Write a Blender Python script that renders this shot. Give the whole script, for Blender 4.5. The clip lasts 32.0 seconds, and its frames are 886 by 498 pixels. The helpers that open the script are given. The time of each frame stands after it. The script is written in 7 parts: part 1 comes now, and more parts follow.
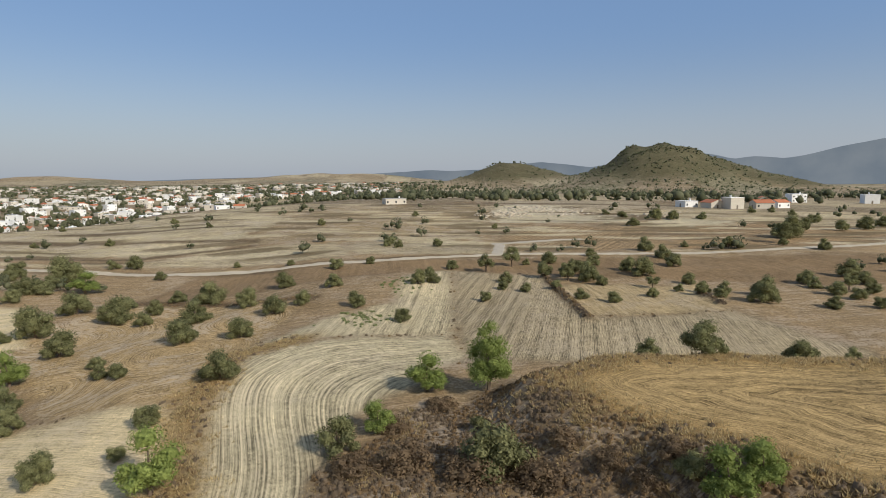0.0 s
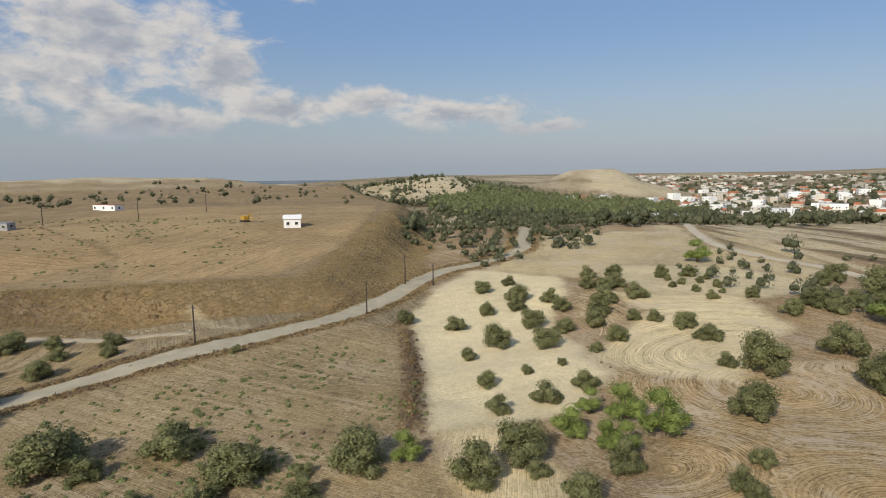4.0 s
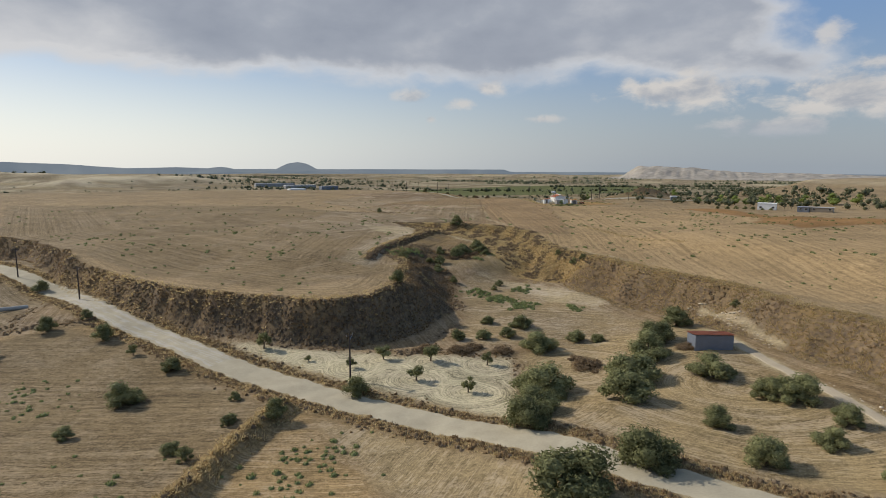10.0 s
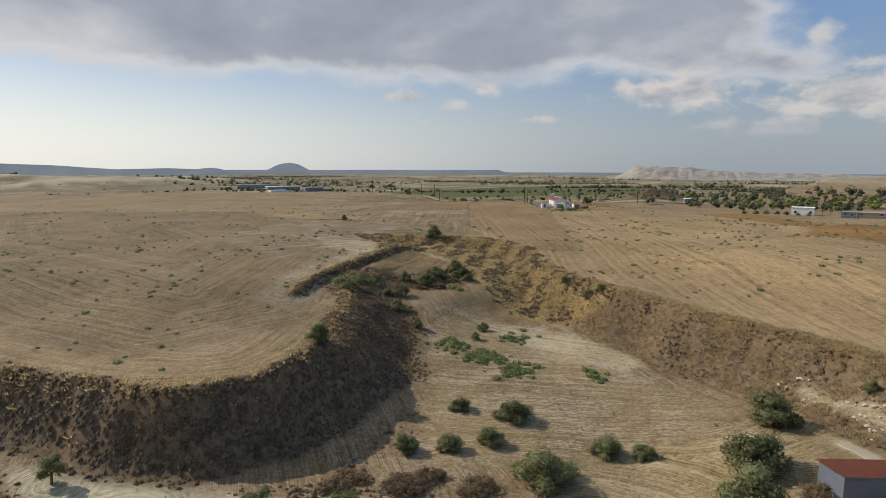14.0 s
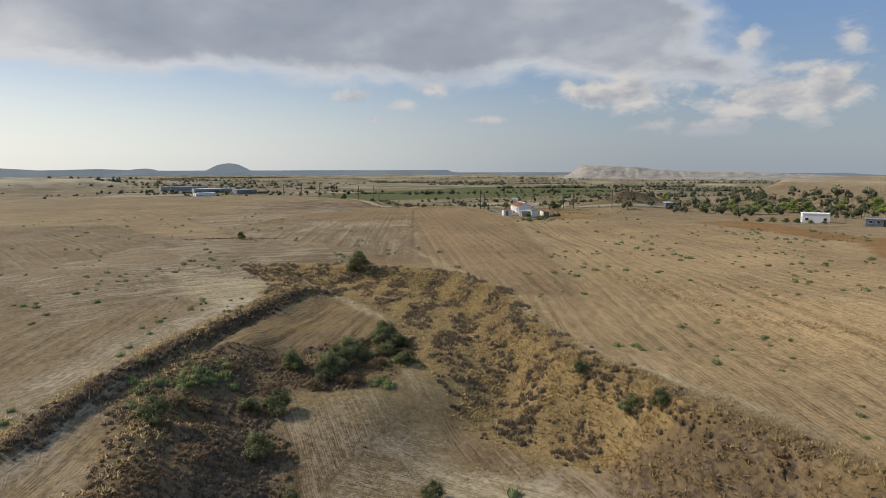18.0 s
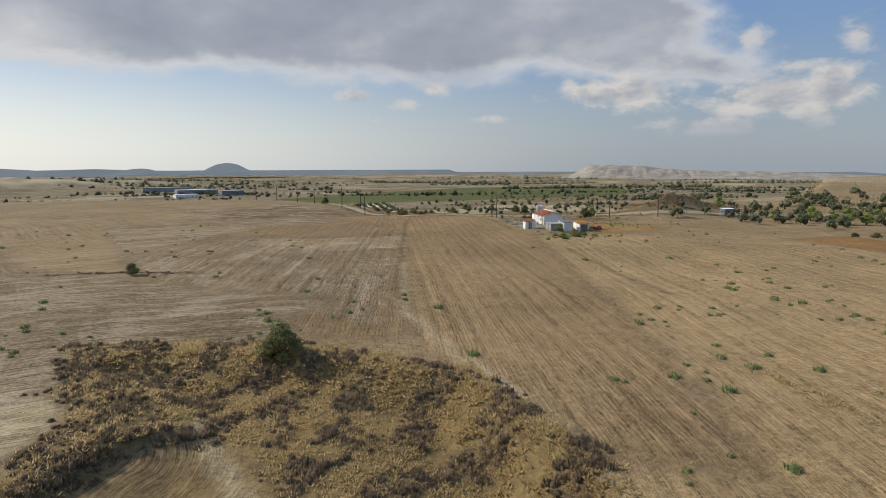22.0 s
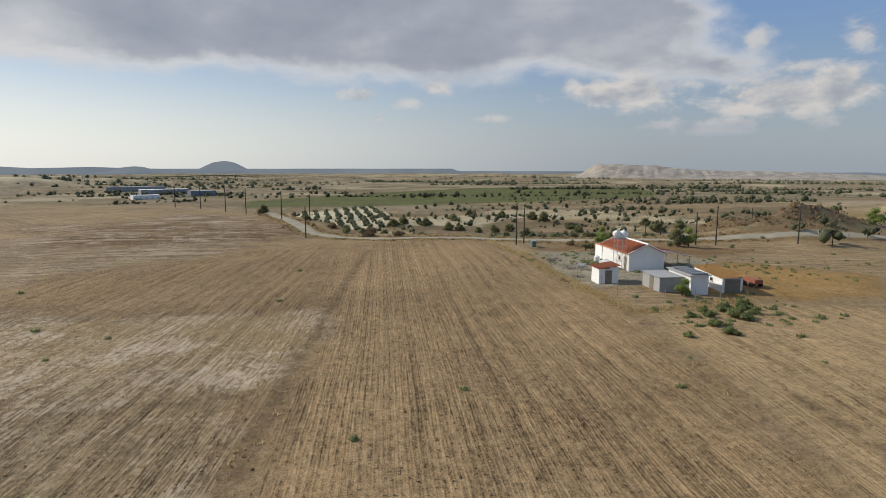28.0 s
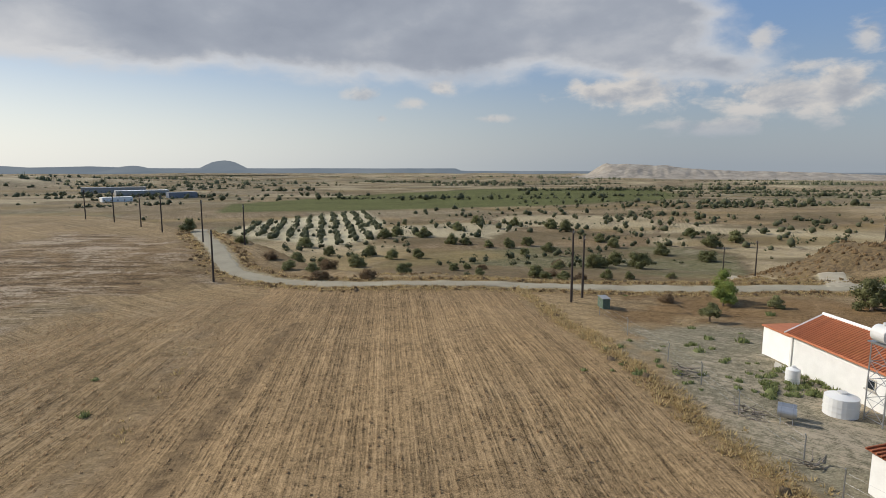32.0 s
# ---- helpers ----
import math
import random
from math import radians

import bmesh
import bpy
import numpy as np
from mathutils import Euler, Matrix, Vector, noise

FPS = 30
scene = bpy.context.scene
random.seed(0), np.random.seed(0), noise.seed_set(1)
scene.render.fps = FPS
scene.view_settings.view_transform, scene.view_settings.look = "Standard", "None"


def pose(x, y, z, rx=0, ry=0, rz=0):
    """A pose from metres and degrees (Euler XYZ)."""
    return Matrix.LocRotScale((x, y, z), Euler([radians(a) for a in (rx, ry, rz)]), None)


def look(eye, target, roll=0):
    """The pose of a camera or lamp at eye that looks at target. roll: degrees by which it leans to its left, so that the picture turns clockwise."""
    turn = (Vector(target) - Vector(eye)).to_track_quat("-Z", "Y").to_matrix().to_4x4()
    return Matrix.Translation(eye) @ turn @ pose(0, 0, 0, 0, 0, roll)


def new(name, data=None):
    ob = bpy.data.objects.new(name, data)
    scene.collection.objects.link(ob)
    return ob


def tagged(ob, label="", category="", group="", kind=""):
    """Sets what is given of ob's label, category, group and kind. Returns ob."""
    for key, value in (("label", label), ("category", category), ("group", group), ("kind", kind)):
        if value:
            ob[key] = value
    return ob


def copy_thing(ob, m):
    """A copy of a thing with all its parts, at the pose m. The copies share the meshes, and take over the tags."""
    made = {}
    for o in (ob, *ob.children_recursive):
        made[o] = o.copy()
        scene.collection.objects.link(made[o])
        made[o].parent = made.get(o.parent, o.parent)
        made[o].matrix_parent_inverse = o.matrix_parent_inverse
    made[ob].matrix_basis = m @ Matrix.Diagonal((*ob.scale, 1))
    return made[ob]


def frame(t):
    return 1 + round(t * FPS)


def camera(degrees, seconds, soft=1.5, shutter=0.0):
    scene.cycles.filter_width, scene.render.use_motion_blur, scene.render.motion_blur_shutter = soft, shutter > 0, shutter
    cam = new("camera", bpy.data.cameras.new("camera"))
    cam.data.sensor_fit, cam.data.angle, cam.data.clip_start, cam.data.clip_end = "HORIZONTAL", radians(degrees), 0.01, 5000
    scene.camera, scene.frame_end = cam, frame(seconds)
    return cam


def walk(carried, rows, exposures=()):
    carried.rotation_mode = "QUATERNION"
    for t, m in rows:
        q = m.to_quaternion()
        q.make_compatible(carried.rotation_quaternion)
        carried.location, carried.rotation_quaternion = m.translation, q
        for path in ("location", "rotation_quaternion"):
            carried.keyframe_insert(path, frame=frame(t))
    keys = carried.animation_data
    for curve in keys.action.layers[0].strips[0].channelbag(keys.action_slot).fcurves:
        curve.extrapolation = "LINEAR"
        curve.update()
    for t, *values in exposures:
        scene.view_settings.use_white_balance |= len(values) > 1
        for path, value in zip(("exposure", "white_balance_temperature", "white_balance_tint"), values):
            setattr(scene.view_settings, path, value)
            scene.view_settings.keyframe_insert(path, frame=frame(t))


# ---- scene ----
cam = camera(74.53, 32.0, 0.9)
PATH = [
    (0.0, pose(0.00, 0.00, 30.00, 82.93, 0.27, 359.97)),
    (0.5, pose(-0.21, 4.50, 30.06, 82.89, 0.32, 359.73)),
    (1.0, pose(-0.39, 8.77, 30.11, 82.85, 0.31, 1.61)),
    (1.5, pose(-0.59, 13.10, 30.11, 82.78, 0.17, 8.21)),
    (2.0, pose(-0.84, 17.30, 30.02, 82.70, 0.22, 19.88)),
    (2.5, pose(-1.46, 21.88, 29.88, 82.63, 0.04, 33.35)),
    (3.0, pose(-2.77, 28.15, 29.79, 82.21, 0.48, 48.59)),
    (3.5, pose(-4.66, 33.38, 29.76, 82.08, 0.58, 63.25)),
    (4.0, pose(-6.85, 38.06, 29.84, 82.02, 0.49, 77.82)),
    (4.5, pose(-9.56, 42.36, 29.99, 81.95, 0.54, 90.79)),
    (6.5, pose(-29.83, 49.48, 27.73, 82.30, 0.27, 133.26)),
    (7.0, pose(-34.55, 49.22, 27.55, 82.21, 0.09, 144.15)),
    (7.5, pose(-38.58, 48.75, 27.50, 82.12, -0.17, 151.47)),
    (8.0, pose(-42.24, 47.48, 27.47, 82.05, -0.20, 154.75)),
    (8.5, pose(-45.63, 45.46, 27.37, 81.99, -0.20, 157.10)),
    (9.0, pose(-48.90, 42.93, 27.24, 81.92, -0.16, 160.31)),
    (9.5, pose(-51.75, 39.79, 27.22, 81.88, -0.17, 161.20)),
    (10.0, pose(-54.52, 36.15, 27.08, 81.90, -0.14, 162.15)),
    (10.5, pose(-57.21, 32.28, 26.94, 81.93, -0.12, 163.39)),
    (11.0, pose(-59.72, 28.03, 26.83, 81.90, -0.03, 163.89)),
    (11.5, pose(-62.12, 23.84, 26.76, 81.93, -0.09, 164.17)),
    (12.0, pose(-64.35, 19.15, 26.64, 81.90, -0.14, 164.48)),
    (12.5, pose(-66.56, 14.19, 26.51, 81.92, -0.14, 163.03)),
    (13.0, pose(-68.54, 9.16, 26.48, 81.94, -0.10, 161.82)),
    (13.5, pose(-70.67, 3.91, 26.33, 81.96, -0.05, 161.68)),
    (15.5, pose(-80.26, -20.06, 25.94, 81.98, -0.15, 160.20)),
    (16.0, pose(-82.53, -25.97, 25.88, 81.98, -0.02, 157.01)),
    (16.5, pose(-84.92, -31.71, 25.78, 81.99, -0.00, 156.60)),
    (17.0, pose(-87.50, -37.51, 25.75, 82.00, 0.04, 156.55)),
    (17.5, pose(-90.17, -43.50, 25.75, 81.98, 0.07, 156.60)),
    (18.0, pose(-92.85, -49.57, 25.74, 81.97, 0.10, 156.63)),
    (18.5, pose(-95.46, -55.55, 25.65, 81.99, 0.09, 156.62)),
    (19.0, pose(-98.15, -61.53, 25.66, 82.00, 0.13, 156.65)),
    (19.5, pose(-100.86, -67.72, 25.59, 82.00, 0.19, 156.66)),
    (20.0, pose(-103.53, -73.73, 25.51, 81.97, 0.28, 156.70)),
    (20.5, pose(-106.07, -79.64, 25.44, 81.96, 0.27, 156.78)),
    (21.0, pose(-108.61, -85.91, 25.28, 81.95, 0.17, 156.77)),
    (21.5, pose(-111.25, -92.07, 25.16, 81.94, 0.18, 156.80)),
    (22.0, pose(-113.84, -98.01, 25.10, 81.93, 0.19, 156.81)),
    (22.5, pose(-116.56, -104.06, 24.95, 81.94, 0.16, 156.85)),
    (23.0, pose(-119.14, -109.99, 24.88, 81.96, 0.18, 156.88)),
    (23.5, pose(-121.68, -116.01, 24.95, 81.95, 0.16, 156.88)),
    (24.0, pose(-124.59, -121.98, 24.96, 81.94, 0.06, 156.96)),
    (24.5, pose(-128.00, -128.69, 24.71, 81.92, -0.01, 157.03)),
    (25.0, pose(-130.96, -134.92, 24.45, 81.93, 0.01, 157.07)),
    (25.5, pose(-133.73, -140.43, 24.22, 81.93, 0.05, 157.13)),
    (27.5, pose(-146.43, -167.36, 23.46, 81.86, -0.04, 157.08)),
    (28.0, pose(-148.88, -173.28, 23.36, 81.86, -0.02, 157.10)),
    (28.5, pose(-151.33, -179.22, 23.21, 81.86, -0.04, 157.12)),
    (29.0, pose(-153.90, -185.20, 23.12, 81.87, -0.06, 157.15)),
    (29.5, pose(-156.42, -191.20, 22.99, 81.90, -0.07, 157.20)),
    (30.0, pose(-158.98, -197.14, 22.91, 81.91, -0.03, 157.24)),
    (30.5, pose(-161.58, -203.02, 22.88, 81.86, -0.02, 157.30)),
    (31.0, pose(-164.25, -208.83, 22.87, 81.85, -0.01, 157.40)),
    (31.5, pose(-166.94, -214.75, 22.89, 81.85, -0.01, 157.41)),
    (32.0, pose(-169.58, -220.64, 22.90, 81.84, -0.07, 157.44)),
]
walk(cam, PATH)

# ---- world and sun ----
SUN_FROM = Vector((0.73, -0.68, 0.66)).normalized()


class Nodes:
    """A short way to write node trees."""

    def __init__(self, tree):
        self.tree = tree
        tree.nodes.clear()

    def put(self, kind, *links, **values):
        node = self.tree.nodes.new(kind)
        for key, value in values.items():
            if key[0] == "i" and key[1:].isdigit():
                node.inputs[int(key[1:])].default_value = value
            elif key == "ramp":
                while len(node.color_ramp.elements) < len(value):
                    node.color_ramp.elements.new(0.5)
                for e, (at, c) in zip(node.color_ramp.elements, value):
                    e.position, e.color = at, (*c, 1) if len(c) == 3 else c
            elif key == "operation":
                node.operation = value
            elif key == "blend":
                node.blend_type = value
            elif key == "attribute_name":
                node.attribute_name = value
            elif key == "data_type":
                node.data_type = value
            elif key == "dims":
                node.noise_dimensions = value
            elif key == "feature":
                node.feature = value
            elif key == "clamp":
                node.use_clamp = value
        for socket, source in links:
            self.tree.links.new(source, node.inputs[socket])
        return node

    def math(self, op, a, b=0.0, clamp=False):
        node = self.tree.nodes.new("ShaderNodeMath")
        node.operation, node.use_clamp = op, clamp
        for n, v in enumerate((a, b)):
            if isinstance(v, (int, float)):
                node.inputs[n].default_value = v
            else:
                self.tree.links.new(v, node.inputs[n])
        return node.outputs[0]

    def mix(self, fac, a, b, blend="MIX"):
        node = self.tree.nodes.new("ShaderNodeMix")
        node.data_type, node.blend_type = "RGBA", blend
        for n, v in ((0, fac), (6, a), (7, b)):
            if isinstance(v, (int, float)):
                node.inputs[n].default_value = v
            elif isinstance(v, tuple):
                node.inputs[n].default_value = (*v, 1)
            else:
                self.tree.links.new(v, node.inputs[n])
        return node.outputs[2]

    def noise(self, vector, scale, detail=4.0, rough=0.55, distort=0.0):
        node = self.tree.nodes.new("ShaderNodeTexNoise")
        node.inputs["Scale"].default_value, node.inputs["Detail"].default_value = scale, detail
        node.inputs["Roughness"].default_value, node.inputs["Distortion"].default_value = rough, distort
        if vector is not None:
            self.tree.links.new(vector, node.inputs["Vector"])
        return node.outputs[0]

    def ramp(self, fac, *stops):
        return self.put("ShaderNodeValToRGB", (0, fac), ramp=stops).outputs[0]


HEAPS = [(107, 11.0, 11, 4.2), (111, 7.5, 7.5, 4.0), (117, 3.7, 2.4, 1.4), (98, 8.0, 4.5, 4.2), (104, 4.2, 9, 2.0), (140, 6.6, 7.5, 1.7), (128, 5.7, 6, 2.0), (123.8, 5.9, 2.8, 2.5), (133, 3.4, 5, 0.9),
         (93, 5.6, 6, 1.7), (85, 6.3, 5.5, 1.7), (76, 5.1, 8, 1.5), (68, 3.7, 5, 0.9)]
PUFFS = [(165, 6.5, 2.2, 1.0), (160.5, 5.9, 2.2, 0.9), (157.5, 7.3, 2.0, 0.9), (130, 10.4, 1.7, 1.5), (122.3, 10.0, 2.0, 1.9), (163.4, 4.5, 0.8, 0.5), (152.5, 4.4, 2.0, 0.5), (90.5, 15.2, 3.0, 1.2), (126.5, 8.0, 2.2, 1.0)]


def sky():
    world = bpy.data.worlds.new("sky")
    scene.world = world
    world.use_nodes = True
    n = Nodes(world.node_tree)
    air = n.tree.nodes.new("ShaderNodeTexSky")
    air.sky_type, air.sun_disc = "NISHITA", False
    air.sun_elevation = math.asin(SUN_FROM.z)
    air.sun_rotation = math.atan2(SUN_FROM.x, SUN_FROM.y)
    air.altitude, air.air_density, air.dust_density, air.ozone_density = 200, 1.0, 1.2, 1.5
    way = n.put("ShaderNodeTexCoord").outputs["Generated"]
    xyz = n.put("ShaderNodeSeparateXYZ", (0, way))
    x, y, z = xyz.outputs
    # heading is counted to the left from the north, rise from the horizon, both in degrees
    ahead = n.math("ADD", n.math("MULTIPLY", x, -0.866), n.math("MULTIPLY", y, -0.5))
    aside = n.math("ADD", n.math("MULTIPLY", x, 0.5), n.math("MULTIPLY", y, -0.866))
    heading = n.math("ADD", n.math("MULTIPLY", n.math("ARCTAN2", aside, ahead), 57.3), 120.0)
    rise = n.math("MULTIPLY", n.math("ARCSINE", z), 57.3)

    def window(value, a, b, c=None, d=None):
        up = n.put("ShaderNodeMapRange", (0, value), i1=a, i2=b)
        up.interpolation_type = "SMOOTHSTEP"
        if c is None:
            return up.outputs[0]
        down = n.put("ShaderNodeMapRange", (0, value), i1=c, i2=d, i3=1.0, i4=0.0)
        down.interpolation_type = "SMOOTHSTEP"
        return n.math("MULTIPLY", up.outputs[0], down.outputs[0])

    spot = n.put("ShaderNodeVectorMath", (0, way), i1=(1, 1, 2.0), operation="MULTIPLY").outputs[0]
    sunward = n.put("ShaderNodeVectorMath", (0, spot), i1=(0.016, -0.014, 0.030), operation="ADD").outputs[0]
    billow, lee = n.noise(spot, 15.0, 9.0, 0.60, 0.25), n.noise(sunward, 15.0, 6.0, 0.58, 0.25)
    swell = n.noise(spot, 5.0, 6.0, 0.55, 0.2)
    place = n.put("ShaderNodeCombineXYZ", (0, heading), (1, rise)).outputs[0]

    def nearest(clouds):
        """How deep a place lies in the nearest of some clouds: heading, rise, half width, half height."""
        least = None
        for h, r, a, b in clouds:
            off = n.put("ShaderNodeVectorMath", (0, place), i1=(h, r, 0), operation="SUBTRACT").outputs[0]
            off = n.put("ShaderNodeVectorMath", (0, off), i1=(1 / a, 1 / b, 0), operation="MULTIPLY").outputs[0]
            long = n.put("ShaderNodeVectorMath", (0, off), operation="LENGTH").outputs[1]
            least = long if least is None else n.math("MINIMUM", least, long)
        return n.math("SUBTRACT", 1.0, least)

    ragged = n.math("MULTIPLY", n.math("SUBTRACT", billow, 0.5), 2.5)
    # heaped clouds in the south-west and west
    heaps = n.math("ADD", nearest(HEAPS), ragged)
    puffs = n.math("ADD", nearest(PUFFS), n.math("MULTIPLY", ragged, 1.0))
    heap_cover = n.math("MAXIMUM", window(heaps, -0.10, 0.62), n.math("MULTIPLY", window(puffs, 0.10, 0.95), 0.8))
    # the grey deck over the south, with a ragged lower rim
    deck = n.math("MINIMUM", n.math("MULTIPLY", n.math("SUBTRACT", heading, 132.0), 0.16), n.math("MULTIPLY", n.math("SUBTRACT", rise, 8.0), 0.42))
    deck = n.math("ADD", deck, n.math("ADD", n.math("MULTIPLY", ragged, 0.22), n.math("MULTIPLY", n.math("SUBTRACT", swell, 0.5), 3.2)))
    deck_cover = window(deck, -0.45, 0.60)
    relief = n.math("MULTIPLY", n.math("SUBTRACT", billow, lee), 1.7)
    heap_shade = n.math("ADD", n.math("SUBTRACT", 0.98, n.math("MULTIPLY", window(heaps, 0.15, 1.3), 0.42)), relief)
    heap_tone = n.ramp(heap_shade, (0.25, (3.3, 3.55, 4.1)), (0.62, (4.4, 4.6, 5.0)), (1.0, (6.9, 6.6, 6.3)))
    heap_tone = n.mix(window(rise, 2.0, 5.2), (4.0, 4.45, 5.05), heap_tone)
    deck_shade = n.math("ADD", n.math("SUBTRACT", 0.98, n.math("MULTIPLY", window(deck, -0.1, 0.9), 0.62)), n.math("ADD", n.math("MULTIPLY", relief, 0.16), n.math("MULTIPLY", n.math("SUBTRACT", n.noise(spot, 4.0, 3.0, 0.5, 0.3), 0.42), 1.1)))
    deck_shade = n.math("ADD", deck_shade, n.math("MULTIPLY", n.math("MULTIPLY", window(heading, 183, 196), window(rise, 5.5, 8.0, 10.5, 15.0)), 0.45))
    deck_tone = n.ramp(deck_shade, (0.20, (3.0, 3.3, 3.95)), (0.50, (3.9, 4.2, 4.8)), (0.95, (6.9, 6.9, 7.0)))
    haze = window(rise, -2.0, -1.0, 0.0, 15.0)
    bright = n.mix(window(heading, 132, 200), n.mix(window(heading, 20, 100), (4.2, 4.7, 5.6), (3.7, 4.25, 4.95)), (9.2, 9.5, 9.3))
    pale = n.mix(n.math("MULTIPLY", haze, 0.80), air.outputs[0], bright)
    blue = n.mix(n.math("MULTIPLY", window(rise, 1.0, 15.0), 0.58), pale, (2.2, 3.75, 6.7))
    both = n.mix(n.math("MULTIPLY", deck_cover, 0.96), blue, deck_tone)
    both = n.mix(n.math("MULTIPLY", heap_cover, 0.94), both, heap_tone)
    ground_glow = n.put("ShaderNodeBackground", (0, both), i1=0.092)
    n.put("ShaderNodeOutputWorld", (0, ground_glow.outputs[0]))


sky()
sun = new("sun", bpy.data.lights.new("sun", "SUN"))
sun.data.energy, sun.data.angle, sun.data.color = 3.8, radians(0.6), (1.0, 0.94, 0.86)
sun.matrix_world = look(SUN_FROM * 100, (0, 0, 0))
scene.view_settings.exposure = 0.0

# ---- materials ----
def material(name, colour, rough=0.8, metal=0.0, grain=6.0, vary=0.25, bump=0.15, island=0.0, per_object=0.12, fine=40.0):
    """A weathered surface: two scales of tone, a fine relief, and a little difference from thing to thing."""
    m = bpy.data.materials.new(name)
    m.use_nodes = True
    n = Nodes(m.node_tree)
    where = n.put("ShaderNodeTexCoord").outputs["Object"]
    coarse, small = n.noise(where, grain, 4.0), n.noise(where, fine, 3.0)
    tone = n.math("ADD", n.math("MULTIPLY", n.math("SUBTRACT", coarse, 0.5), vary * 2), n.math("MULTIPLY", n.math("SUBTRACT", small, 0.5), vary))
    each = n.put("ShaderNodeObjectInfo").outputs["Random"]
    tone = n.math("ADD", tone, n.math("MULTIPLY", n.math("SUBTRACT", each, 0.5), per_object * 2))
    if island:
        bit = n.put("ShaderNodeNewGeometry").outputs["Random Per Island"]
        tone = n.math("ADD", tone, n.math("MULTIPLY", n.math("SUBTRACT", bit, 0.5), island * 2))
    gain = n.math("ADD", tone, 1.0)
    grey = n.put("ShaderNodeCombineXYZ", (0, gain), (1, gain), (2, gain)).outputs[0]
    base = n.mix(1.0, colour, grey, "MULTIPLY")
    relief = n.put("ShaderNodeBump", (2, small), i0=bump, i1=0.02)
    skin = n.put("ShaderNodeBsdfPrincipled", (0, base), ("Normal", relief.outputs[0]))
    skin.inputs["Roughness"].default_value, skin.inputs["Metallic"].default_value = rough, metal
    skin.inputs["Specular IOR Level"].default_value = 0.12 if rough > 0.85 else 0.5
    n.put("ShaderNodeOutputMaterial", (0, skin.outputs[0]))
    return m


def leaf_material(name, dark, light, rough=0.65, thin=0.38):
    m = bpy.data.materials.new(name)
    m.use_nodes = True
    n = Nodes(m.node_tree)
    bit = n.put("ShaderNodeNewGeometry").outputs["Random Per Island"]
    each = n.put("ShaderNodeObjectInfo").outputs["Random"]
    mixv = n.math("ADD", n.math("MULTIPLY", bit, 0.75), n.math("MULTIPLY", each, 0.35))
    base = n.ramp(mixv, (0.0, dark), (1.0, light))
    skin = n.put("ShaderNodeBsdfPrincipled", (0, base))
    skin.inputs["Roughness"].default_value = rough
    skin.inputs["Specular IOR Level"].default_value = 0.12
    glow = n.put("ShaderNodeBsdfTranslucent", (0, base))
    both = n.put("ShaderNodeMixShader", (1, skin.outputs[0]), (2, glow.outputs[0]), i0=thin)
    n.put("ShaderNodeOutputMaterial", (0, both.outputs[0]))
    return m


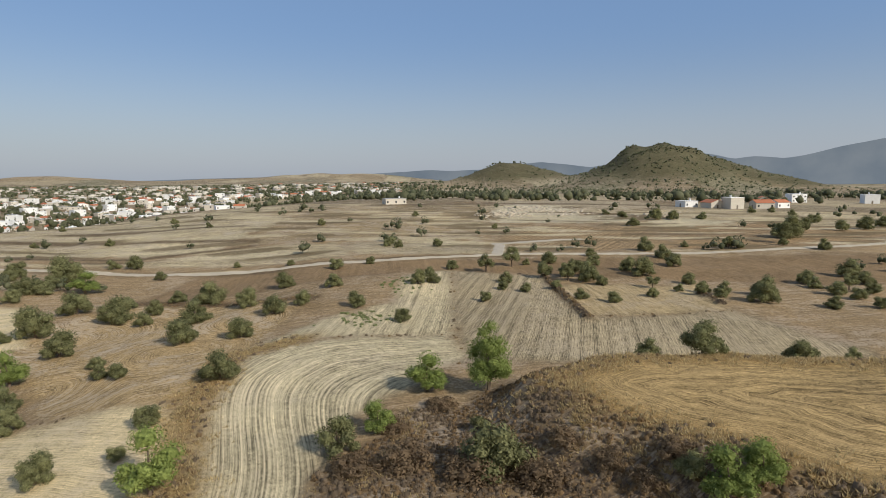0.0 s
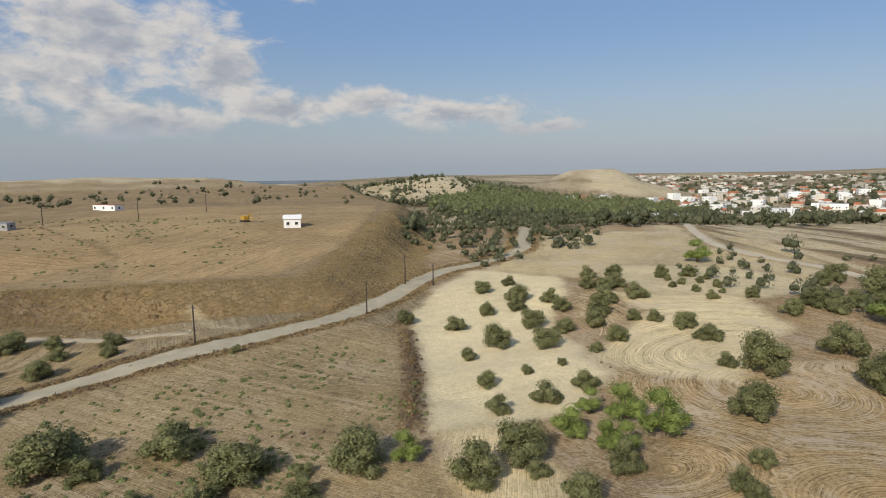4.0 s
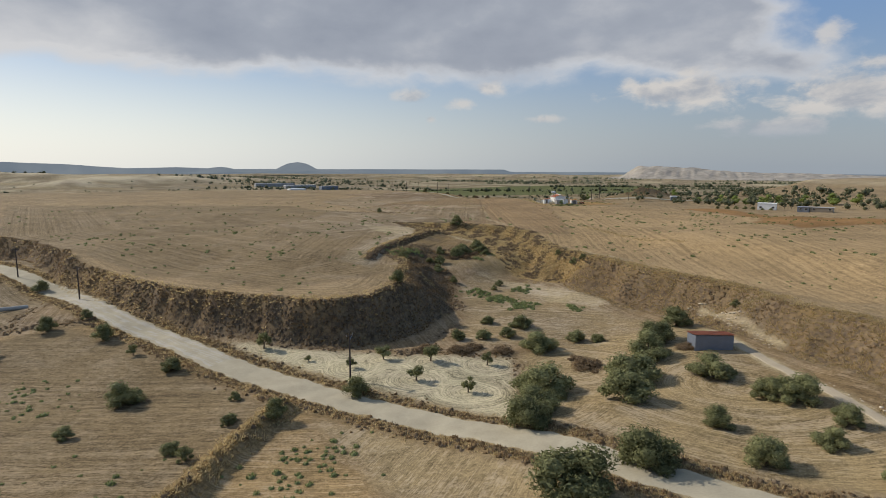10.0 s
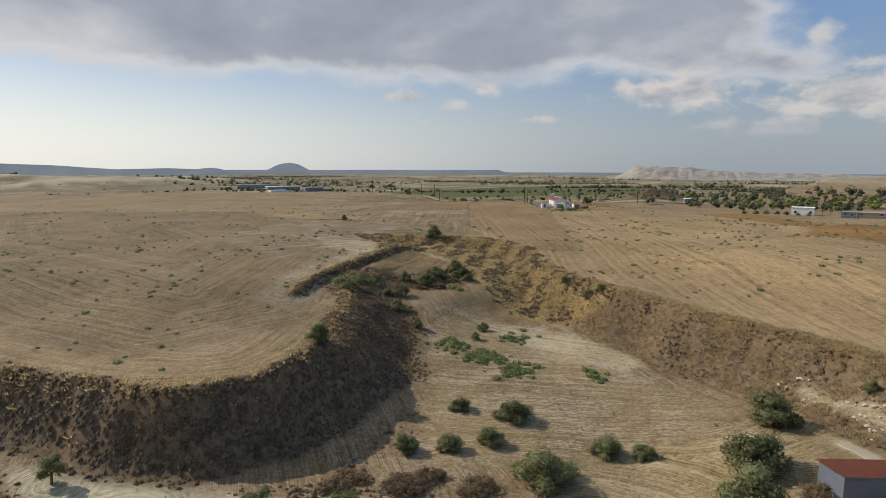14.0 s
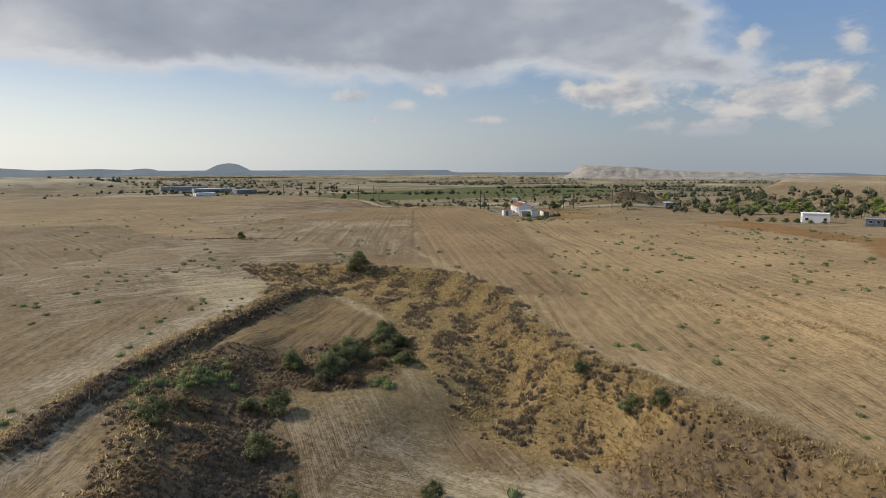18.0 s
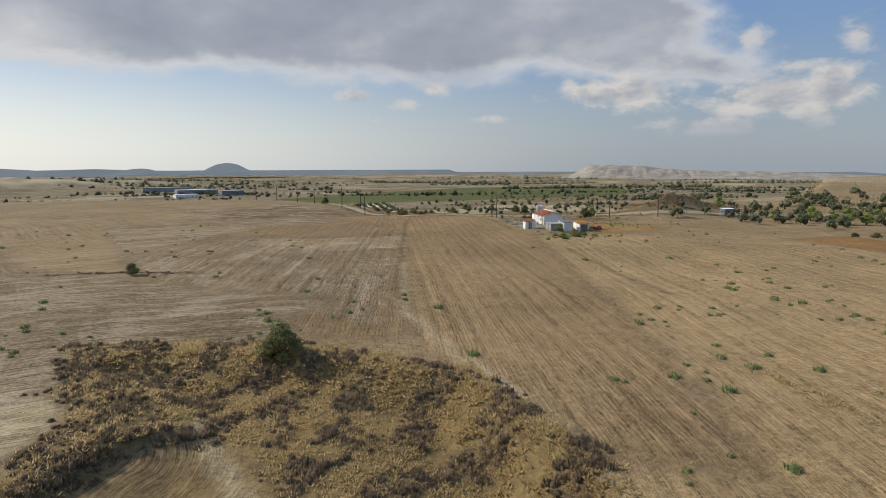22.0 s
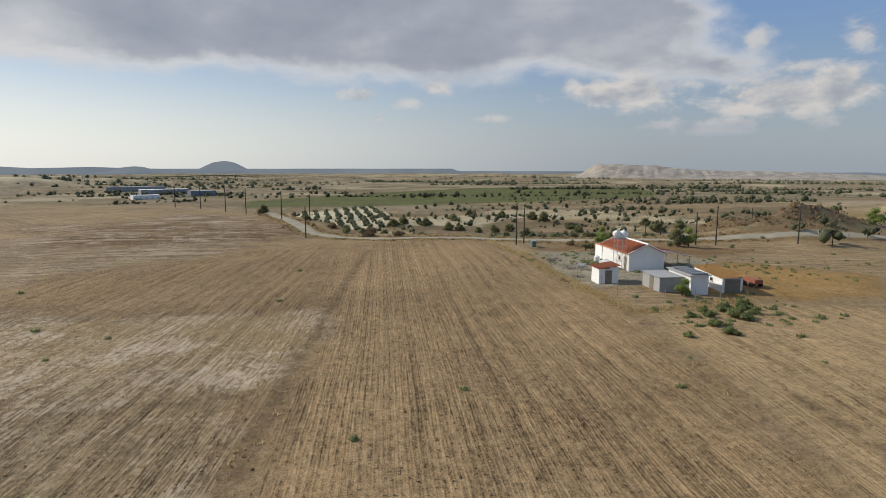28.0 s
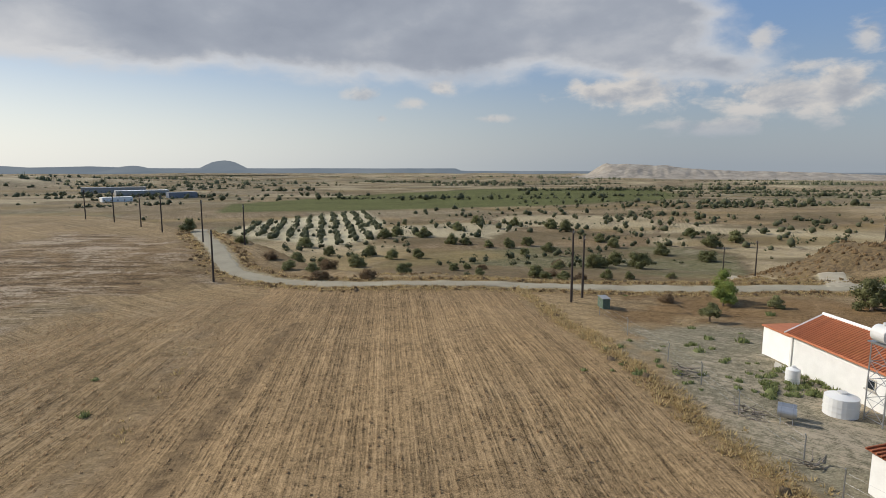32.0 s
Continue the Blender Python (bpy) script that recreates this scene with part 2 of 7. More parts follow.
def land_material():
    """Dry soil: the tone of each field, with distance haze painted in, comes with the ground; grain, furrows and scrub
    are added here.
    """
    m = bpy.data.materials.new("dry_soil")
    m.use_nodes = True
    n = Nodes(m.node_tree)
    where = n.put("ShaderNodeNewGeometry").outputs["Position"]
    soil = n.put("ShaderNodeAttribute", attribute_name="soil").outputs["Color"]
    look_at = n.put("ShaderNodeAttribute", attribute_name="cover").outputs["Color"]
    cover = n.put("ShaderNodeSeparateColor", (0, look_at)).outputs
    rows = n.put("ShaderNodeAttribute", attribute_name="rows").outputs["Fac"]
    broad, mid, fine = n.noise(where, 0.045, 5.0, 0.6), n.noise(where, 0.35, 4.0, 0.6), n.noise(where, 2.2, 6.0, 0.75)
    grit = n.noise(where, 11.0, 4.0, 0.8)
    tone = n.math("ADD", n.math("MULTIPLY", n.math("SUBTRACT", broad, 0.5), 0.75), n.math("MULTIPLY", n.math("SUBTRACT", mid, 0.5), 0.40))
    tone = n.math("ADD", tone, n.math("MULTIPLY", n.math("SUBTRACT", fine, 0.5), 1.5))
    tone = n.math("ADD", tone, n.math("MULTIPLY", n.math("SUBTRACT", n.noise(where, 0.95, 3.0, 0.65), 0.5), 0.45))
    tone = n.math("ADD", tone, n.math("MULTIPLY", n.math("SUBTRACT", grit, 0.5), 2.4))
    # small dark clods and stubble
    clod = n.ramp(n.noise(where, 4.2, 4.0, 0.7), (0.60, (0, 0, 0)), (0.68, (1, 1, 1)))
    tone = n.math("SUBTRACT", tone, n.math("MULTIPLY", clod, 0.40))
    fleck = n.ramp(n.noise(where, 5.0, 3.0, 0.7), (0.60, (0, 0, 0)), (0.67, (1, 1, 1)))
    tone = n.math("ADD", tone, n.math("MULTIPLY", fleck, 0.42))
    # furrows at several spacings, broken by noise
    bent = n.math("ADD", rows, n.math("MULTIPLY", n.math("SUBTRACT", n.noise(where, 0.04, 2.0, 0.5), 0.5), 0.45))
    bent = n.math("ADD", bent, n.math("MULTIPLY", n.math("SUBTRACT", fine, 0.5), 0.03))
    runs = n.put("ShaderNodeAttribute", attribute_name="runs").outputs["Fac"]
    wide = n.math("SINE", n.math("MULTIPLY", bent, 14.96))
    thin = n.math("SINE", n.math("MULTIPLY", bent, 29.92))
    swath = n.math("SINE", n.math("MULTIPLY", bent, 3.3))
    strip = n.put("ShaderNodeCombineXYZ", (0, bent), (1, n.math("MULTIPLY", runs, 0.010))).outputs[0]
    dash = n.put("ShaderNodeCombineXYZ", (0, bent), (1, n.math("MULTIPLY", runs, 0.045))).outputs[0]
    along = n.noise(strip, 1.1, 6.0, 0.85)
    hair = n.noise(dash, 8.5, 3.0, 0.8)
    furrow = n.math("ADD", n.math("ADD", n.math("MULTIPLY", wide, 0.26), n.math("MULTIPLY", swath, 0.26)), n.math("MULTIPLY", thin, 0.34))
    furrow = n.math("ADD", furrow, n.math("MULTIPLY", n.math("SUBTRACT", hair, 0.5), 7.5))
    furrow = n.math("ADD", furrow, n.math("MULTIPLY", n.math("SUBTRACT", along, 0.5), 6.0))
    broken = n.math("MULTIPLY", furrow, n.ramp(n.noise(where, 0.16, 3.0), (0.3, (0.5, 0.5, 0.5)), (0.6, (1, 1, 1))))
    tone = n.math("ADD", tone, n.math("MULTIPLY", broken, cover[1]))
    dusty = n.ramp(soil, (0.36, (1, 1, 1)), (0.58, (0.5, 0.5, 0.5)))
    gain = n.math("MAXIMUM", n.math("ADD", n.math("MULTIPLY", tone, n.math("MULTIPLY", dusty, 1.25)), 1.0), 0.25)
    grey = n.put("ShaderNodeCombineXYZ", (0, gain), (1, gain), (2, gain)).outputs[0]
    base = n.mix(1.0, soil, grey, "MULTIPLY")
    # dry scrub: grey-brown cushions and straw between
    clump = n.noise(where, 1.3, 6.0, 0.75, 0.4)
    brush = n.ramp(clump, (0.38, (0.055, 0.040, 0.029)), (0.48, (0.12, 0.085, 0.054)), (0.57, (0.205, 0.14, 0.07)), (0.70, (0.19, 0.148, 0.105)))
    base = n.mix(n.math("MULTIPLY", cover[0], n.ramp(n.noise(where, 0.5, 5.0, 0.7), (0.30, (0.45, 0.45, 0.45)), (0.50, (1, 1, 1)))), base, brush)
    # chalky patches where the soil is thin
    bare = n.ramp(n.math("ADD", n.noise(where, 0.10, 7.0, 0.72, 0.8), n.math("MULTIPLY", n.math("SUBTRACT", n.math("ADD", n.math("ADD", along, hair), n.math("MULTIPLY", fine, 0.9)), 1.45), 0.85)), (0.50, (0, 0, 0)), (0.66, (1, 1, 1)))
    base = n.mix(n.math("MULTIPLY", bare, cover[2]), base, (0.48, 0.395, 0.29))
    raised = n.math("ADD", n.math("MULTIPLY", n.math("ADD", fine, n.math("MULTIPLY", grit, 0.4)), 0.6), n.math("MULTIPLY", furrow, n.math("MULTIPLY", cover[1], 0.4)))
    relief = n.put("ShaderNodeBump", (2, raised), i0=0.9, i1=0.35)
    skin = n.put("ShaderNodeBsdfPrincipled", (0, base), ("Normal", relief.outputs[0]))
    skin.inputs["Roughness"].default_value = 0.95
    skin.inputs["Specular IOR Level"].default_value = 0.1
    n.put("ShaderNodeOutputMaterial", (0, skin.outputs[0]))
    return m


LAND = land_material()
BARK = material("olive_bark", (0.16, 0.12, 0.085), 0.9, grain=3, vary=0.3)
OLIVE = leaf_material("olive_leaves", (0.085, 0.090, 0.038), (0.32, 0.32, 0.15))
FRESH = leaf_material("fresh_leaves", (0.12, 0.16, 0.040), (0.36, 0.42, 0.125))
WEED = leaf_material("weed_leaves", (0.115, 0.14, 0.052), (0.28, 0.31, 0.13))
STRAW = leaf_material("dry_grass", (0.36, 0.275, 0.135), (0.68, 0.53, 0.285), 0.9, 0.55)
BRUSH = leaf_material("dry_scrub", (0.115, 0.086, 0.057), (0.28, 0.212, 0.140), 0.9, 0.45)
RUSSET = leaf_material("russet_brush", (0.15, 0.10, 0.055), (0.37, 0.255, 0.135), 0.9, 0.5)
DEAD = leaf_material("dead_twigs", (0.14, 0.10, 0.062), (0.33, 0.24, 0.145), 0.9, 0.5)
STUBBLE_STRAW = leaf_material("stubble_straw", (0.30, 0.205, 0.12), (0.58, 0.44, 0.28), 0.9, 0.5)
FAR_LEAF = leaf_material("far_leaves", (0.075, 0.086, 0.045), (0.215, 0.22, 0.125))
GARDEN_LEAF = leaf_material("garden_leaves", (0.090, 0.110, 0.048), (0.26, 0.285, 0.13))
# ---- lie of the land ----
FLOOR = [  # valley floor: x, y, reach, height
    (0, 40, 12, 8.6), (-12, 55, 10, 7.6), (-28, 53, 9, 7.4), (-54, 50, 10, 2.4), (-62, 30, 12, 1.6), (-96, 66, 12, 1.0), (-77, 58, 7, 1.1), (-81, 72, 7, 2.6), (-142, 107, 14, 4.6), (-112, 143, 16, 6.4), (-169, 156, 18, 7.0),
    (-143, 63, 14, 3.2), (-120, 46, 10, 2.4), (-71, 99, 14, 4.6), (-57, 84, 10, 4.8), (-38, 84, 8, 7.0), (0, 82, 14, 8.6),
    (24, 85, 14, 8.2), (51, 101, 20, 8.5), (18, 173, 30, 9.6), (-72, 125, 18, 5.6), (-120, 150, 30, 6.0), (60, 40, 20, 9.5),
]
FLOOR_SOUTH = [
    (-32, -37, 12, -4.4), (-46, -62, 8, -1.6), (-66, -41, 10, -2.6), (-47, -18, 12, -2.6), (-98, -50, 14, -3.2), (-86, -42, 8, -2.8), (-119, -36, 7, 0.7),
    (-98, -6, 10, -0.2), (-104, 20, 8, 2.6), (-82, 16, 12, 0.9), (-28, 2, 16, -0.6), (-30, -92, 10, 0.8), (20, -60, 40, -4),
    (-105, -80, 9, -1.6), (-107, -114, 5, 2.6), (-100, -106, 4, 2.8), (-96, -116, 5, 4.5), (-103, -130, 6, 5.2), (-112, -128, 8, 4.3), (-116, -144, 8, 5.8), (-96, -98, 5, 1.0), (6, -128, 14, 2.8), (-20, -92, 8, 0.8), (0, 0, 12, 7.0), (-230, 300, 26, 3), (-193, 150, 28, 9), (330, 300, 160, 10),
    (-420, 130, 120, 2), (-170, -520, 120, -6), (-330, -470, 120, -7), (-250, -320, 22, 1.0), (-205, -335, 22, 0.0),
]
FLOOR_NORTH = [  # the terraced slope and the town behind it
    (0, 400, 80, 14.6), (62, 335, 26, 14.2), (-60, 330, 34, 13.2), (60, 250, 24, 10.2), (-60, 245, 26, 11.0), (-150, 380, 34, 9.5), (-170, 245, 24, 8.0), (160, 330, 40, 13), (-254, 499, 60, -5), (-287, 410, 50, -7), (-383, 321, 60, -6),
    (-274, 752, 110, 5), (-459, 655, 90, 1), (-613, 514, 80, -2), (-376, 1034, 150, 14), (-631, 901, 150, 14), (-843, 707, 130, 10), (-61, 697, 110, 9), (-87, 996, 150, 20), (150, 620, 100, 10),
]
TABLE = [  # the plateau
    (-50, -84, 14, 4.1), (-28, -104, 12, 3.5), (5, -160, 16, 4.2), (-86, -88, 8, 4.3), (-80, -120, 14, 6.2), (-116, -172, 14, 6.9), (-106, -210, 20, 8.3), (-155, -188, 18, 7.9),
    (-168, -255, 25, 8.2), (-198, -143, 22, 7.6), (-285, -175, 34, 6.5), (-330, -212, 24, 5.8), (-224, -64, 30, 10.6), (-290, -50, 30, 12), (-199, 24, 24, 12),
    (-152, -285, 16, 8.0), (-30, -200, 50, 7), (-420, -100, 80, 10),
    (-287, -245, 22, 6.7), (-60, -380, 60, 7.5), (-136, -132, 10, 6.8), (-205, -238, 16, 8.6), (-215, -272, 9, 7.2), (-178, -298, 7, 7.2), (-138, -334, 16, 10.6), (-118, -378, 26, 10.4),
]
TABLE_RIM = [(-140, -22, 10, 5.9), (-138, -2, 8, 6.2), (-135, 14, 10, 6.3), (-137, 30, 9, 6.6), (-160, 10, 13, 8.2), (-166, 36, 12, 8.2), (-136, -104, 10, 5.2), (-137, -64, 10, 5.4), (-139, -44, 8, 5.5)]
EDGE = [  # rim of the plateau
    (120, -310), (64, -212), (6, -158), (-20, -108), (-32, -91), (-41, -80), (-49, -73), (-55, -68.5), (-61, -65), (-67, -63), (-73.5, -64), (-79, -70), (-83, -80),
    (-88, -99), (-87, -108), (-90, -117), (-98, -130), (-108, -143), (-104, -161), (-121, -157), (-134, -144), (-136, -128), (-132, -112), (-131, -99),
    (-132, -88), (-134, -73), (-136, -62), (-138, -48), (-135.5, -30), (-134, -10), (-133, 8), (-131, 20), (-133, 35), (-158, 45), (-210, 59), (-320, 80),
    (-600, 60), (-900, -300), (-600, -420), (-330, -262), (-262, -270), (-229, -279), (-206, -291), (-192, -299), (-187, -306),
    (-184, -315), (-180, -330), (-175, -345), (-167, -362), (-157, -384), (-145, -405), (-60, -470), (120, -440),
]
BANK = [(9, 52), (18, 58), (30, 59), (60, 56), (110, 50), (110, -40), (40, -30), (31, 22), (27, 31), (20, 38), (13, 44)]
TERRACE = [(-76, -93), (-86, -113), (-96, -127), (-107, -141), (-101, -130), (-93, -112), (-86, -95), (-80, -88)]
GULLY_BED = [(-76, -93), (-86, -113), (-96, -127), (-107, -141), (-125, -150), (-125, -105), (-92, -86)]
DYKES = [([(21, 121), (22, 104), (22, 86)], 0.6, 0.6), ([(46, 103), (46, 94)], 0.6, 0.6), ([(-56.5, -35), (-51, -25), (-45, -12), (-38, 4)], 1.3, 1.7),
         ([(-104, 52), (-82, 50), (-66, 47)], 0.9, 0.5)]
HILLS = [  # x, y, height, breadth across, breadth along, turn in degrees
    (306, 840, 60, 88, 90, 20), (116, 975, 34, 80, 70, 0), (440, 860, 24, 90, 80, 0), (-560, 150, 18, 90, 60, 30), (-575, 325, 26, 75, 60, 0),
    (-300, -3200, 8, 200, 200, 0), (-1006, 1492, 20, 200, 150, 30), (-628, 1899, 27, 260, 180, 20), (-690, -190, 12, 260, 95, 110),
    (-1100, 300, 3, 300, 200, 0), (700, -1500, 30, 300, 250, 0), (250, -1100, 12, 250, 90, 20), (-400, 2060, 30, 220, 170, 10),
    (-288, -286, 15.0, 24, 20, 30), (-176, 2193, 38, 260, 200, 5),
    (328, -1154, 7, 90, 50, 18), (201, -931, 11, 55, 40, 15), (184, -997, 8, 50, 36, 13), (154, -1044, 6, 80, 40, 11), (89, -1105, 6, 110, 45, 7), (10, -1212, 6, 110, 45, 3), (400, -1128, 8, 130, 60, 21),
]


def smooth(a, b, v):
    k = np.clip((v - a) / (b - a), 0, 1)
    return k * k * (3 - 2 * k)


def blend(levels, x, y, rest):
    """Heights that pass smoothly from area to area."""
    total, weight = rest * 1e-5, np.full(np.shape(x), 1e-5)
    for cx, cy, reach, z in levels:
        w = np.exp(-np.minimum(((x - cx) ** 2 + (y - cy) ** 2) / (2.0 * (1.15 * reach) ** 2), 60))
        total = total + w * z
        weight = weight + w
    return total / weight


def reach_to(line, x, y, closed=False):
    """The distance to a line of points."""
    best = np.full(np.shape(x), 1e9)
    ends = line[1:] + line[:1] if closed else line[1:]
    for (ax, ay), (bx, by) in zip(line, ends):
        dx, dy = bx - ax, by - ay
        k = np.clip(((x - ax) * dx + (y - ay) * dy) / (dx * dx + dy * dy + 1e-9), 0, 1)
        best = np.minimum(best, (x - ax - k * dx) ** 2 + (y - ay - k * dy) ** 2)
    return np.sqrt(best)


def inside(line, x, y):
    """The distance to the rim of an area, positive inside."""
    odd = np.zeros(np.shape(x), bool)
    for (ax, ay), (bx, by) in zip(line, line[1:] + line[:1]):
        if ay != by:
            odd ^= ((ay > y) != (by > y)) & (x < (bx - ax) * (y - ay) / (by - ay) + ax)
    return np.where(odd, 1, -1) * reach_to(line, x, y, True)


def waves(x, y, size, seed):
    """Gentle unevenness of the ground, between -1 and 1."""
    out, r = np.zeros(np.shape(x)), np.random.RandomState(seed)
    for n in range(7):
        a, p, s = r.uniform(0, 6.28), r.uniform(0, 6.28), size * r.uniform(0.5, 1.6)
        out = out + np.sin((x * np.cos(a) + y * np.sin(a)) * 6.28 / s + p + 1.3 * np.sin((x * np.sin(a) - y * np.cos(a)) * 3.1 / s))
    return out / 4.0


def rim_pitch(x, y):
    """How steep the slope under the plateau's rim is, from place to place."""
    k = 1 + (0.3 * smooth(-84, -76, x) + 0.5 * smooth(-62, -44, x)) * smooth(0, -50, y)
    k = k - 0.3 * smooth(-76, -84, x) * smooth(-112, -100, x) * smooth(-66, -76, y)
    return k - 0.55 * smooth(-22, 8, y) * smooth(-112, -122, x)


def height(x, y):
    x, y = np.asarray(x, float), np.asarray(y, float)
    far = np.hypot(x + 100, y + 50)
    plain = 3 + 5 * waves(x, y, 600, 3) - 7 * smooth(-250, -500, y) - 28 * smooth(1000, 3600, far)
    bearing = np.degrees(np.arctan2(-(x + 30), y - 40))
    plain = plain - 75 * smooth(700, 2900, far) * np.exp(-((bearing - 90) / 32) ** 2)
    low = blend(FLOOR + FLOOR_SOUTH + FLOOR_NORTH, x, y, plain)
    top = blend(TABLE + TABLE_RIM, x, y, 7.5 + 0 * x)
    rim = inside(EDGE, x, y) + 1.3 * waves(x, y, 22, 5) + 0.6 * waves(x, y, 8, 6)
    slope = smooth(-7.5, 0.3, rim * rim_pitch(x, y))
    z = low + (np.maximum(top, low) - low) * slope
    z = z - 0.5 * smooth(0, 2.5, inside(TERRACE, x, y))
    foot = reach_to(TERRACE[:4], x, y)
    z = z - 0.7 * smooth(-94, -108, y) * (inside(GULLY_BED, x, y) > 0) * smooth(0, 1.4, foot) * np.exp(-(foot / 9) ** 2)
    bank = smooth(-8, 0.5, inside(BANK, x, y) + 0.6 * waves(x, y, 12, 8))
    z = z + (np.maximum(11.6, z) - z) * bank
    for hx, hy, hz, ra, rb, turn in HILLS:
        c, s = np.cos(np.radians(turn)), np.sin(np.radians(turn))
        u, v = ((x - hx) * c + (y - hy) * s) / ra, ((y - hy) * c - (x - hx) * s) / rb
        z = z + hz * np.exp(-np.minimum(u * u + v * v, 40)) * (1 + 0.12 * waves(x, y, ra * 0.8, int(hz)))
    z = z + 0.35 * waves(x, y, 45, 11) * smooth(0, 20, abs(rim)) * smooth(500, 100, far) + 0.10 * waves(x, y, 7, 12)
    z = z + 0.2 * waves(x, y, 3.7, 14) * smooth(-8, -4, rim) * smooth(0.5, -1.5, rim) * smooth(400, 300, far)
    for line, wide, tall in DYKES:
        near = (np.abs(x - line[0][0]) < 90) & (np.abs(y - line[0][1]) < 90)
        d = np.where(near, reach_to(line, x, y), 99.0)
        z = z + tall * np.exp(-(d / wide) ** 2)
    return z

# ---- fields ----
ROAD = [(70, -235), (36, -175), (-1, -124), (-15, -106), (-28.5, -83), (-38.8, -70), (-48.9, -55), (-56.5, -45.5), (-62.5, -37.5), (-68.4, -30.5), (-74, -23.5), (-79, -17), (-83.5, -9.5),
        (-88.5, -1.2), (-94, 7), (-99, 16), (-105, 28), (-113.5, 40), (-130, 54), (-146, 64.5), (-152, 71), (-156, 80), (-172, 98), (-230, 120)]
NORTH_ROAD = [(-260, 210), (-184, 165), (-148, 150), (-117, 152), (-75, 144), (-40, 143), (-12, 144), (17, 151), (62, 152), (114, 162), (160, 180), (300, 190)]
SPUR = [(14, 150), (17, 172), (18, 178), (44, 184)]
END_ROAD = [(-172, -440), (-171, -400), (-170, -366), (-169, -352), (-170, -340), (-171.5, -329), (-173, -311), (-177, -302), (-184, -295), (-194, -290), (-206, -285), (-219, -279), (-231, -273), (-244, -268), (-275, -256), (-330, -240)]
SIDE_ROAD = [(-244, -268), (-256, -280), (-262, -294), (-270, -308), (-286, -318), (-310, -322), (-345, -318)]
FARM_TRACK = [(-110, 16), (-114, 4), (-119, -12), (-123, -28), (-126, -40)]
YOUNG = [(-54.9, -59.6, 2.7), (-61.3, -52.4, 1.1), (-67.0, -47.0, 1.6), (-72.5, -49.4, 2.7), (-79.1, -46.2, 2.7), (-75.0, -39.5, 2.3), (-80.5, -33.3, 2.0), (-87.0, -42.5, 1.9), (-35.3, -62.7, 1.8)]
TURNS = [p[:2] for p in YOUNG] + [(-98, -38), (-112, -20), (-103, -72), (-120, -58), (-72, 92), (-100, 68), (-35, 76), (-60, 88), (-48, 66), (-32, 92), (-96, 52)]  # where the plough went round
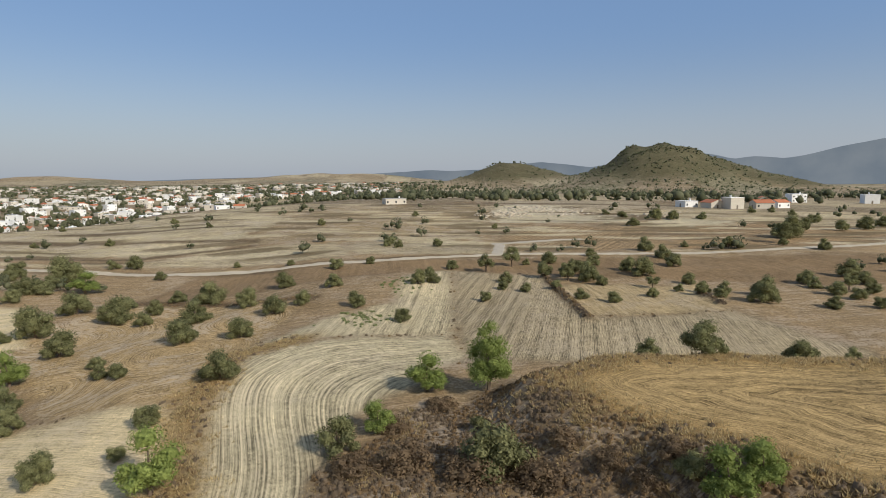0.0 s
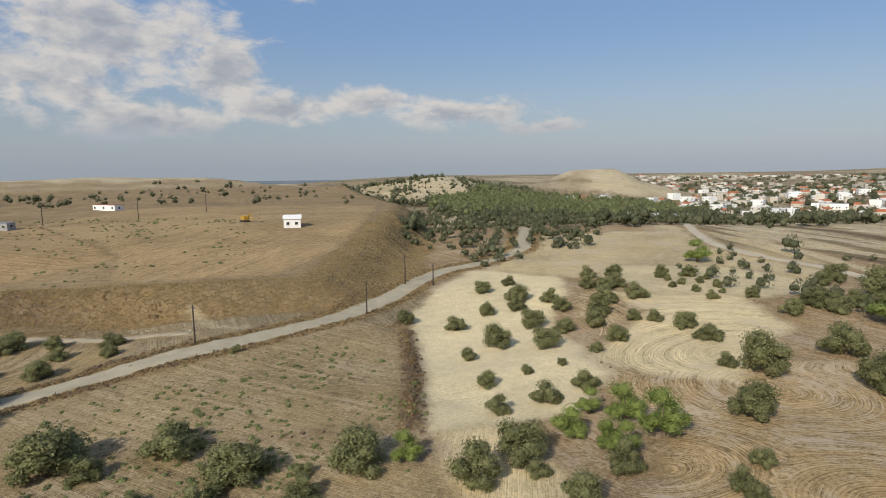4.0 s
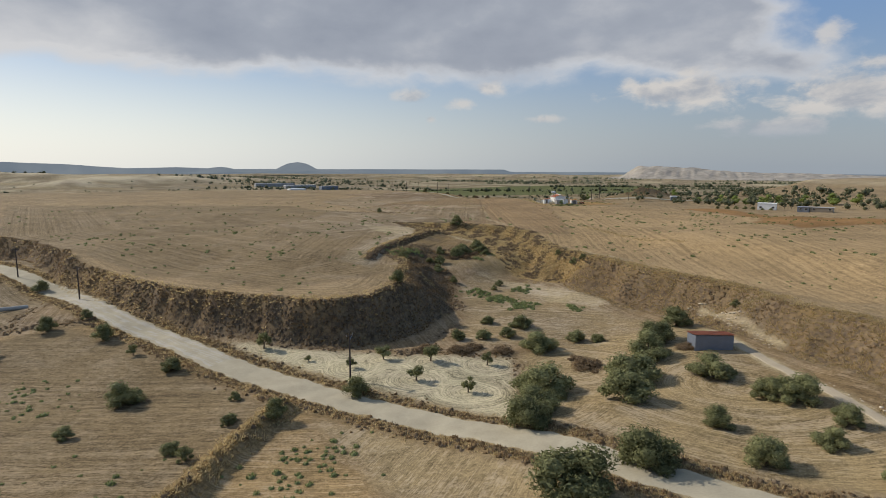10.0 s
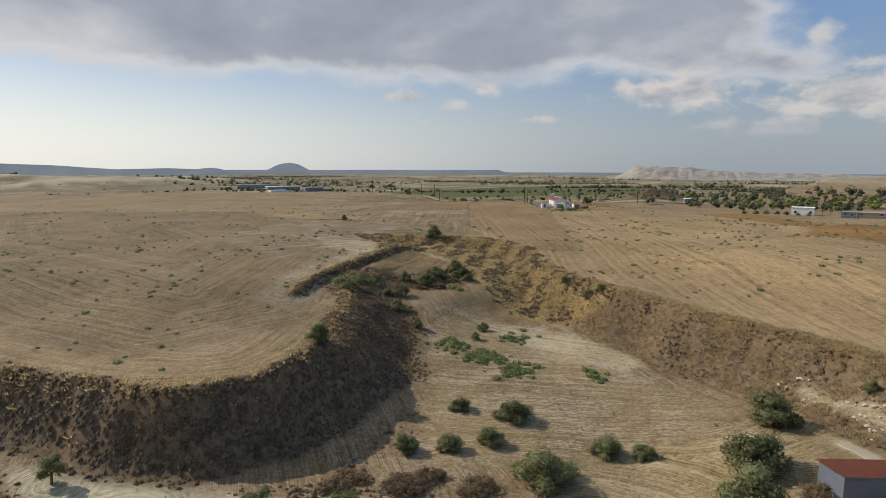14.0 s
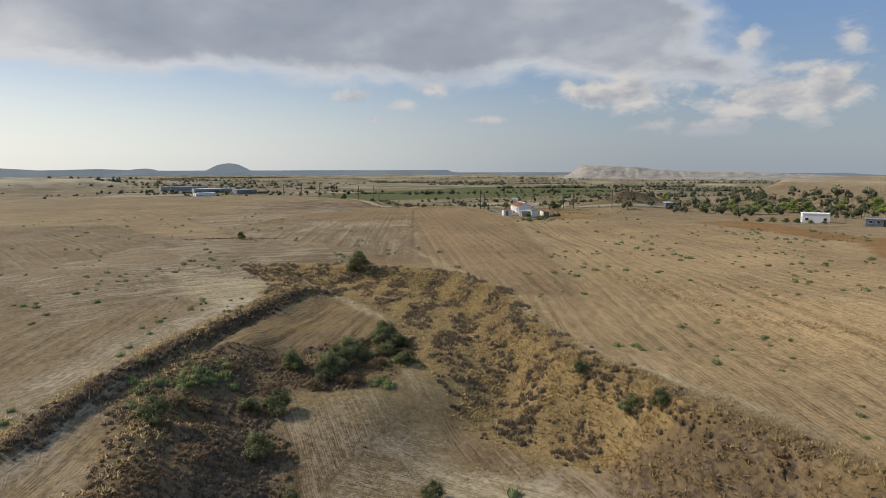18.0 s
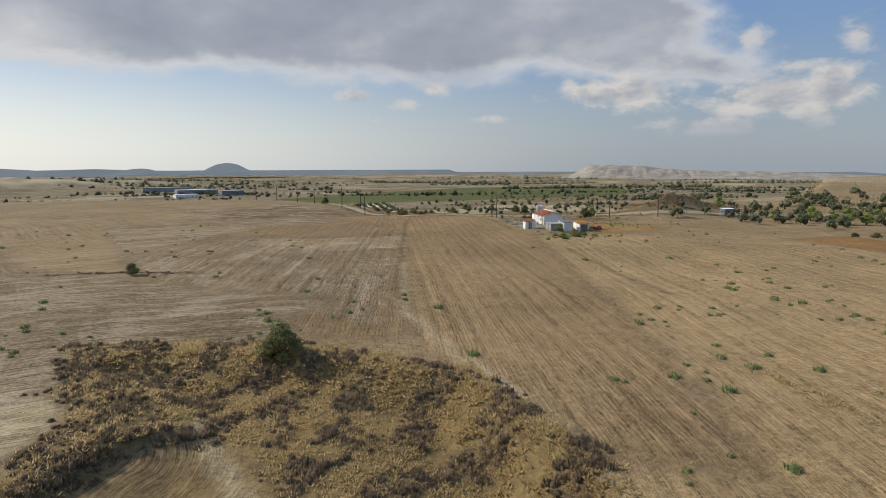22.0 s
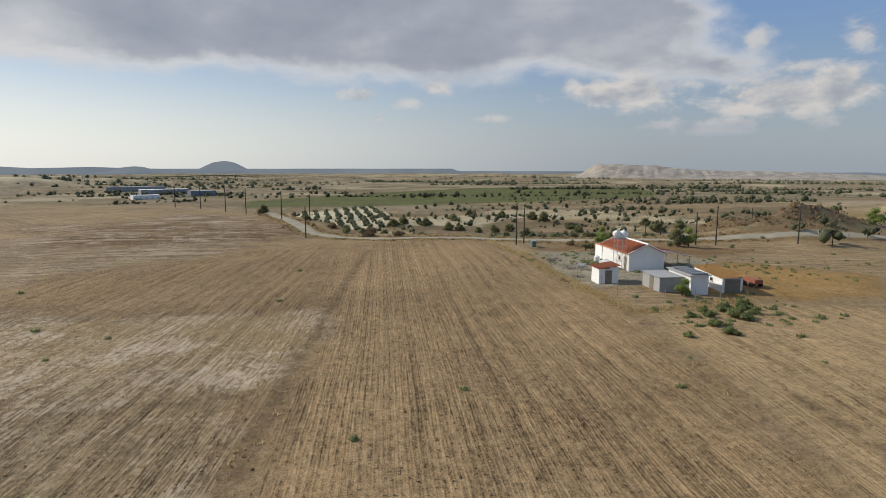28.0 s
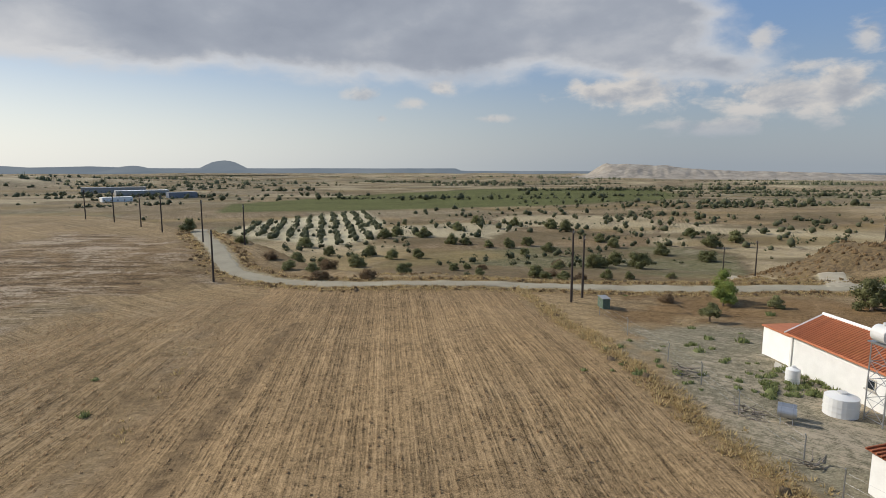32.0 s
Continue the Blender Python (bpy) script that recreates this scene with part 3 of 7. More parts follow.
# area, tone, furrows' turn in degrees (None: along the rim), furrows' strength, chalk
FIELDS = [
    ([(-60, 49), (-150, 66), (-190, 100), (-190, 150), (-104, 146), (-82, 122), (-70, 92), (-58, 66)], (0.64, 0.52, 0.355), "rings", 0.22, 0.8),
    ([(-260, 60), (-300, 180), (-150, 260), (120, 260), (140, 60), (60, 30), (-60, 25), (-120, 60)], (0.360, 0.255, 0.165), 102, 0.14, 0.55),
    ([(-60, 110), (-60, 140), (120, 148), (120, 100), (0, 128)], (0.280, 0.190, 0.120), 5, 0.12, 0.1),
    ([(-26, 76), (-19, 88), (-9, 99), (-8, 122), (2, 128), (2, 78)], (0.560, 0.470, 0.345), -4, 0.45, 0.3),
    ([(2, 66), (2, 128), (21, 121), (22, 87), (46, 90), (52, 66)], (0.390, 0.315, 0.230), -14, 0.42, 0.3),
    ([(22, 88), (22, 112), (52, 114), (46, 90)], (0.460, 0.350, 0.225), 5, 0.30, 0.5),
    ([(-18, 20), (-19, 39), (-23, 53), (-25, 70), (-17, 76), (0, 78), (3, 69), (-2, 62), (-7, 55), (-10, 49), (-9, 36), (-9, 20)], (0.56, 0.475, 0.355), "bow", 0.42, 0.3),
    ([(-80, 70), (-60, 112), (-24, 104), (-26, 70), (-24, 56), (-40, 57), (-54, 70)], (0.45, 0.32, 0.19), "rings", 0.30, 0.75),
    ([(-44, 20), (-46, 46), (-67, 50), (-66, 57), (-52, 58), (-40, 57), (-27, 56), (-22, 50), (-18, 30), (-20, 15)], (0.72, 0.58, 0.40), 70, 0.28, 0.4),
    ([(-63.5, 49), (-67.5, 48.5), (-76, 49.5), (-88, 51.2), (-99, 52), (-113, 54), (-124, 59.5), (-134, 65), (-148, 75), (-146, 88), (-132, 93), (-116, 88), (-105, 80), (-95, 76), (-84.6, 77), (-73, 75), (-64, 67)], (0.80, 0.68, 0.505), "rings", 0.16, 0.4),
    ([(-150, 78), (-190, 100), (-190, 190), (-110, 150), (-100, 110), (-118, 102)], (0.552, 0.444, 0.300), 40, 0.06, 0.8),
    ([(-118, 101), (-97, 97), (-94, 88), (-86, 81), (-103, 82), (-112, 86)], (0.40, 0.30, 0.20), "rings", 0.45, 0.4),
    ([(-126, 99), (-138, 110), (-126, 133), (-111, 136), (-100, 138), (-93.5, 112), (-96, 103), (-102, 99), (-118, 101)], (0.66, 0.55, 0.40), "rings", 0.14, 0.6),
    ([(-82, 75), (-96, 93), (-112, 94), (-98, 114), (-80, 108), (-68, 93), (-63, 85), (-68, 78)], (0.74, 0.61, 0.43), "rings", 0.34, 0.6),
    ([(-103, 52), (-66, 47), (-68, 29), (-70, 14), (-60, -30), (-67, -26), (-80, -8), (-90, 5), (-98, 16), (-106, 30), (-112, 44)], (0.35, 0.265, 0.172), 140, 0.17, 0.35),
    ([(-66, 46), (-44, 50), (-40, 20), (-45, -8), (-68, 12)], (0.32, 0.242, 0.156), 138, 0.2, 0.4),
    ([(-57, -36), (-42, -8), (-30, 30), (20, 10), (20, -60), (-20, -80), (-36, -66)], (0.225, 0.165, 0.107), 70, 0.30, 0.2),
    ([(-47, -67), (-56, -61), (-73, -52), (-92, -44), (-86, -29), (-82, -20), (-84, -14), (-76, -25), (-70, -34), (-60, -45), (-52, -57)], (0.47, 0.415, 0.32), "rings", 0.34, 0.4),
    ([(-92, -44), (-84, -18), (-92, -4), (-104, 9), (-112, 8), (-122, -24), (-130, -46), (-110, -52)], (0.330, 0.245, 0.152), "rings", 0.22, 0.35),
    ([(-86, -54), (-94, -72), (-100, -92), (-112, -104), (-122, -70), (-126, -50), (-104, -48)], (0.30, 0.222, 0.142), 62, 0.22, 0.55),
    ([(-107, -101), (-111, -98), (-117, -92), (-123.5, -84), (-127.5, -77), (-128, -70), (-121, -66), (-115, -76), (-112, -86)], (0.42, 0.335, 0.235), 40, 0.20, 0.8),
    ([(-230, 175), (-235, 300), (-150, 330), (-60, 260), (-70, 190), (-140, 172)], (0.52, 0.43, 0.31), 95, 0.45, 0.9),
    ([(-60, 185), (-60, 215), (10, 205), (12, 185)], (0.44, 0.35, 0.25), 95, 0.12, 0.6),
    ([(20, 155), (22, 230), (90, 225), (110, 170), (62, 155)], (0.35, 0.25, 0.16), 20, 0.36, 0.4),
    ([(30, 285), (34, 390), (95, 432), (140, 424), (138, 345), (84, 288)], (0.40, 0.325, 0.24), 80, 0.10, 1.0),
    ([(-66, 182), (-70, 330), (0, 350), (40, 320), (22, 240), (0, 186)], (0.35, 0.262, 0.17), 84, 0.42, 0.8),
    ([(-240, 238), (-172, 256), (-150, 262), (-103, 330), (-88, 300), (-88, 238), (-116, 233), (-150, 240), (-205, 222)], (0.50, 0.41, 0.29), 80, 0.40, 0.9),
    ([(-152, 213), (-110, 219), (-78, 225), (-82, 210), (-104, 202), (-128, 204)], (0.54, 0.445, 0.32), 95, 0.36, 0.9),
    ([(-124, 174), (-113, 200), (-86, 197), (-64, 189), (-70, 177), (-88, 172)], (0.55, 0.455, 0.33), 80, 0.40, 0.9),
    ([(-88, 160), (-56, 179), (-30, 178), (-24, 154), (-41, 149), (-62, 151)], (0.46, 0.375, 0.27), 82, 0.50, 0.6),
    ([(-24, 154), (-30, 178), (2, 184), (14, 176), (12, 152)], (0.44, 0.36, 0.26), 86, 0.45, 0.6),
    ([(18, 156), (20, 200), (32, 232), (76, 218), (66, 160)], (0.345, 0.24, 0.15), -30, 0.50, 0.2),
    ([(66, 160), (78, 216), (130, 240), (170, 200), (114, 166)], (0.33, 0.225, 0.14), 20, 0.40, 0.2),
    ([(20, 252), (31, 330), (52, 350), (66, 326), (66, 282), (50, 248)], (0.58, 0.52, 0.43), 80, 0.02, 1.0),
    ([(84, 244), (106, 263), (126, 240), (90, 221)], (0.58, 0.50, 0.39), 80, 0.10, 0.9),
    ([(20, 240), (25, 275), (95, 280), (80, 245)], (0.50, 0.44, 0.35), 80, 0.05, 1.0),
]
UPLAND = [
    (EDGE, (0.322, 0.233, 0.15), None, 0.20, 0.18),
    ([(-36, -96), (-58, -74), (-82, -84), (-100, -136), (-106, -164), (-70, -260), (60, -300), (20, -170)], (0.238, 0.174, 0.113), None, 0.24, 0.2),
    ([(-133, -128), (-134, -153), (-155, -217), (-168, -267), (-178, -300), (-206, -284), (-196, -246), (-190, -220), (-160, -150), (-145, -120)], (0.335, 0.232, 0.148), -17, 0.30, 0.05),
    ([(-124, -158), (-134, -154), (-155, -217), (-172, -290), (-120, -262), (-100, -220)], (0.275, 0.193, 0.122), -21, 0.30, 0.12),
    ([(-112, -186), (-132, -160), (-150, -206), (-152, -230), (-126, -250), (-100, -228)], (0.258, 0.192, 0.130), -21, 0.36, 0.62),
    ([(-100, -230), (-130, -268), (-160, -290), (-130, -330), (-90, -290)], (0.275, 0.205, 0.14), "rings", 0.34, 0.45),
    ([(-96, -150), (-120, -160), (-130, -176), (-90, -215), (-60, -170), (-78, -130)], (0.245, 0.183, 0.127), "rings", 0.28, 0.42),
    ([(-78, -90), (-88, -112), (-100, -132), (-108, -144), (-104, -150), (-84, -124), (-72, -98)], (0.30, 0.235, 0.17), None, 0.14, 0.7),
    ([(-133, -122), (-134, -130), (-145, -120), (-160, -150), (-190, -218), (-206, -219), (-246, -190), (-236, -60), (-160, -10), (-141, -30), (-134, -76)], (0.385, 0.272, 0.170), -22, 0.24, 0.05),
    ([(-88, -170), (-94, -158), (-104, -150), (-104, -139), (-96, -131), (-90, -145)], (0.40, 0.325, 0.235), "rings", 0.30, 0.85),
    ([(-126, -243), (-142, -239), (-161, -235), (-160, -226), (-152, -213), (-145, -222), (-136, -217), (-128, -228)], (0.33, 0.25, 0.165), -21, 0.26, 0.9),
    ([(-139, -333), (-145, -355), (-164, -340), (-169, -321), (-169, -303), (-158, -297), (-149, -294), (-122, -300), (-110, -340)], (0.228, 0.155, 0.098), "rings", 0.50, 0.7),
    ([(-160, -10), (-236, -60), (-330, -40), (-320, 70), (-210, 55), (-158, 42), (-136, 28), (-137, -5)], (0.40, 0.285, 0.175), 58, 0.24, 0.15),
    ([(-200, -88), (-206, -103), (-214, -118), (-233, -132), (-245, -164), (-250, -198), (-268, -194), (-262, -170), (-250, -140), (-256, -120), (-250, -80)], (0.30, 0.17, 0.08), 10, 0.06, 0.0),
    ([(-205, -262), (-196, -246), (-194, -232), (-212, -228), (-226, -240), (-216, -262)], (0.25, 0.225, 0.185), 30, 0.02, 0.6),
    ([(-207, -266), (-216, -262), (-228, -245), (-246, -250), (-240, -262), (-216, -274)], (0.24, 0.155, 0.09), 60, 0.06, 0.1),
    ([(-207, -232), (-226, -240), (-240, -225), (-222, -214), (-204, -221)], (0.32, 0.20, 0.09), 60, 0.04, 0.1),
]
STRAW_LINES = [([(-57, -35.5), (-51, -25), (-45, -12), (-38, 4)], 1.7), ([(-19, 20), (-20, 40), (-25, 54), (-27, 71), (-19, 78)], 2.2), ([(9, 50), (18, 57), (30, 58), (60, 55)], 1.8), ([(10, 51), (14, 44), (21, 38), (28, 30)], 2.0),
               ([(-206, -284), (-196, -246), (-190, -220), (-194, -219), (-206, -220)], 0.7)]
TERRACE_FOOT = [(-79, -98.4), (-81, -104), (-86, -113), (-90, -119.6), (-96, -127), (-107, -141)]
SCRUB_SHADE_LINES = [([(-150, 231), (-112, 227), (-80, 232)], 2.6), ([(-124, 203), (-100, 201), (-62, 191)], 2.0), ([(-128, 170), (-90, 167), (-60, 182)], 1.6), ([(-205, 215), (-150, 208), (-130, 202)], 3.5), ([(-40, 348), (0, 354), (60, 356), (140, 352)], 7.0), ([(72, 288), (96, 268)], 3.0),
               ([(-103, 52), (-82, 50), (-66, 47)], 1.3), ([(21, 121), (22, 86)], 0.6), ([(46, 103), (46, 94)], 0.6),
               (TERRACE_FOOT, 0.9), ([(-24, 104), (-60, 112)], 1.6), ([(-40, 143), (20, 149)], 2.5), ([(-104, 148), (-40, 140)], 2.0), ([(-91, -209.3), (-104, -207), (-113, -202.5)], 0.8)]
WHEEL_MARKS = [[(-141.5, -224), (-139, -201), (-136.6, -178), (-136, -169)], [(-143.5, -223.5), (-140.6, -201), (-138.4, -178), (-137.8, -169)]]
FURROW_BANK = [(-137, -165), (-139.2, -173), (-145, -188), (-155.5, -219), (-177, -275)]
FIELD_FURROW = [(-185.6, -199.4), (-178.7, -178), (-175.6, -167), (-172.5, -157)]
RIM_TRACK = [(-148, -196), (-137, -164), (-136.4, -148), (-137.4, -134), (-135.6, -122), (-133.4, -111), (-133.2, -98), (-135.6, -76)]
GULLY_PATH = [(-112.8, -147), (-115.5, -134), (-117.5, -126)]
VINES = [(-178, -606), (-268, -596), (-395, -590), (-550, -614), (-640, -700), (-725, -836), (-513, -900), (-330, -800), (-190, -690)]
GROVE = [(-178, -490), (-196, -535), (-268, -592), (-257, -509), (-234, -447), (-214, -432), (-202, -446)]
GROVE_WEST = [(-238, -450), (-278, -434), (-318, -471), (-295, -496), (-256, -492)]


def field_tones(x, y):
    """Tone (haze painted in far off), cover (scrub, furrow, chalk) and furrow line at each place."""
    size = len(x)
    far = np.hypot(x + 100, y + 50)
    # a patchwork of small fields as far as one can see
    best, second, pick = np.full(size, 1e9), np.full(size, 1e9), np.zeros(size)
    ci, cj = np.floor(x / 110), np.floor(y / 75)
    for di in (-1, 0, 1):
        for dj in (-1, 0, 1):
            a, b = ci + di, cj + dj
            k1 = np.modf(np.abs(np.sin(a * 127.1 + b * 311.7) * 43758.5))[0]
            k2 = np.modf(np.abs(np.sin(a * 269.5 + b * 183.3) * 24634.6))[0]
            d = np.abs((a + 0.15 + 0.7 * k1) * 110 - x) + np.abs((b + 0.15 + 0.7 * k2) * 75 - y)
            closer = d < best
            second = np.where(closer, best, np.minimum(second, d))
            pick = np.where(closer, np.modf(k1 * 7.13 + k2 * 3.31)[0], pick)
            best = np.minimum(best, d)
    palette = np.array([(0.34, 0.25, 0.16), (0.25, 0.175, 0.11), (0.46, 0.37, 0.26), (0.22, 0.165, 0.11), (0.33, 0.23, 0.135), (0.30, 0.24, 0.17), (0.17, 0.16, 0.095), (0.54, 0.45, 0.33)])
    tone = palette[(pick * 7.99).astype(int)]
    # haze painted into the soil colour: far fields fade to pale grey
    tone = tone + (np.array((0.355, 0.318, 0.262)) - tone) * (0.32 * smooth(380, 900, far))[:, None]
    rim = smooth(9, 2, second - best)
    cover = np.zeros((size, 3))
    cover[:, 0], cover[:, 1], cover[:, 2] = 0.8 * rim * (0.3 + pick), 0.24, 0.35 + 0.35 * (y > 120)
    turn = np.floor(pick * 5) * 0.6
    rows = x * np.cos(turn) + y * np.sin(turn)

    def paint(w, colour, scrub, furrow, chalk, line=None):
        nonlocal tone, rows
        tone = tone + (np.array(colour) - tone) * w[:, None]
        cover[:, 0] += (scrub - cover[:, 0]) * w
        cover[:, 1] += (furrow - cover[:, 1]) * w
        cover[:, 2] += (chalk - cover[:, 2]) * w
        if line is not None:
            rows = np.where(w > 0.5, line, rows)

    wobble = 0.7 * waves(x, y, 9, 21) + 0.3 * waves(x, y, 3, 22)
    runs = x * 0.8 + y * 0.6
    for area, colour, turn, furrow, chalk in FIELDS + UPLAND:
        xs, ys = np.array(area).T
        box = (x > xs.min() - 4) & (x < xs.max() + 4) & (y > ys.min() - 4) & (y < ys.max() + 4)
        d = np.full(size, -99.0)
        d[box] = inside(area, x[box], y[box])
        w = smooth(-1.0, 1.0, d + wobble * (1 + 5 * smooth(200, 270, far)))
        if turn is None:
            line = d
        elif turn == "rings":
            line = np.full(size, 0.0)
            line[box] = 0.6 * np.min([np.hypot(x[box] - cx, y[box] - cy) for cx, cy in TURNS], axis=0)
        elif turn == "bow":  # along the west bank, then round to the east
            west, north = x + 19.3 + 7.5 * smooth(36, 64, y), 80 - y
            line = -4.0 * np.log(np.exp(-np.clip(west, -40, 90) / 7) + np.exp(-np.clip(north, -40, 90) / 7))
        else:
            line = x * np.cos(radians(turn)) + y * np.sin(radians(turn))
            runs = np.where(d + wobble > 0, y * np.cos(radians(turn)) - x * np.sin(radians(turn)), runs)
        paint(w, colour, 0.0, furrow, chalk, line)
        if area is not EDGE:
            edge = np.exp(-(d + wobble) ** 2 / 2.2) * smooth(460, 300, far)
            cover[:, 0] += (0.55 - cover[:, 0]) * edge * 0.5
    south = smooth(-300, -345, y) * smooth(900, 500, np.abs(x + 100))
    # more painted haze: the southern plain greys with distance
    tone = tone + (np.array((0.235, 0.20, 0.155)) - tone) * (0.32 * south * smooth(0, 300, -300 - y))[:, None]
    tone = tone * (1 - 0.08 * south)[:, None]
    paint(smooth(-2, 4, inside([(-178, -306), (-192, -303), (-262, -276), (-275, -320), (-235, -375), (-178, -370)], x, y)) * 0.8, (0.21, 0.155, 0.095), 0.55, 0.0, 0.1)
    bands = smooth(0.05, 0.6, waves(0.4 * x, y + 0.3 * x, 70, 91)) * south * (inside(EDGE, x, y) < 0)
    paint(bands * 0.8, (0.17, 0.14, 0.085), 0.6, 0.0, 0.1)
    paint(smooth(0.25, 0.7, waves(0.4 * x, y + 0.3 * x, 50, 92)) * south * (inside(EDGE, x, y) < 0) * 0.6, (0.30, 0.22, 0.11), 0.2, 0.0, 0.1)
    vines = smooth(-4, 4, inside(VINES, x, y))
    paint(vines, (0.125, 0.14, 0.058), 0.1, 0.25, 0.0, x * 0.5 + y * 0.86)
    paint(smooth(-3, 3, inside(GROVE, x, y)), (0.60, 0.54, 0.43), 0.0, 0.06, 0.5)
    paint(smooth(-3, 3, inside(GROVE_WEST, x, y) + 4 * wobble), (0.45, 0.39, 0.30), 0.0, 0.06, 0.5)
    # thin chalky terraces and weedy strips across the northern fields
    north = smooth(150, 162, y) * smooth(380, 330, y) * smooth(300, 240, np.abs(x)) * smooth(480, 400, far)
    paint(smooth(0.15, 0.4, waves(0.18 * x, y + 0.12 * x, 17, 111)) * north * 0.8, (0.62, 0.525, 0.39), 0.0, 0.3, 0.6)
    paint(smooth(0.3, 0.5, waves(0.25 * x, y + 0.12 * x, 12, 112)) * north * 0.75, (0.20, 0.155, 0.09), 0.6, 0.1, 0.0)
    # slopes under the rim and the bank carry scrub
    rimd = inside(EDGE, x, y) + 1.2 * waves(x, y, 22, 5) + 0.6 * wobble
    rimd = rimd * rim_pitch(x, y)
    slope = smooth(-9.5, -7.0, rimd) * smooth(1.6, -0.4, rimd) * smooth(420, 330, far)
    paint(slope, (0.165, 0.115, 0.072), 0.95, 0.0, 0.12)
    gold = slope * smooth(-4.5, 0, rimd) * smooth(0.1, 0.6, waves(x, y, 14, 31) + 0.6 * smooth(-60, -110, y) + 0.35)
    paint(gold * (0.55 + 0.35 * smooth(-100, -126, x)), (0.31, 0.212, 0.10), 0.52, 0.0, 0.0)
    west_slope = slope * smooth(-20, 4, y) * smooth(-106, -118, x)
    paint(west_slope * 0.8, (0.45, 0.315, 0.155), 0.55, 0.0, 0.2)
    bank = inside(BANK, x, y) + wobble
    paint(smooth(-9, -6.5, bank) * smooth(1.2, -0.5, bank) * smooth(62, 50, y), (0.20, 0.135, 0.09), 1.0, 0.0, 0.35)
    paint(smooth(-0.5, 1.5, bank), (0.40, 0.28, 0.15), 0.0, 0.40, 0.05, bank)
    scrubby = inside([(-10, 20), (-10, 42), (-3, 53), (8, 55), (12, 45), (20, 38), (28, 28), (28, 15)], x, y) + wobble
    paint(smooth(-1, 1, scrubby) * (1 - smooth(-0.5, 1.0, bank)), (0.21, 0.145, 0.10), 1.0, 0.0, 0.45)
    head = inside([(-100, -131), (-104, -148), (-101, -166), (-122, -159), (-136, -143), (-137, -126), (-120, -112), (-111, -126)], x, y) + wobble
    paint(smooth(-1, 1, head), (0.33, 0.235, 0.11), 0.5, 0.0, 0.0)
    paint(smooth(0.05, 0.35, waves(x, y, 9, 97)) * smooth(-1, 1, head) * 0.9, (0.19, 0.15, 0.105), 0.85, 0.0, 0.0)
    terrace = inside([(-86.5, -106), (-89, -114.5), (-97.6, -126), (-107.5, -139), (-112, -150), (-116, -140), (-117.5, -128), (-117, -117), (-107, -117), (-100, -113), (-97, -106)], x, y) + wobble
    paint(smooth(-1, 1, terrace), (0.245, 0.17, 0.10), 0.22, 0.42, 0.12, reach_to(TERRACE_FOOT, x, y))
    paint(smooth(-1, 1, terrace) * smooth(0.15, 0.5, waves(x, y, 8, 101)) * 0.6, (0.34, 0.235, 0.12), 0.35, 0.2, 0.0)
    rough = inside([(-86.8, -109), (-88.6, -114), (-92, -118), (-97, -120), (-101, -119.5), (-101.5, -112), (-104, -108), (-104, -103), (-95.5, -104), (-88, -103)], x, y) + 1.5 * wobble
    paint(smooth(-1, 1, rough) * 0.85, (0.21, 0.15, 0.085), 0.75, 0.0, 0.0)
    thicket = inside([(-101.4, -118.9), (-109.2, -121), (-118, -117.6), (-116.8, -113), (-110.4, -107.6), (-104, -108), (-100.9, -112)], x, y) + wobble
    bottom = inside([(-97, -103), (-110, -99), (-122, -104), (-122, -114), (-116, -117), (-107, -116), (-102, -112)], x, y) + 2 * wobble
    paint(smooth(-1, 2, bottom), (0.30, 0.22, 0.13), 0.25, 0.1, 0.3)
    paint(smooth(-1, 1, thicket), (0.12, 0.085, 0.052), 1.0, 0.0, 0.0)
    straw_slope = inside([(-116, -112), (-121, -119), (-128, -121), (-132.5, -111), (-131.5, -101), (-132, -94), (-132, -84), (-124, -88), (-117, -100)], x, y) + wobble
    paint(smooth(-1, 1, straw_slope) * 0.75, (0.44, 0.31, 0.15), 0.35, 0.0, 0.0)
    for line, wide in STRAW_LINES:
        paint(np.exp(-(reach_to(line, x, y) / wide) ** 2) * 0.8, (0.36, 0.235, 0.10), 0.45, 0.0, 0.0)
    for line, wide in (FURROW_BANK, 0.45), (FIELD_FURROW, 0.35):
        paint(np.exp(-(reach_to(line, x, y) / wide) ** 2) * 0.8, (0.15, 0.105, 0.07), 0.3, 0.0, 0.0)
    for line in WHEEL_MARKS:
        paint(np.exp(-(reach_to(line, x, y) / 0.35) ** 2) * 0.6, (0.43, 0.35, 0.25), 0.0, 0.1, 0.3)
    for line, wide in (RIM_TRACK, 0.5), (GULLY_PATH, 0.7), ([(-122, 14), (-113, 19.6), (-108.7, 28.5), (-113, 33)], 1.1), ([(-128.5, -28), (-131, -38), (-133, -50)], 0.8):
        paint(np.exp(-(reach_to(line, x, y) / wide) ** 2) * 0.85, (0.46, 0.385, 0.285), 0.0, 0.1, 0.4)
    # dark scrub lines; at the terrace cut and two ditches they also paint shade
    for line, wide in SCRUB_SHADE_LINES:
        paint(np.exp(-(reach_to(line, x, y) / wide) ** 2) * 0.95, (0.15, 0.105, 0.065), 0.95, 0.0, 0.0)
    for hx, hy, hz, ra, rb, turn in HILLS[:3] + HILLS[5:6]:
        g = np.exp(-((x - hx) ** 2 + (y - hy) ** 2) / (max(ra, rb) ** 2))
        paint(smooth(0.05, 0.4, g) * 0.95, (0.098, 0.100, 0.060), 0.25, 0.0, 0.1)
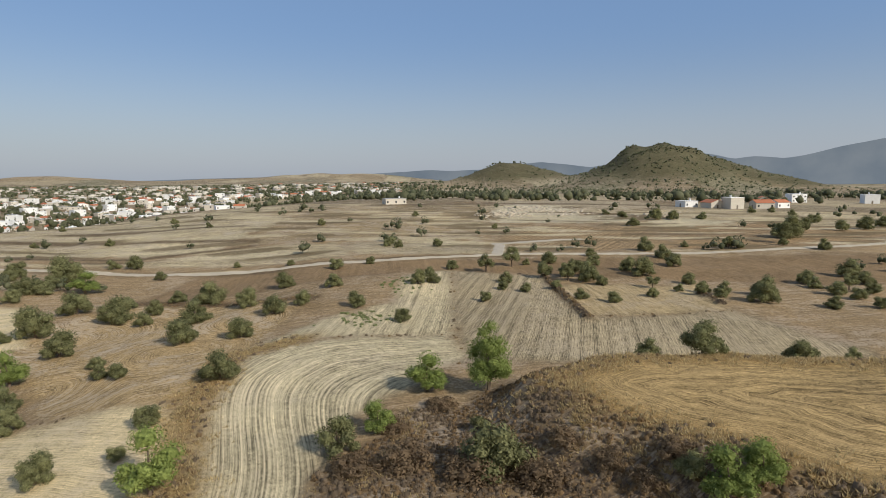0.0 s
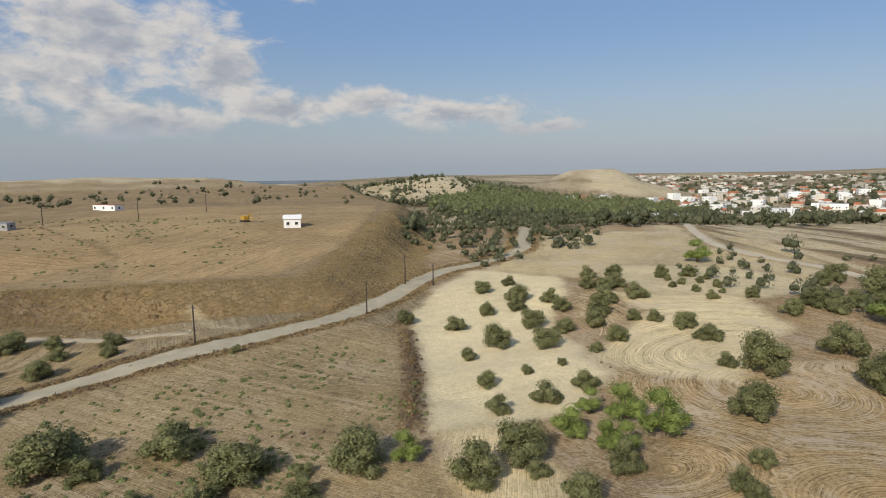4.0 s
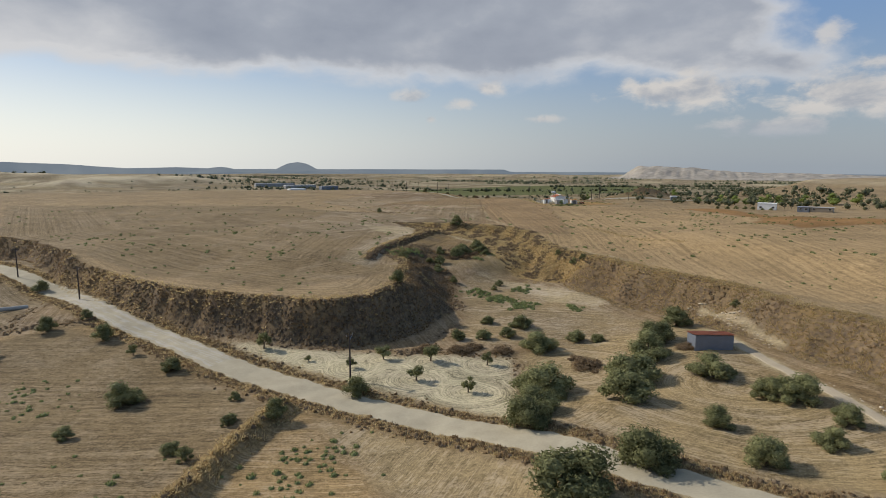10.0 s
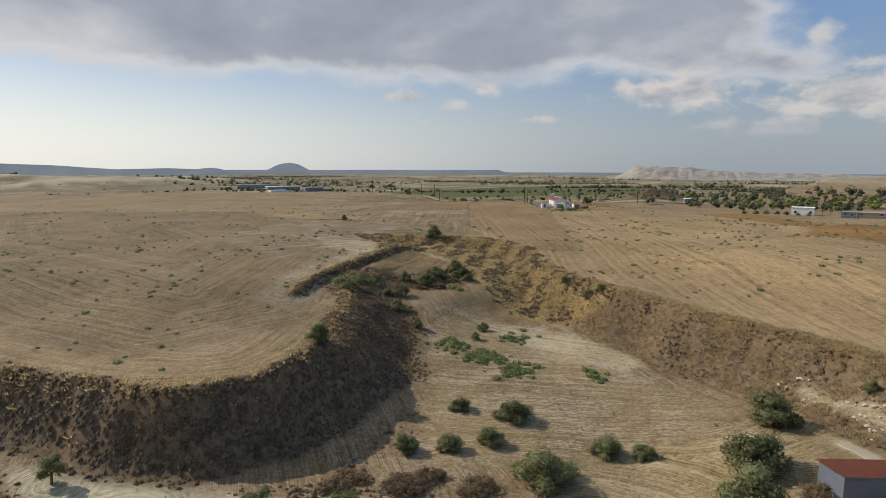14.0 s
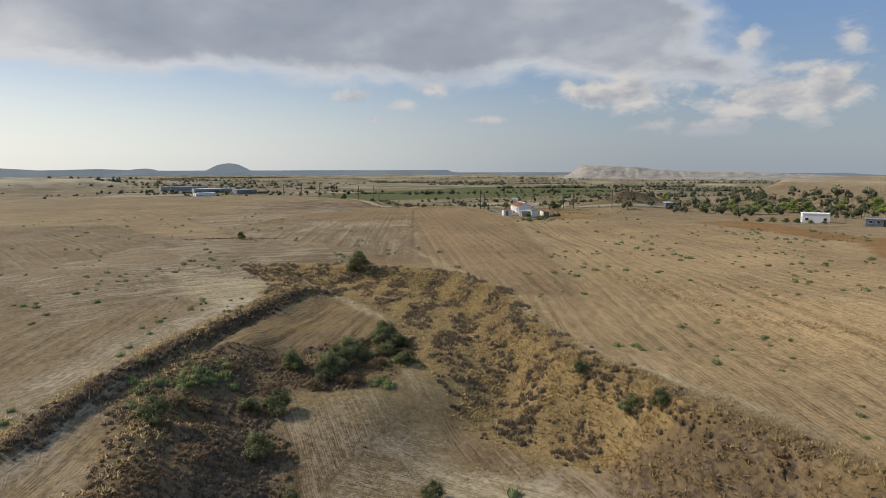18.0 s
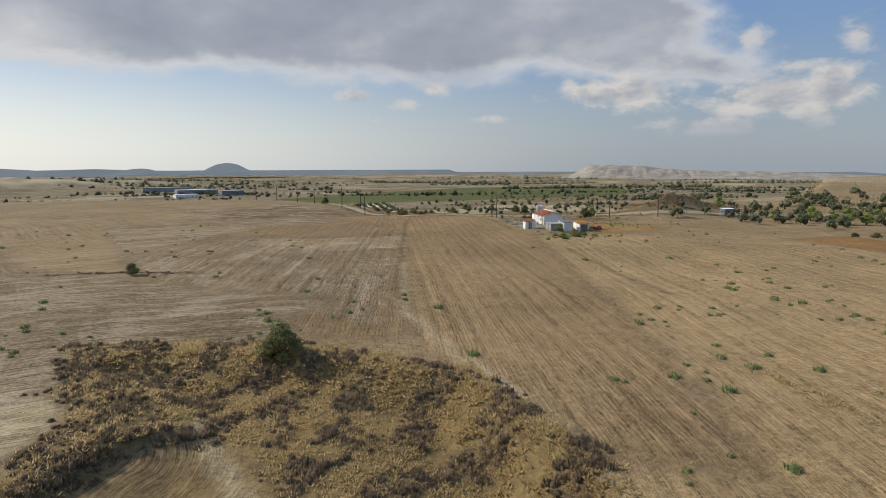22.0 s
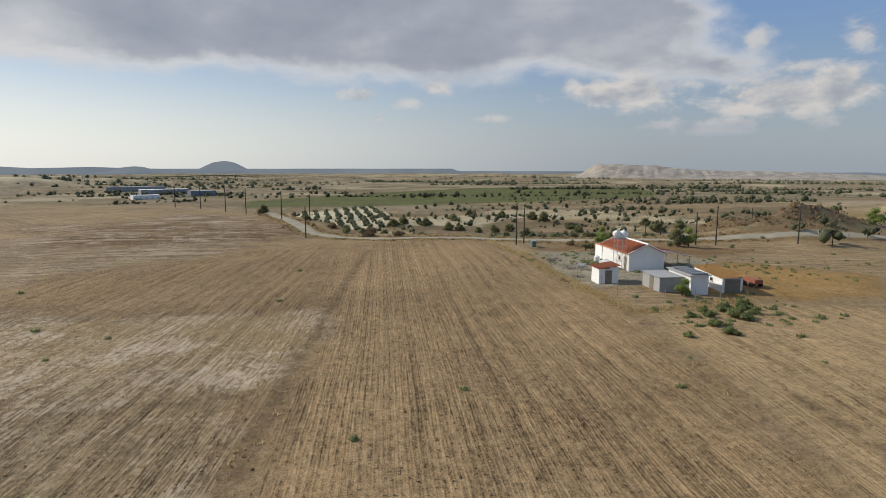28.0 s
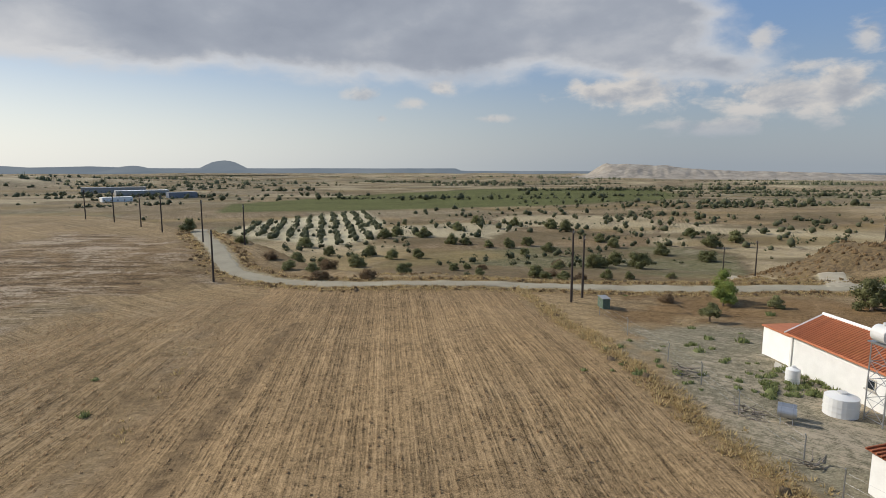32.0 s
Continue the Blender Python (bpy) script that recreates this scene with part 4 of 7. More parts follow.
    for hx, hy, hz, ra, rb, turn in HILLS[3:5] + HILLS[8:9] + HILLS[15:]:
        c, s = np.cos(np.radians(turn)), np.sin(np.radians(turn))
        u, v = ((x - hx) * c + (y - hy) * s) / ra, ((y - hy) * c - (x - hx) * s) / rb
        steps = 0.55 + 0.45 * np.sin(9 * np.exp(-np.minimum(u * u + v * v, 40)) * (1 + 0.2 * waves(x, y, 60, 87)))
        paint(smooth(0.12, 0.5, np.exp(-np.minimum(u * u + v * v, 40))) * steps, (0.60, 0.52, 0.41), 0.1, 0.0, 0.9)
    knoll = np.exp(-((x + 287) ** 2 + (y + 286) ** 2) / 500.0)
    paint(smooth(0.12, 0.4, knoll), (0.20, 0.155, 0.095), 0.75, 0.0, 0.1)
    paint(np.exp(-((reach_to(SIDE_ROAD[1:], x, y) - 4.0) / 1.4) ** 2) * (reach_to([(-287, -286), (-292, -290)], x, y) < 24) * 0.8, (0.46, 0.40, 0.30), 0.1, 0.0, 0.5)
    # roads, verges and wheel tracks
    for line, wide, colour in ((ROAD, 2.75, (0.44, 0.37, 0.26)), (NORTH_ROAD, 1.9, (0.58, 0.49, 0.37)), (END_ROAD, 2.2, (0.38, 0.33, 0.25)), (SIDE_ROAD, 2.0, (0.50, 0.45, 0.37)),
                               (SPUR, 2.0, (0.56, 0.48, 0.37)), (FARM_TRACK, 1.4, (0.52, 0.44, 0.32))):
        d = reach_to(line, x, y) + 0.25 * wobble
        verge = smooth(wide + 3.4, wide + 1.2, d) * (0.85 if line in (ROAD, END_ROAD) else 0.3)
        paint(verge, (0.29, 0.195, 0.105), 0.6, 0.0, 0.0)
        paint(smooth(wide + 0.2, wide - 0.8, d), colour, 0.0, 0.03, 0.25, d * 2)
    cover = np.clip(cover, 0, 1)
    tone = tone * np.array((0.818, 0.808, 0.66))
    return tone, cover, rows, runs


def lay_ground():
    def steps(low, high, step):
        mid = np.arange(low, high + step, step)
        out, gap = [], step
        reach = 0.0
        while reach < 4600:
            gap *= 1.036
            reach += gap
            out.append(reach)
        out = np.array(out)
        return np.concatenate([(low - out)[::-1], mid, mid[-1] + out])

    xs, ys = steps(-245, 62, 1.0), steps(-310, 160, 1.0)
    gx, gy = np.meshgrid(xs, ys)
    x, y = gx.ravel(), gy.ravel()
    z = height(x, y)
    me = bpy.data.meshes.new("ground")
    nx, ny = len(xs), len(ys)
    me.vertices.add(nx * ny)
    me.vertices.foreach_set("co", np.stack([x, y, z], 1).ravel())
    i = np.arange(nx * ny).reshape(ny, nx)
    quads = np.stack([i[:-1, :-1], i[:-1, 1:], i[1:, 1:], i[1:, :-1]], -1).reshape(-1, 4)
    me.loops.add(quads.size)
    me.loops.foreach_set("vertex_index", quads.ravel())
    me.polygons.add(len(quads))
    me.polygons.foreach_set("loop_start", np.arange(0, quads.size, 4))
    me.update(calc_edges=True)
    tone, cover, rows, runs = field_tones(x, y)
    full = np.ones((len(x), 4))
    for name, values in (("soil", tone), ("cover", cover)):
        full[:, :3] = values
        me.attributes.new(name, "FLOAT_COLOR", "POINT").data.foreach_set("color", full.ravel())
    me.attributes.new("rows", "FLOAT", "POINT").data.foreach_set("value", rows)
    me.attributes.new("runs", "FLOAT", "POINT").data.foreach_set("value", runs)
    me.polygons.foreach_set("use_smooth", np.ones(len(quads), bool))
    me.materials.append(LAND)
    tagged(new("ground", me), "dry farmland of tilled, chalky and stubble fields", "ground", kind="structure")


lay_ground()

# ---- building tools ----
def level(x, y):
    return float(height(np.array([x]), np.array([y]))[0])


def mesh_from(name, verts, faces, mat):
    me = bpy.data.meshes.new(name)
    me.from_pydata([tuple(v) for v in verts], [], [tuple(q) for q in faces])
    me.materials.append(mat)
    me.update()
    return me


def part(name, bm, mat, parent=None, label=""):
    """Links a bmesh as one mesh under a thing or a part."""
    me = bpy.data.meshes.new(name)
    bm.to_mesh(me)
    bm.free()
    me.materials.append(mat)
    ob = new(name, me)
    if parent is not None:
        ob.parent = parent
    return tagged(ob, label) if label else ob


def thing(name, x, y, turn=0.0, label="", category="", group="", z=None):
    ob = new(name)
    ob.matrix_world = pose(x, y, level(x, y) if z is None else z, 0, 0, turn)
    return tagged(ob, label, category, group)


def box(x0, y0, z0, x1, y1, z1, bevel=0.0):
    bm = bmesh.new()
    bmesh.ops.create_cube(bm, size=1)
    for v in bm.verts:
        v.co = Vector((x0 + (v.co.x + 0.5) * (x1 - x0), y0 + (v.co.y + 0.5) * (y1 - y0), z0 + (v.co.z + 0.5) * (z1 - z0)))
    if bevel:
        bmesh.ops.bevel(bm, geom=list(bm.edges), offset=bevel, segments=1, affect="EDGES")
    return bm


def rod(a, b, r0, r1=None, sides=8, bm=None):
    bm = bm or bmesh.new()
    a, b = Vector(a), Vector(b)
    way = b - a
    m = Matrix.Translation((a + b) / 2) @ way.to_track_quat("Z", "Y").to_matrix().to_4x4()
    bmesh.ops.create_cone(bm, cap_ends=True, segments=sides, radius1=r0, radius2=r0 if r1 is None else r1, depth=way.length, matrix=m)
    return bm


def leaf_cloud(r, lobes, per, leaf, core=0.80):
    """Clumps of small leaves on rounded lobes, over an inner mass of twigs and leaves."""
    verts, faces = [], []
    ball = bmesh.new()
    bmesh.ops.create_icosphere(ball, subdivisions=1, radius=1)
    bv, bf = [v.co.copy() for v in ball.verts], [[v.index for v in p.verts] for p in ball.faces]
    ball.free()
    for centre, size in lobes:
        base = len(verts)
        verts += [centre + Vector((v.x, v.y, v.z * 0.85)) * size * core * r.uniform(0.75, 1.08) for v in bv]
        faces += [[base + k for k in q] for q in bf]
        for _ in range(per):
            way = Vector((r.gauss(0, 1), r.gauss(0, 1), r.gauss(0.15, 0.9))).normalized()
            at = centre + Vector((way.x, way.y, way.z * 0.88)) * size * r.uniform(0.72, 1.26)
            side = way.orthogonal().normalized()
            side.rotate(Matrix.Rotation(r.uniform(0, 6.28), 3, way))
            up = (way.cross(side) + way * r.uniform(-0.2, 1.0)).normalized()
            s = leaf * r.uniform(0.6, 1.3)
            base = len(verts)
            verts += [at - side * s * 0.5, at + side * s * 0.5, at + side * s * r.uniform(-0.3, 0.3) + up * s * 1.4]
            faces.append([base, base + 1, base + 2])
    return verts, faces


def scatter(name, kinds, places, mat, label, category):
    """Many small plants joined into one mesh; places: rows of x, y, z, size, turn."""
    vs, fs, base = [], [], 0
    r = np.random.RandomState(len(places))
    which = r.randint(0, len(kinds), len(places))
    for k, (kv, kf) in enumerate(kinds):
        rows = places[which == k]
        if not len(rows):
            continue
        kv, kf = np.array([tuple(v) for v in kv]), np.array(kf)
        c, s = np.cos(rows[:, 4])[:, None], np.sin(rows[:, 4])[:, None]
        size = rows[:, 3][:, None]
        px = rows[:, 0][:, None] + size * (kv[None, :, 0] * c - kv[None, :, 1] * s)
        py = rows[:, 1][:, None] + size * (kv[None, :, 0] * s + kv[None, :, 1] * c)
        pz = rows[:, 2][:, None] + size * kv[None, :, 2]
        vs.append(np.stack([px, py, pz], -1).reshape(-1, 3))
        fs.append((kf[None] + (np.arange(len(rows)) * len(kv))[:, None, None]).reshape(-1, kf.shape[1]) + base)
        base += len(rows) * len(kv)
    v, q = np.concatenate(vs), np.concatenate(fs)
    me = bpy.data.meshes.new(name)
    me.vertices.add(len(v))
    me.vertices.foreach_set("co", v.ravel())
    me.loops.add(q.size)
    me.loops.foreach_set("vertex_index", q.ravel())
    me.polygons.add(len(q))
    me.polygons.foreach_set("loop_start", np.arange(0, q.size, q.shape[1]))
    me.update(calc_edges=True)
    me.materials.append(mat)
    return tagged(new(name, me), label, category, kind="stuff")


def tuft(r, blades, spread, tall, thin=1.0, lean=1.35):
    """A cushion of triangles that lean outwards."""
    v, q = [], []
    for _ in range(blades):
        a, d = r.uniform(0, 6.28), spread * math.sqrt(r.random()) * 0.8
        x, y = d * math.cos(a), d * math.sin(a)
        w, t = r.uniform(0.10, 0.24) * thin, r.uniform(0, 6.28)
        h = tall * (1.15 - (d / spread) ** 2 * 0.7) * r.uniform(0.6, 1.2)
        b = len(v)
        v += [(x - w * math.cos(t), y - w * math.sin(t), -0.08), (x + w * math.cos(t), y + w * math.sin(t), -0.08), (x * lean + r.uniform(-0.1, 0.1), y * lean + r.uniform(-0.1, 0.1), h)]
        q.append((b, b + 1, b + 2))
    return v, q


def cushion(r, blades, spread, tall):
    """A low ragged mound with thin twigs standing out of it."""
    v, q = [(0, 0, tall * r.uniform(0.7, 0.9))], []
    for ring, (d, z) in enumerate(((0.55, 0.62), (0.95, -0.06))):
        for k in range(5):
            a = 1.2566 * k + 0.6 * ring + r.uniform(-0.3, 0.3)
            u = spread * d * r.uniform(0.75, 1.2)
            v.append((u * math.cos(a), u * math.sin(a), tall * z * r.uniform(0.7, 1.2) if ring == 0 else -0.06))
    for k in range(5):
        a, b = 1 + k, 1 + (k + 1) % 5
        q += [(0, a, b), (a, a + 5, b), (b, a + 5, b + 5)]
    bv, bq = tuft(r, blades, spread * 1.05, tall * 1.25, 0.45)
    return v + bv, q + [tuple(i + len(v) for i in f) for f in bq]


# ---- trees ----
def tree_template(name, seed, trunk_high, crown_low, tall, lobes_n, per, leaf, mat, label, category, group, squash=1.0, core=0.80):
    """A tree about one unit wide, with a forked trunk."""
    r = random.Random(seed)
    root = new(name)
    tagged(root, label, category, group)
    bm = bmesh.new()
    top = Vector((r.uniform(-0.03, 0.03), r.uniform(-0.03, 0.03), trunk_high))
    rod((0, 0, -0.06), (top.x * 0.5, top.y * 0.5, trunk_high * 0.55), 0.050, 0.040, 7, bm)
    rod((top.x * 0.5, top.y * 0.5, trunk_high * 0.5), top, 0.042, 0.034, 7, bm)
    lobes = []
    for k in range(lobes_n):
        a = k * 2.399 + r.uniform(-0.4, 0.4)
        d = 0.38 * math.sqrt((k + 0.5) / lobes_n) * r.uniform(0.7, 1.15)
        z = crown_low + (tall - crown_low) * r.uniform(0.18, 0.92 - 0.55 * (d / 0.36) ** 2)
        size = r.uniform(0.095, 0.205) * (1.12 - 0.5 * d) * squash
        lobes.append((Vector((d * math.cos(a), d * math.sin(a), z)), size))
    for centre, size in lobes[::2]:
        rod(top * 0.92, centre, 0.022, 0.007, 5, bm)
    trunk = part("trunk", bm, BARK, root)
    v, q = leaf_cloud(r, lobes, per, leaf, core)
    crown = new("crown", mesh_from("crown", v, q, mat))
    crown.parent = root
    root.location = (0, 0, -60)
    return root


def plant(template, x, y, wide, turn=0.0, stretch=1.0, sink=0.0):
    m = pose(x, y, level(x, y) - sink, 0, 0, turn) @ Matrix.Diagonal((wide, wide, wide * stretch, 1))
    return copy_thing(template, m)


def lay_road(name, line, wide, colour, label, category="road"):
    """A strip of packed earth that follows the ground, with a ragged edge and two worn wheel tracks."""
    pts = []
    for k in range(len(line) - 1):
        p0, p1, p2, p3 = line[max(k - 1, 0)], line[k], line[k + 1], line[min(k + 2, len(line) - 1)]
        count = max(2, int(math.hypot(p2[0] - p1[0], p2[1] - p1[1]) / 0.6))
        for j in range(count):
            t = j / count
            pts.append([0.5 * (2 * p1[c] + (p2[c] - p0[c]) * t + (2 * p0[c] - 5 * p1[c] + 4 * p2[c] - p3[c]) * t * t + (3 * p1[c] - p0[c] - 3 * p2[c] + p3[c]) * t ** 3) for c in (0, 1)])
    p = np.array(pts)
    way = np.gradient(p, axis=0)
    way /= np.linalg.norm(way, axis=1)[:, None]
    side = np.stack([-way[:, 1], way[:, 0]], 1)
    run = np.arange(len(p)) * 0.6
    cols = np.linspace(-1, 1, 11)
    xs, ys, hs = [], [], []
    for c in cols:
        rag = 1 + (0.10 * np.sin(run * 0.9 + c * 2) + 0.07 * np.sin(run * 2.3 + 1)) * (abs(c) > 0.7)
        q = p + side * (c * wide * rag)[:, None]
        xs.append(q[:, 0]), ys.append(q[:, 1])
        hs.append(0.09 - 0.16 * (abs(c) > 0.99) - 0.03 * math.exp(-((abs(c) - 0.5) / 0.2) ** 2) + 0 * run)
    x, y = np.stack(xs, 1), np.stack(ys, 1)
    z = height(x, y) + np.stack(hs, 1)
    i = np.arange(x.size).reshape(x.shape)
    faces = np.stack([i[:-1, :-1], i[1:, :-1], i[1:, 1:], i[:-1, 1:]], -1).reshape(-1, 4)
    me = bpy.data.meshes.new(name)
    me.from_pydata(np.stack([x, y, z], -1).reshape(-1, 3).tolist(), [], faces.tolist())
    me.polygons.foreach_set("use_smooth", np.ones(len(faces), bool))
    me.materials.append(material(name, colour, 0.95, grain=0.35, vary=0.30, fine=5.0, bump=0.5, per_object=0.0))
    tagged(new(name, me), label, category, kind="structure")


lay_road("road", ROAD, 2.65, (0.40, 0.35, 0.25), "pale dusty gravel road through the valley")
lay_road("road", NORTH_ROAD, 1.7, (0.50, 0.43, 0.32), "narrow chalky dirt road between fields")
lay_road("road", END_ROAD, 1.6, (0.34, 0.305, 0.225), "grey gravel road along the field's end")
lay_road("road", SIDE_ROAD, 1.8, (0.42, 0.37, 0.275), "pale dirt road round a low hill")
lay_road("track", FARM_TRACK, 0.8, (0.40, 0.335, 0.24), "narrow chalky farm track beside the bank", "track")
lay_road("track", SPUR, 1.7, (0.46, 0.40, 0.31), "chalky track into a tilled field", "track")


# the far skyline all round: heading to the left from the north, rise
SKYLINE = [(0, 0.62), (4.6, 0.36), (11, 0.15), (18, 0.0), (25, -0.2), (34, -0.45), (58, -0.9), (66, -1.45), (90, -1.6), (104, -1.55), (112, -1.2), (117, -0.85), (122, -0.5), (127, -0.55), (144, -0.5), (155.4, -0.5), (156, -0.28), (176, -0.27), (182, -0.26), (187, -0.12), (191, -0.2),
           (194.4, 0.06), (200, 0.3), (225, 0.5), (250, 1.0), (280, 2.0), (300, 3.0), (315, 3.1), (323, 2.71), (326.3, 2.03), (329.4, 1.42), (331.7, 1.61), (333.2, 1.35), (335.4, 1.93), (338, 1.5), (345, 0.85), (349.6, 1.41), (352, 1.0), (355, 0.65), (360, 0.62)]


def far_ridges():
    """Hills that close the distance all round, glowing in a blue painted for haze."""
    count = 720
    a = np.linspace(0, 2 * np.pi, count, endpoint=False)  # heading, to the left from +y
    deg = np.degrees(a)
    rise = np.interp(deg, *zip(*SKYLINE))
    rise = rise + 0.05 * (np.sin(a * 37) + 0.6 * np.sin(a * 83 + 1)) * np.clip(rise + 0.3, 0.1, 1.2)
    far = 4450.0
    eye = np.where((deg > 118) & (deg < 270), 23.5, 30.0)
    top = eye + far * np.tan(np.radians(rise))
    v = []
    for k in range(count):
        x, y = -80 - far * np.sin(a[k]), -60 + far * np.cos(a[k])
        v += [(x * 0.985, y * 0.985, -60), (x, y, top[k]), (x * 1.02, y * 1.02, -60)]
    f = []
    for k in range(count):
        b, c = 3 * k, 3 * ((k + 1) % count)
        f += [(b, c, c + 1, b + 1), (b + 1, c + 1, c + 2, b + 2)]
    # self-lit surface: the blue-grey of distance haze is painted in as emission
    mat = bpy.data.materials.new("far_hills_haze_glow")
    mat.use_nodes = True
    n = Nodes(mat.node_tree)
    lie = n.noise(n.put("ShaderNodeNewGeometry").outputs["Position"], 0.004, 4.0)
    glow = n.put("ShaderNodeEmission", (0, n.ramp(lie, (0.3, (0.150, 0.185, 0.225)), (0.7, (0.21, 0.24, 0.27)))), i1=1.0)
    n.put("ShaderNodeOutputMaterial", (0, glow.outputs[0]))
    tagged(new("backdrop", mesh_from("backdrop", v, f, mat)), "mountains far behind the plain, glowing in painted haze blue", "mountains", kind="structure")


far_ridges()


def far_hill(x, y, wide, tall):
    """A lone flat-topped hill far out on the plain, in the same glowing haze blue."""
    v, f = [], []
    rings, sides = 14, 48
    for k in range(rings):
        u = k / (rings - 1)
        z = tall * (0.5 * smooth(0.40, 0.10, u) + 0.5 * (1 - u) ** 1.5) - 12
        for j in range(sides):
            a = 6.2832 * j / sides
            d = wide * u * (1 + 0.10 * math.sin(3 * a + 1) + 0.05 * math.sin(7 * a))
            v.append((x + d * math.cos(a), y + d * math.sin(a), z + 1.2 * math.sin(5 * a + 9 * u)))
    for k in range(rings - 1):
        for j in range(sides):
            f.append((k * sides + j, k * sides + (j + 1) % sides, (k + 1) * sides + (j + 1) % sides, (k + 1) * sides + j))
    tagged(new("backdrop", mesh_from("backdrop", v, f, bpy.data.materials["far_hills_haze_glow"])), "flat-topped hill far out on the plain, glowing in painted haze blue", "hill", kind="structure")


far_hill(-290, -3350, 330, 58)
far_hill(110, -3300, 300, 31)


def far_mesa():
    """A bare chalk table hill on the plain, steep at its east end and falling slowly to the west."""
    u, v = np.meshgrid(np.linspace(-110, 1150, 253), np.linspace(-260, 260, 53))
    shape = smooth(-85, 0, u + 0.12 * v) * (1 - 0.5 * smooth(40, 420, u)) * (1 - smooth(420, 1150, u))
    z = -14 + 39 * shape * smooth(-250, -60, v) * smooth(255, 60, v) * (1 + 0.10 * waves(u, v, 120, 51) + 0.05 * waves(u, v, 40, 52))
    face = smooth(-255, -60, v) * smooth(260, 60, v) * shape
    z = z - 9 * face * (1 - face) * smooth(0.0, 0.7, waves(u, 0.2 * v, 34, 53)) * smooth(-40, -90, v) - 6 * face * (1 - face) * smooth(0.0, 0.7, waves(u, 0.2 * v, 34, 54)) * smooth(40, 90, v)
    x, y = -1407 - 0.786 * u - 0.618 * v, -1792 + 0.618 * u - 0.786 * v
    i = np.arange(u.size).reshape(u.shape)
    faces = np.stack([i[:-1, :-1], i[1:, :-1], i[1:, 1:], i[:-1, 1:]], -1).reshape(-1, 4)
    me = mesh_from("backdrop", np.stack([x, y, z], -1).reshape(-1, 3).tolist(), faces.tolist(), material("bare_chalk", (0.33, 0.295, 0.245), 0.95, grain=0.03, vary=0.6, fine=0.12, bump=0.0, per_object=0.0))
    me.polygons.foreach_set("use_smooth", np.ones(len(faces), bool))
    tagged(new("backdrop", me), "bare chalk table hill on the plain", "hill", kind="structure")


far_mesa()

OLIVE_LABEL = "grey-green olive tree on dry tilled soil"
olives = [tree_template("olive_tree", 10 + k, 0.16, 0.02, 0.76, 17, 310, 0.031, OLIVE, OLIVE_LABEL, "tree", "olive trees") for k in range(4)]
saplings = [tree_template("olive_tree", 30 + k, 0.34, 0.26, 1.0, 9, 240, 0.042, OLIVE, "small young olive tree on a bare trunk", "tree", "young olive trees") for k in range(3)]
bushes = [tree_template("bush", 50 + k, 0.10, 0.0, 0.72, 12, 240, 0.034, OLIVE, "rounded dark green bush among dry scrub", "bush", "bushes") for k in range(3)]
dry_bushes = [tree_template("dry_bush", 60 + k, 0.06, -0.02, 0.46, 12, 170, 0.036, DEAD, "dead brown thorn bush on dry ground", "bush", "dead bushes", 1.0, 0.6) for k in range(3)]
poplars = [tree_template("broadleaf_tree", 70, 0.3, 0.10, 1.55, 30, 330, 0.028, FRESH, "tall bright green tree on the scrub bank", "tree", "fresh green trees", 1.25, 0.6),
           tree_template("broadleaf_tree", 71, 0.3, 0.08, 1.15, 17, 290, 0.031, FRESH, "bushy bright green tree at the field's edge", "tree", "fresh green trees")]
weeds = [tree_template("weed", 80 + k, 0.06, 0.0, 0.5, 9, 150, 0.05, WEED, "low green weed on bare dry soil", "weed", "weeds") for k in range(2)]

GROVE_NORTH = [(-65.0, 90.4, 5.9), (-54.0, 79.4, 4.8), (-66.9, 104.0, 5.7), (-56.8, 98.7, 6.1), (-50.7, 96.3, 3.1), (-37.2, 80.7, 4.7), (-29.6, 82.7, 4.1), (-41.1, 94.3, 5.1), (-28.2, 95.0, 4.2),
               (-35.5, 102.9, 4.1), (-24.4, 99.0, 2.9), (-14.5, 96.0, 3.2), (-6.2, 86.3, 2.6), (-21.4, 111.8, 3.5), (-4.9, 111.8, 3.3), (-1.8, 113.1, 3.1), (7.4, 99.5, 2.2), (-32.3, 117.4, 4.0),
               (-51.9, 112.0, 3.3), (-52.3, 103.5, 3.3), (-59.6, 108.3, 3.2), (-41.7, 68.1, 2.1), (-38.8, 67.1, 2.4), (-24.7, 62.2, 4.1), (-27.7, 52.0, 2.6), (-27.6, 46.5, 1.7), (-33.2, 44.6, 3.0),
               (-87.3, 133.6, 7.9), (-44.7, 110.6, 6.0)]
GROVE_EAST = [(15.3, 106.3, 2.3), (11.3, 108.3, 2.1), (24.3, 99.9, 2.6), (29.2, 97.3, 2.7), (37.1, 101.4, 2.2), (43.7, 106.5, 1.9), (47.6, 104.8, 2.5), (48.3, 99.7, 2.2), (28.9, 114.8, 4.1),
              (42.4, 122.0, 5.3), (52.9, 132.7, 4.2), (55.0, 156.7, 4.6), (48.5, 113.5, 2.9), (53.5, 95.6, 4.7), (21.7, 60.3, 2.6), (27.7, 60.3, 4.4), (39.5, 62.4, 3.4), (44.9, 61.6, 2.0), (62.8, 91.9, 2.7),
              (71.1, 97.8, 2.7), (70.3, 91.4, 2.7), (70.0, 108.2, 2.6), (83.0, 117.8, 4.6), (102.2, 154.5, 3.6), (80.6, 164.4, 2.9), (83.1, 161.4, 2.2), (97.2, 165.3, 2.9), (25.1, 137.4, 4.0),
              (128.5, 207.2, 5.7), (108.8, 183.9, 8.9)]
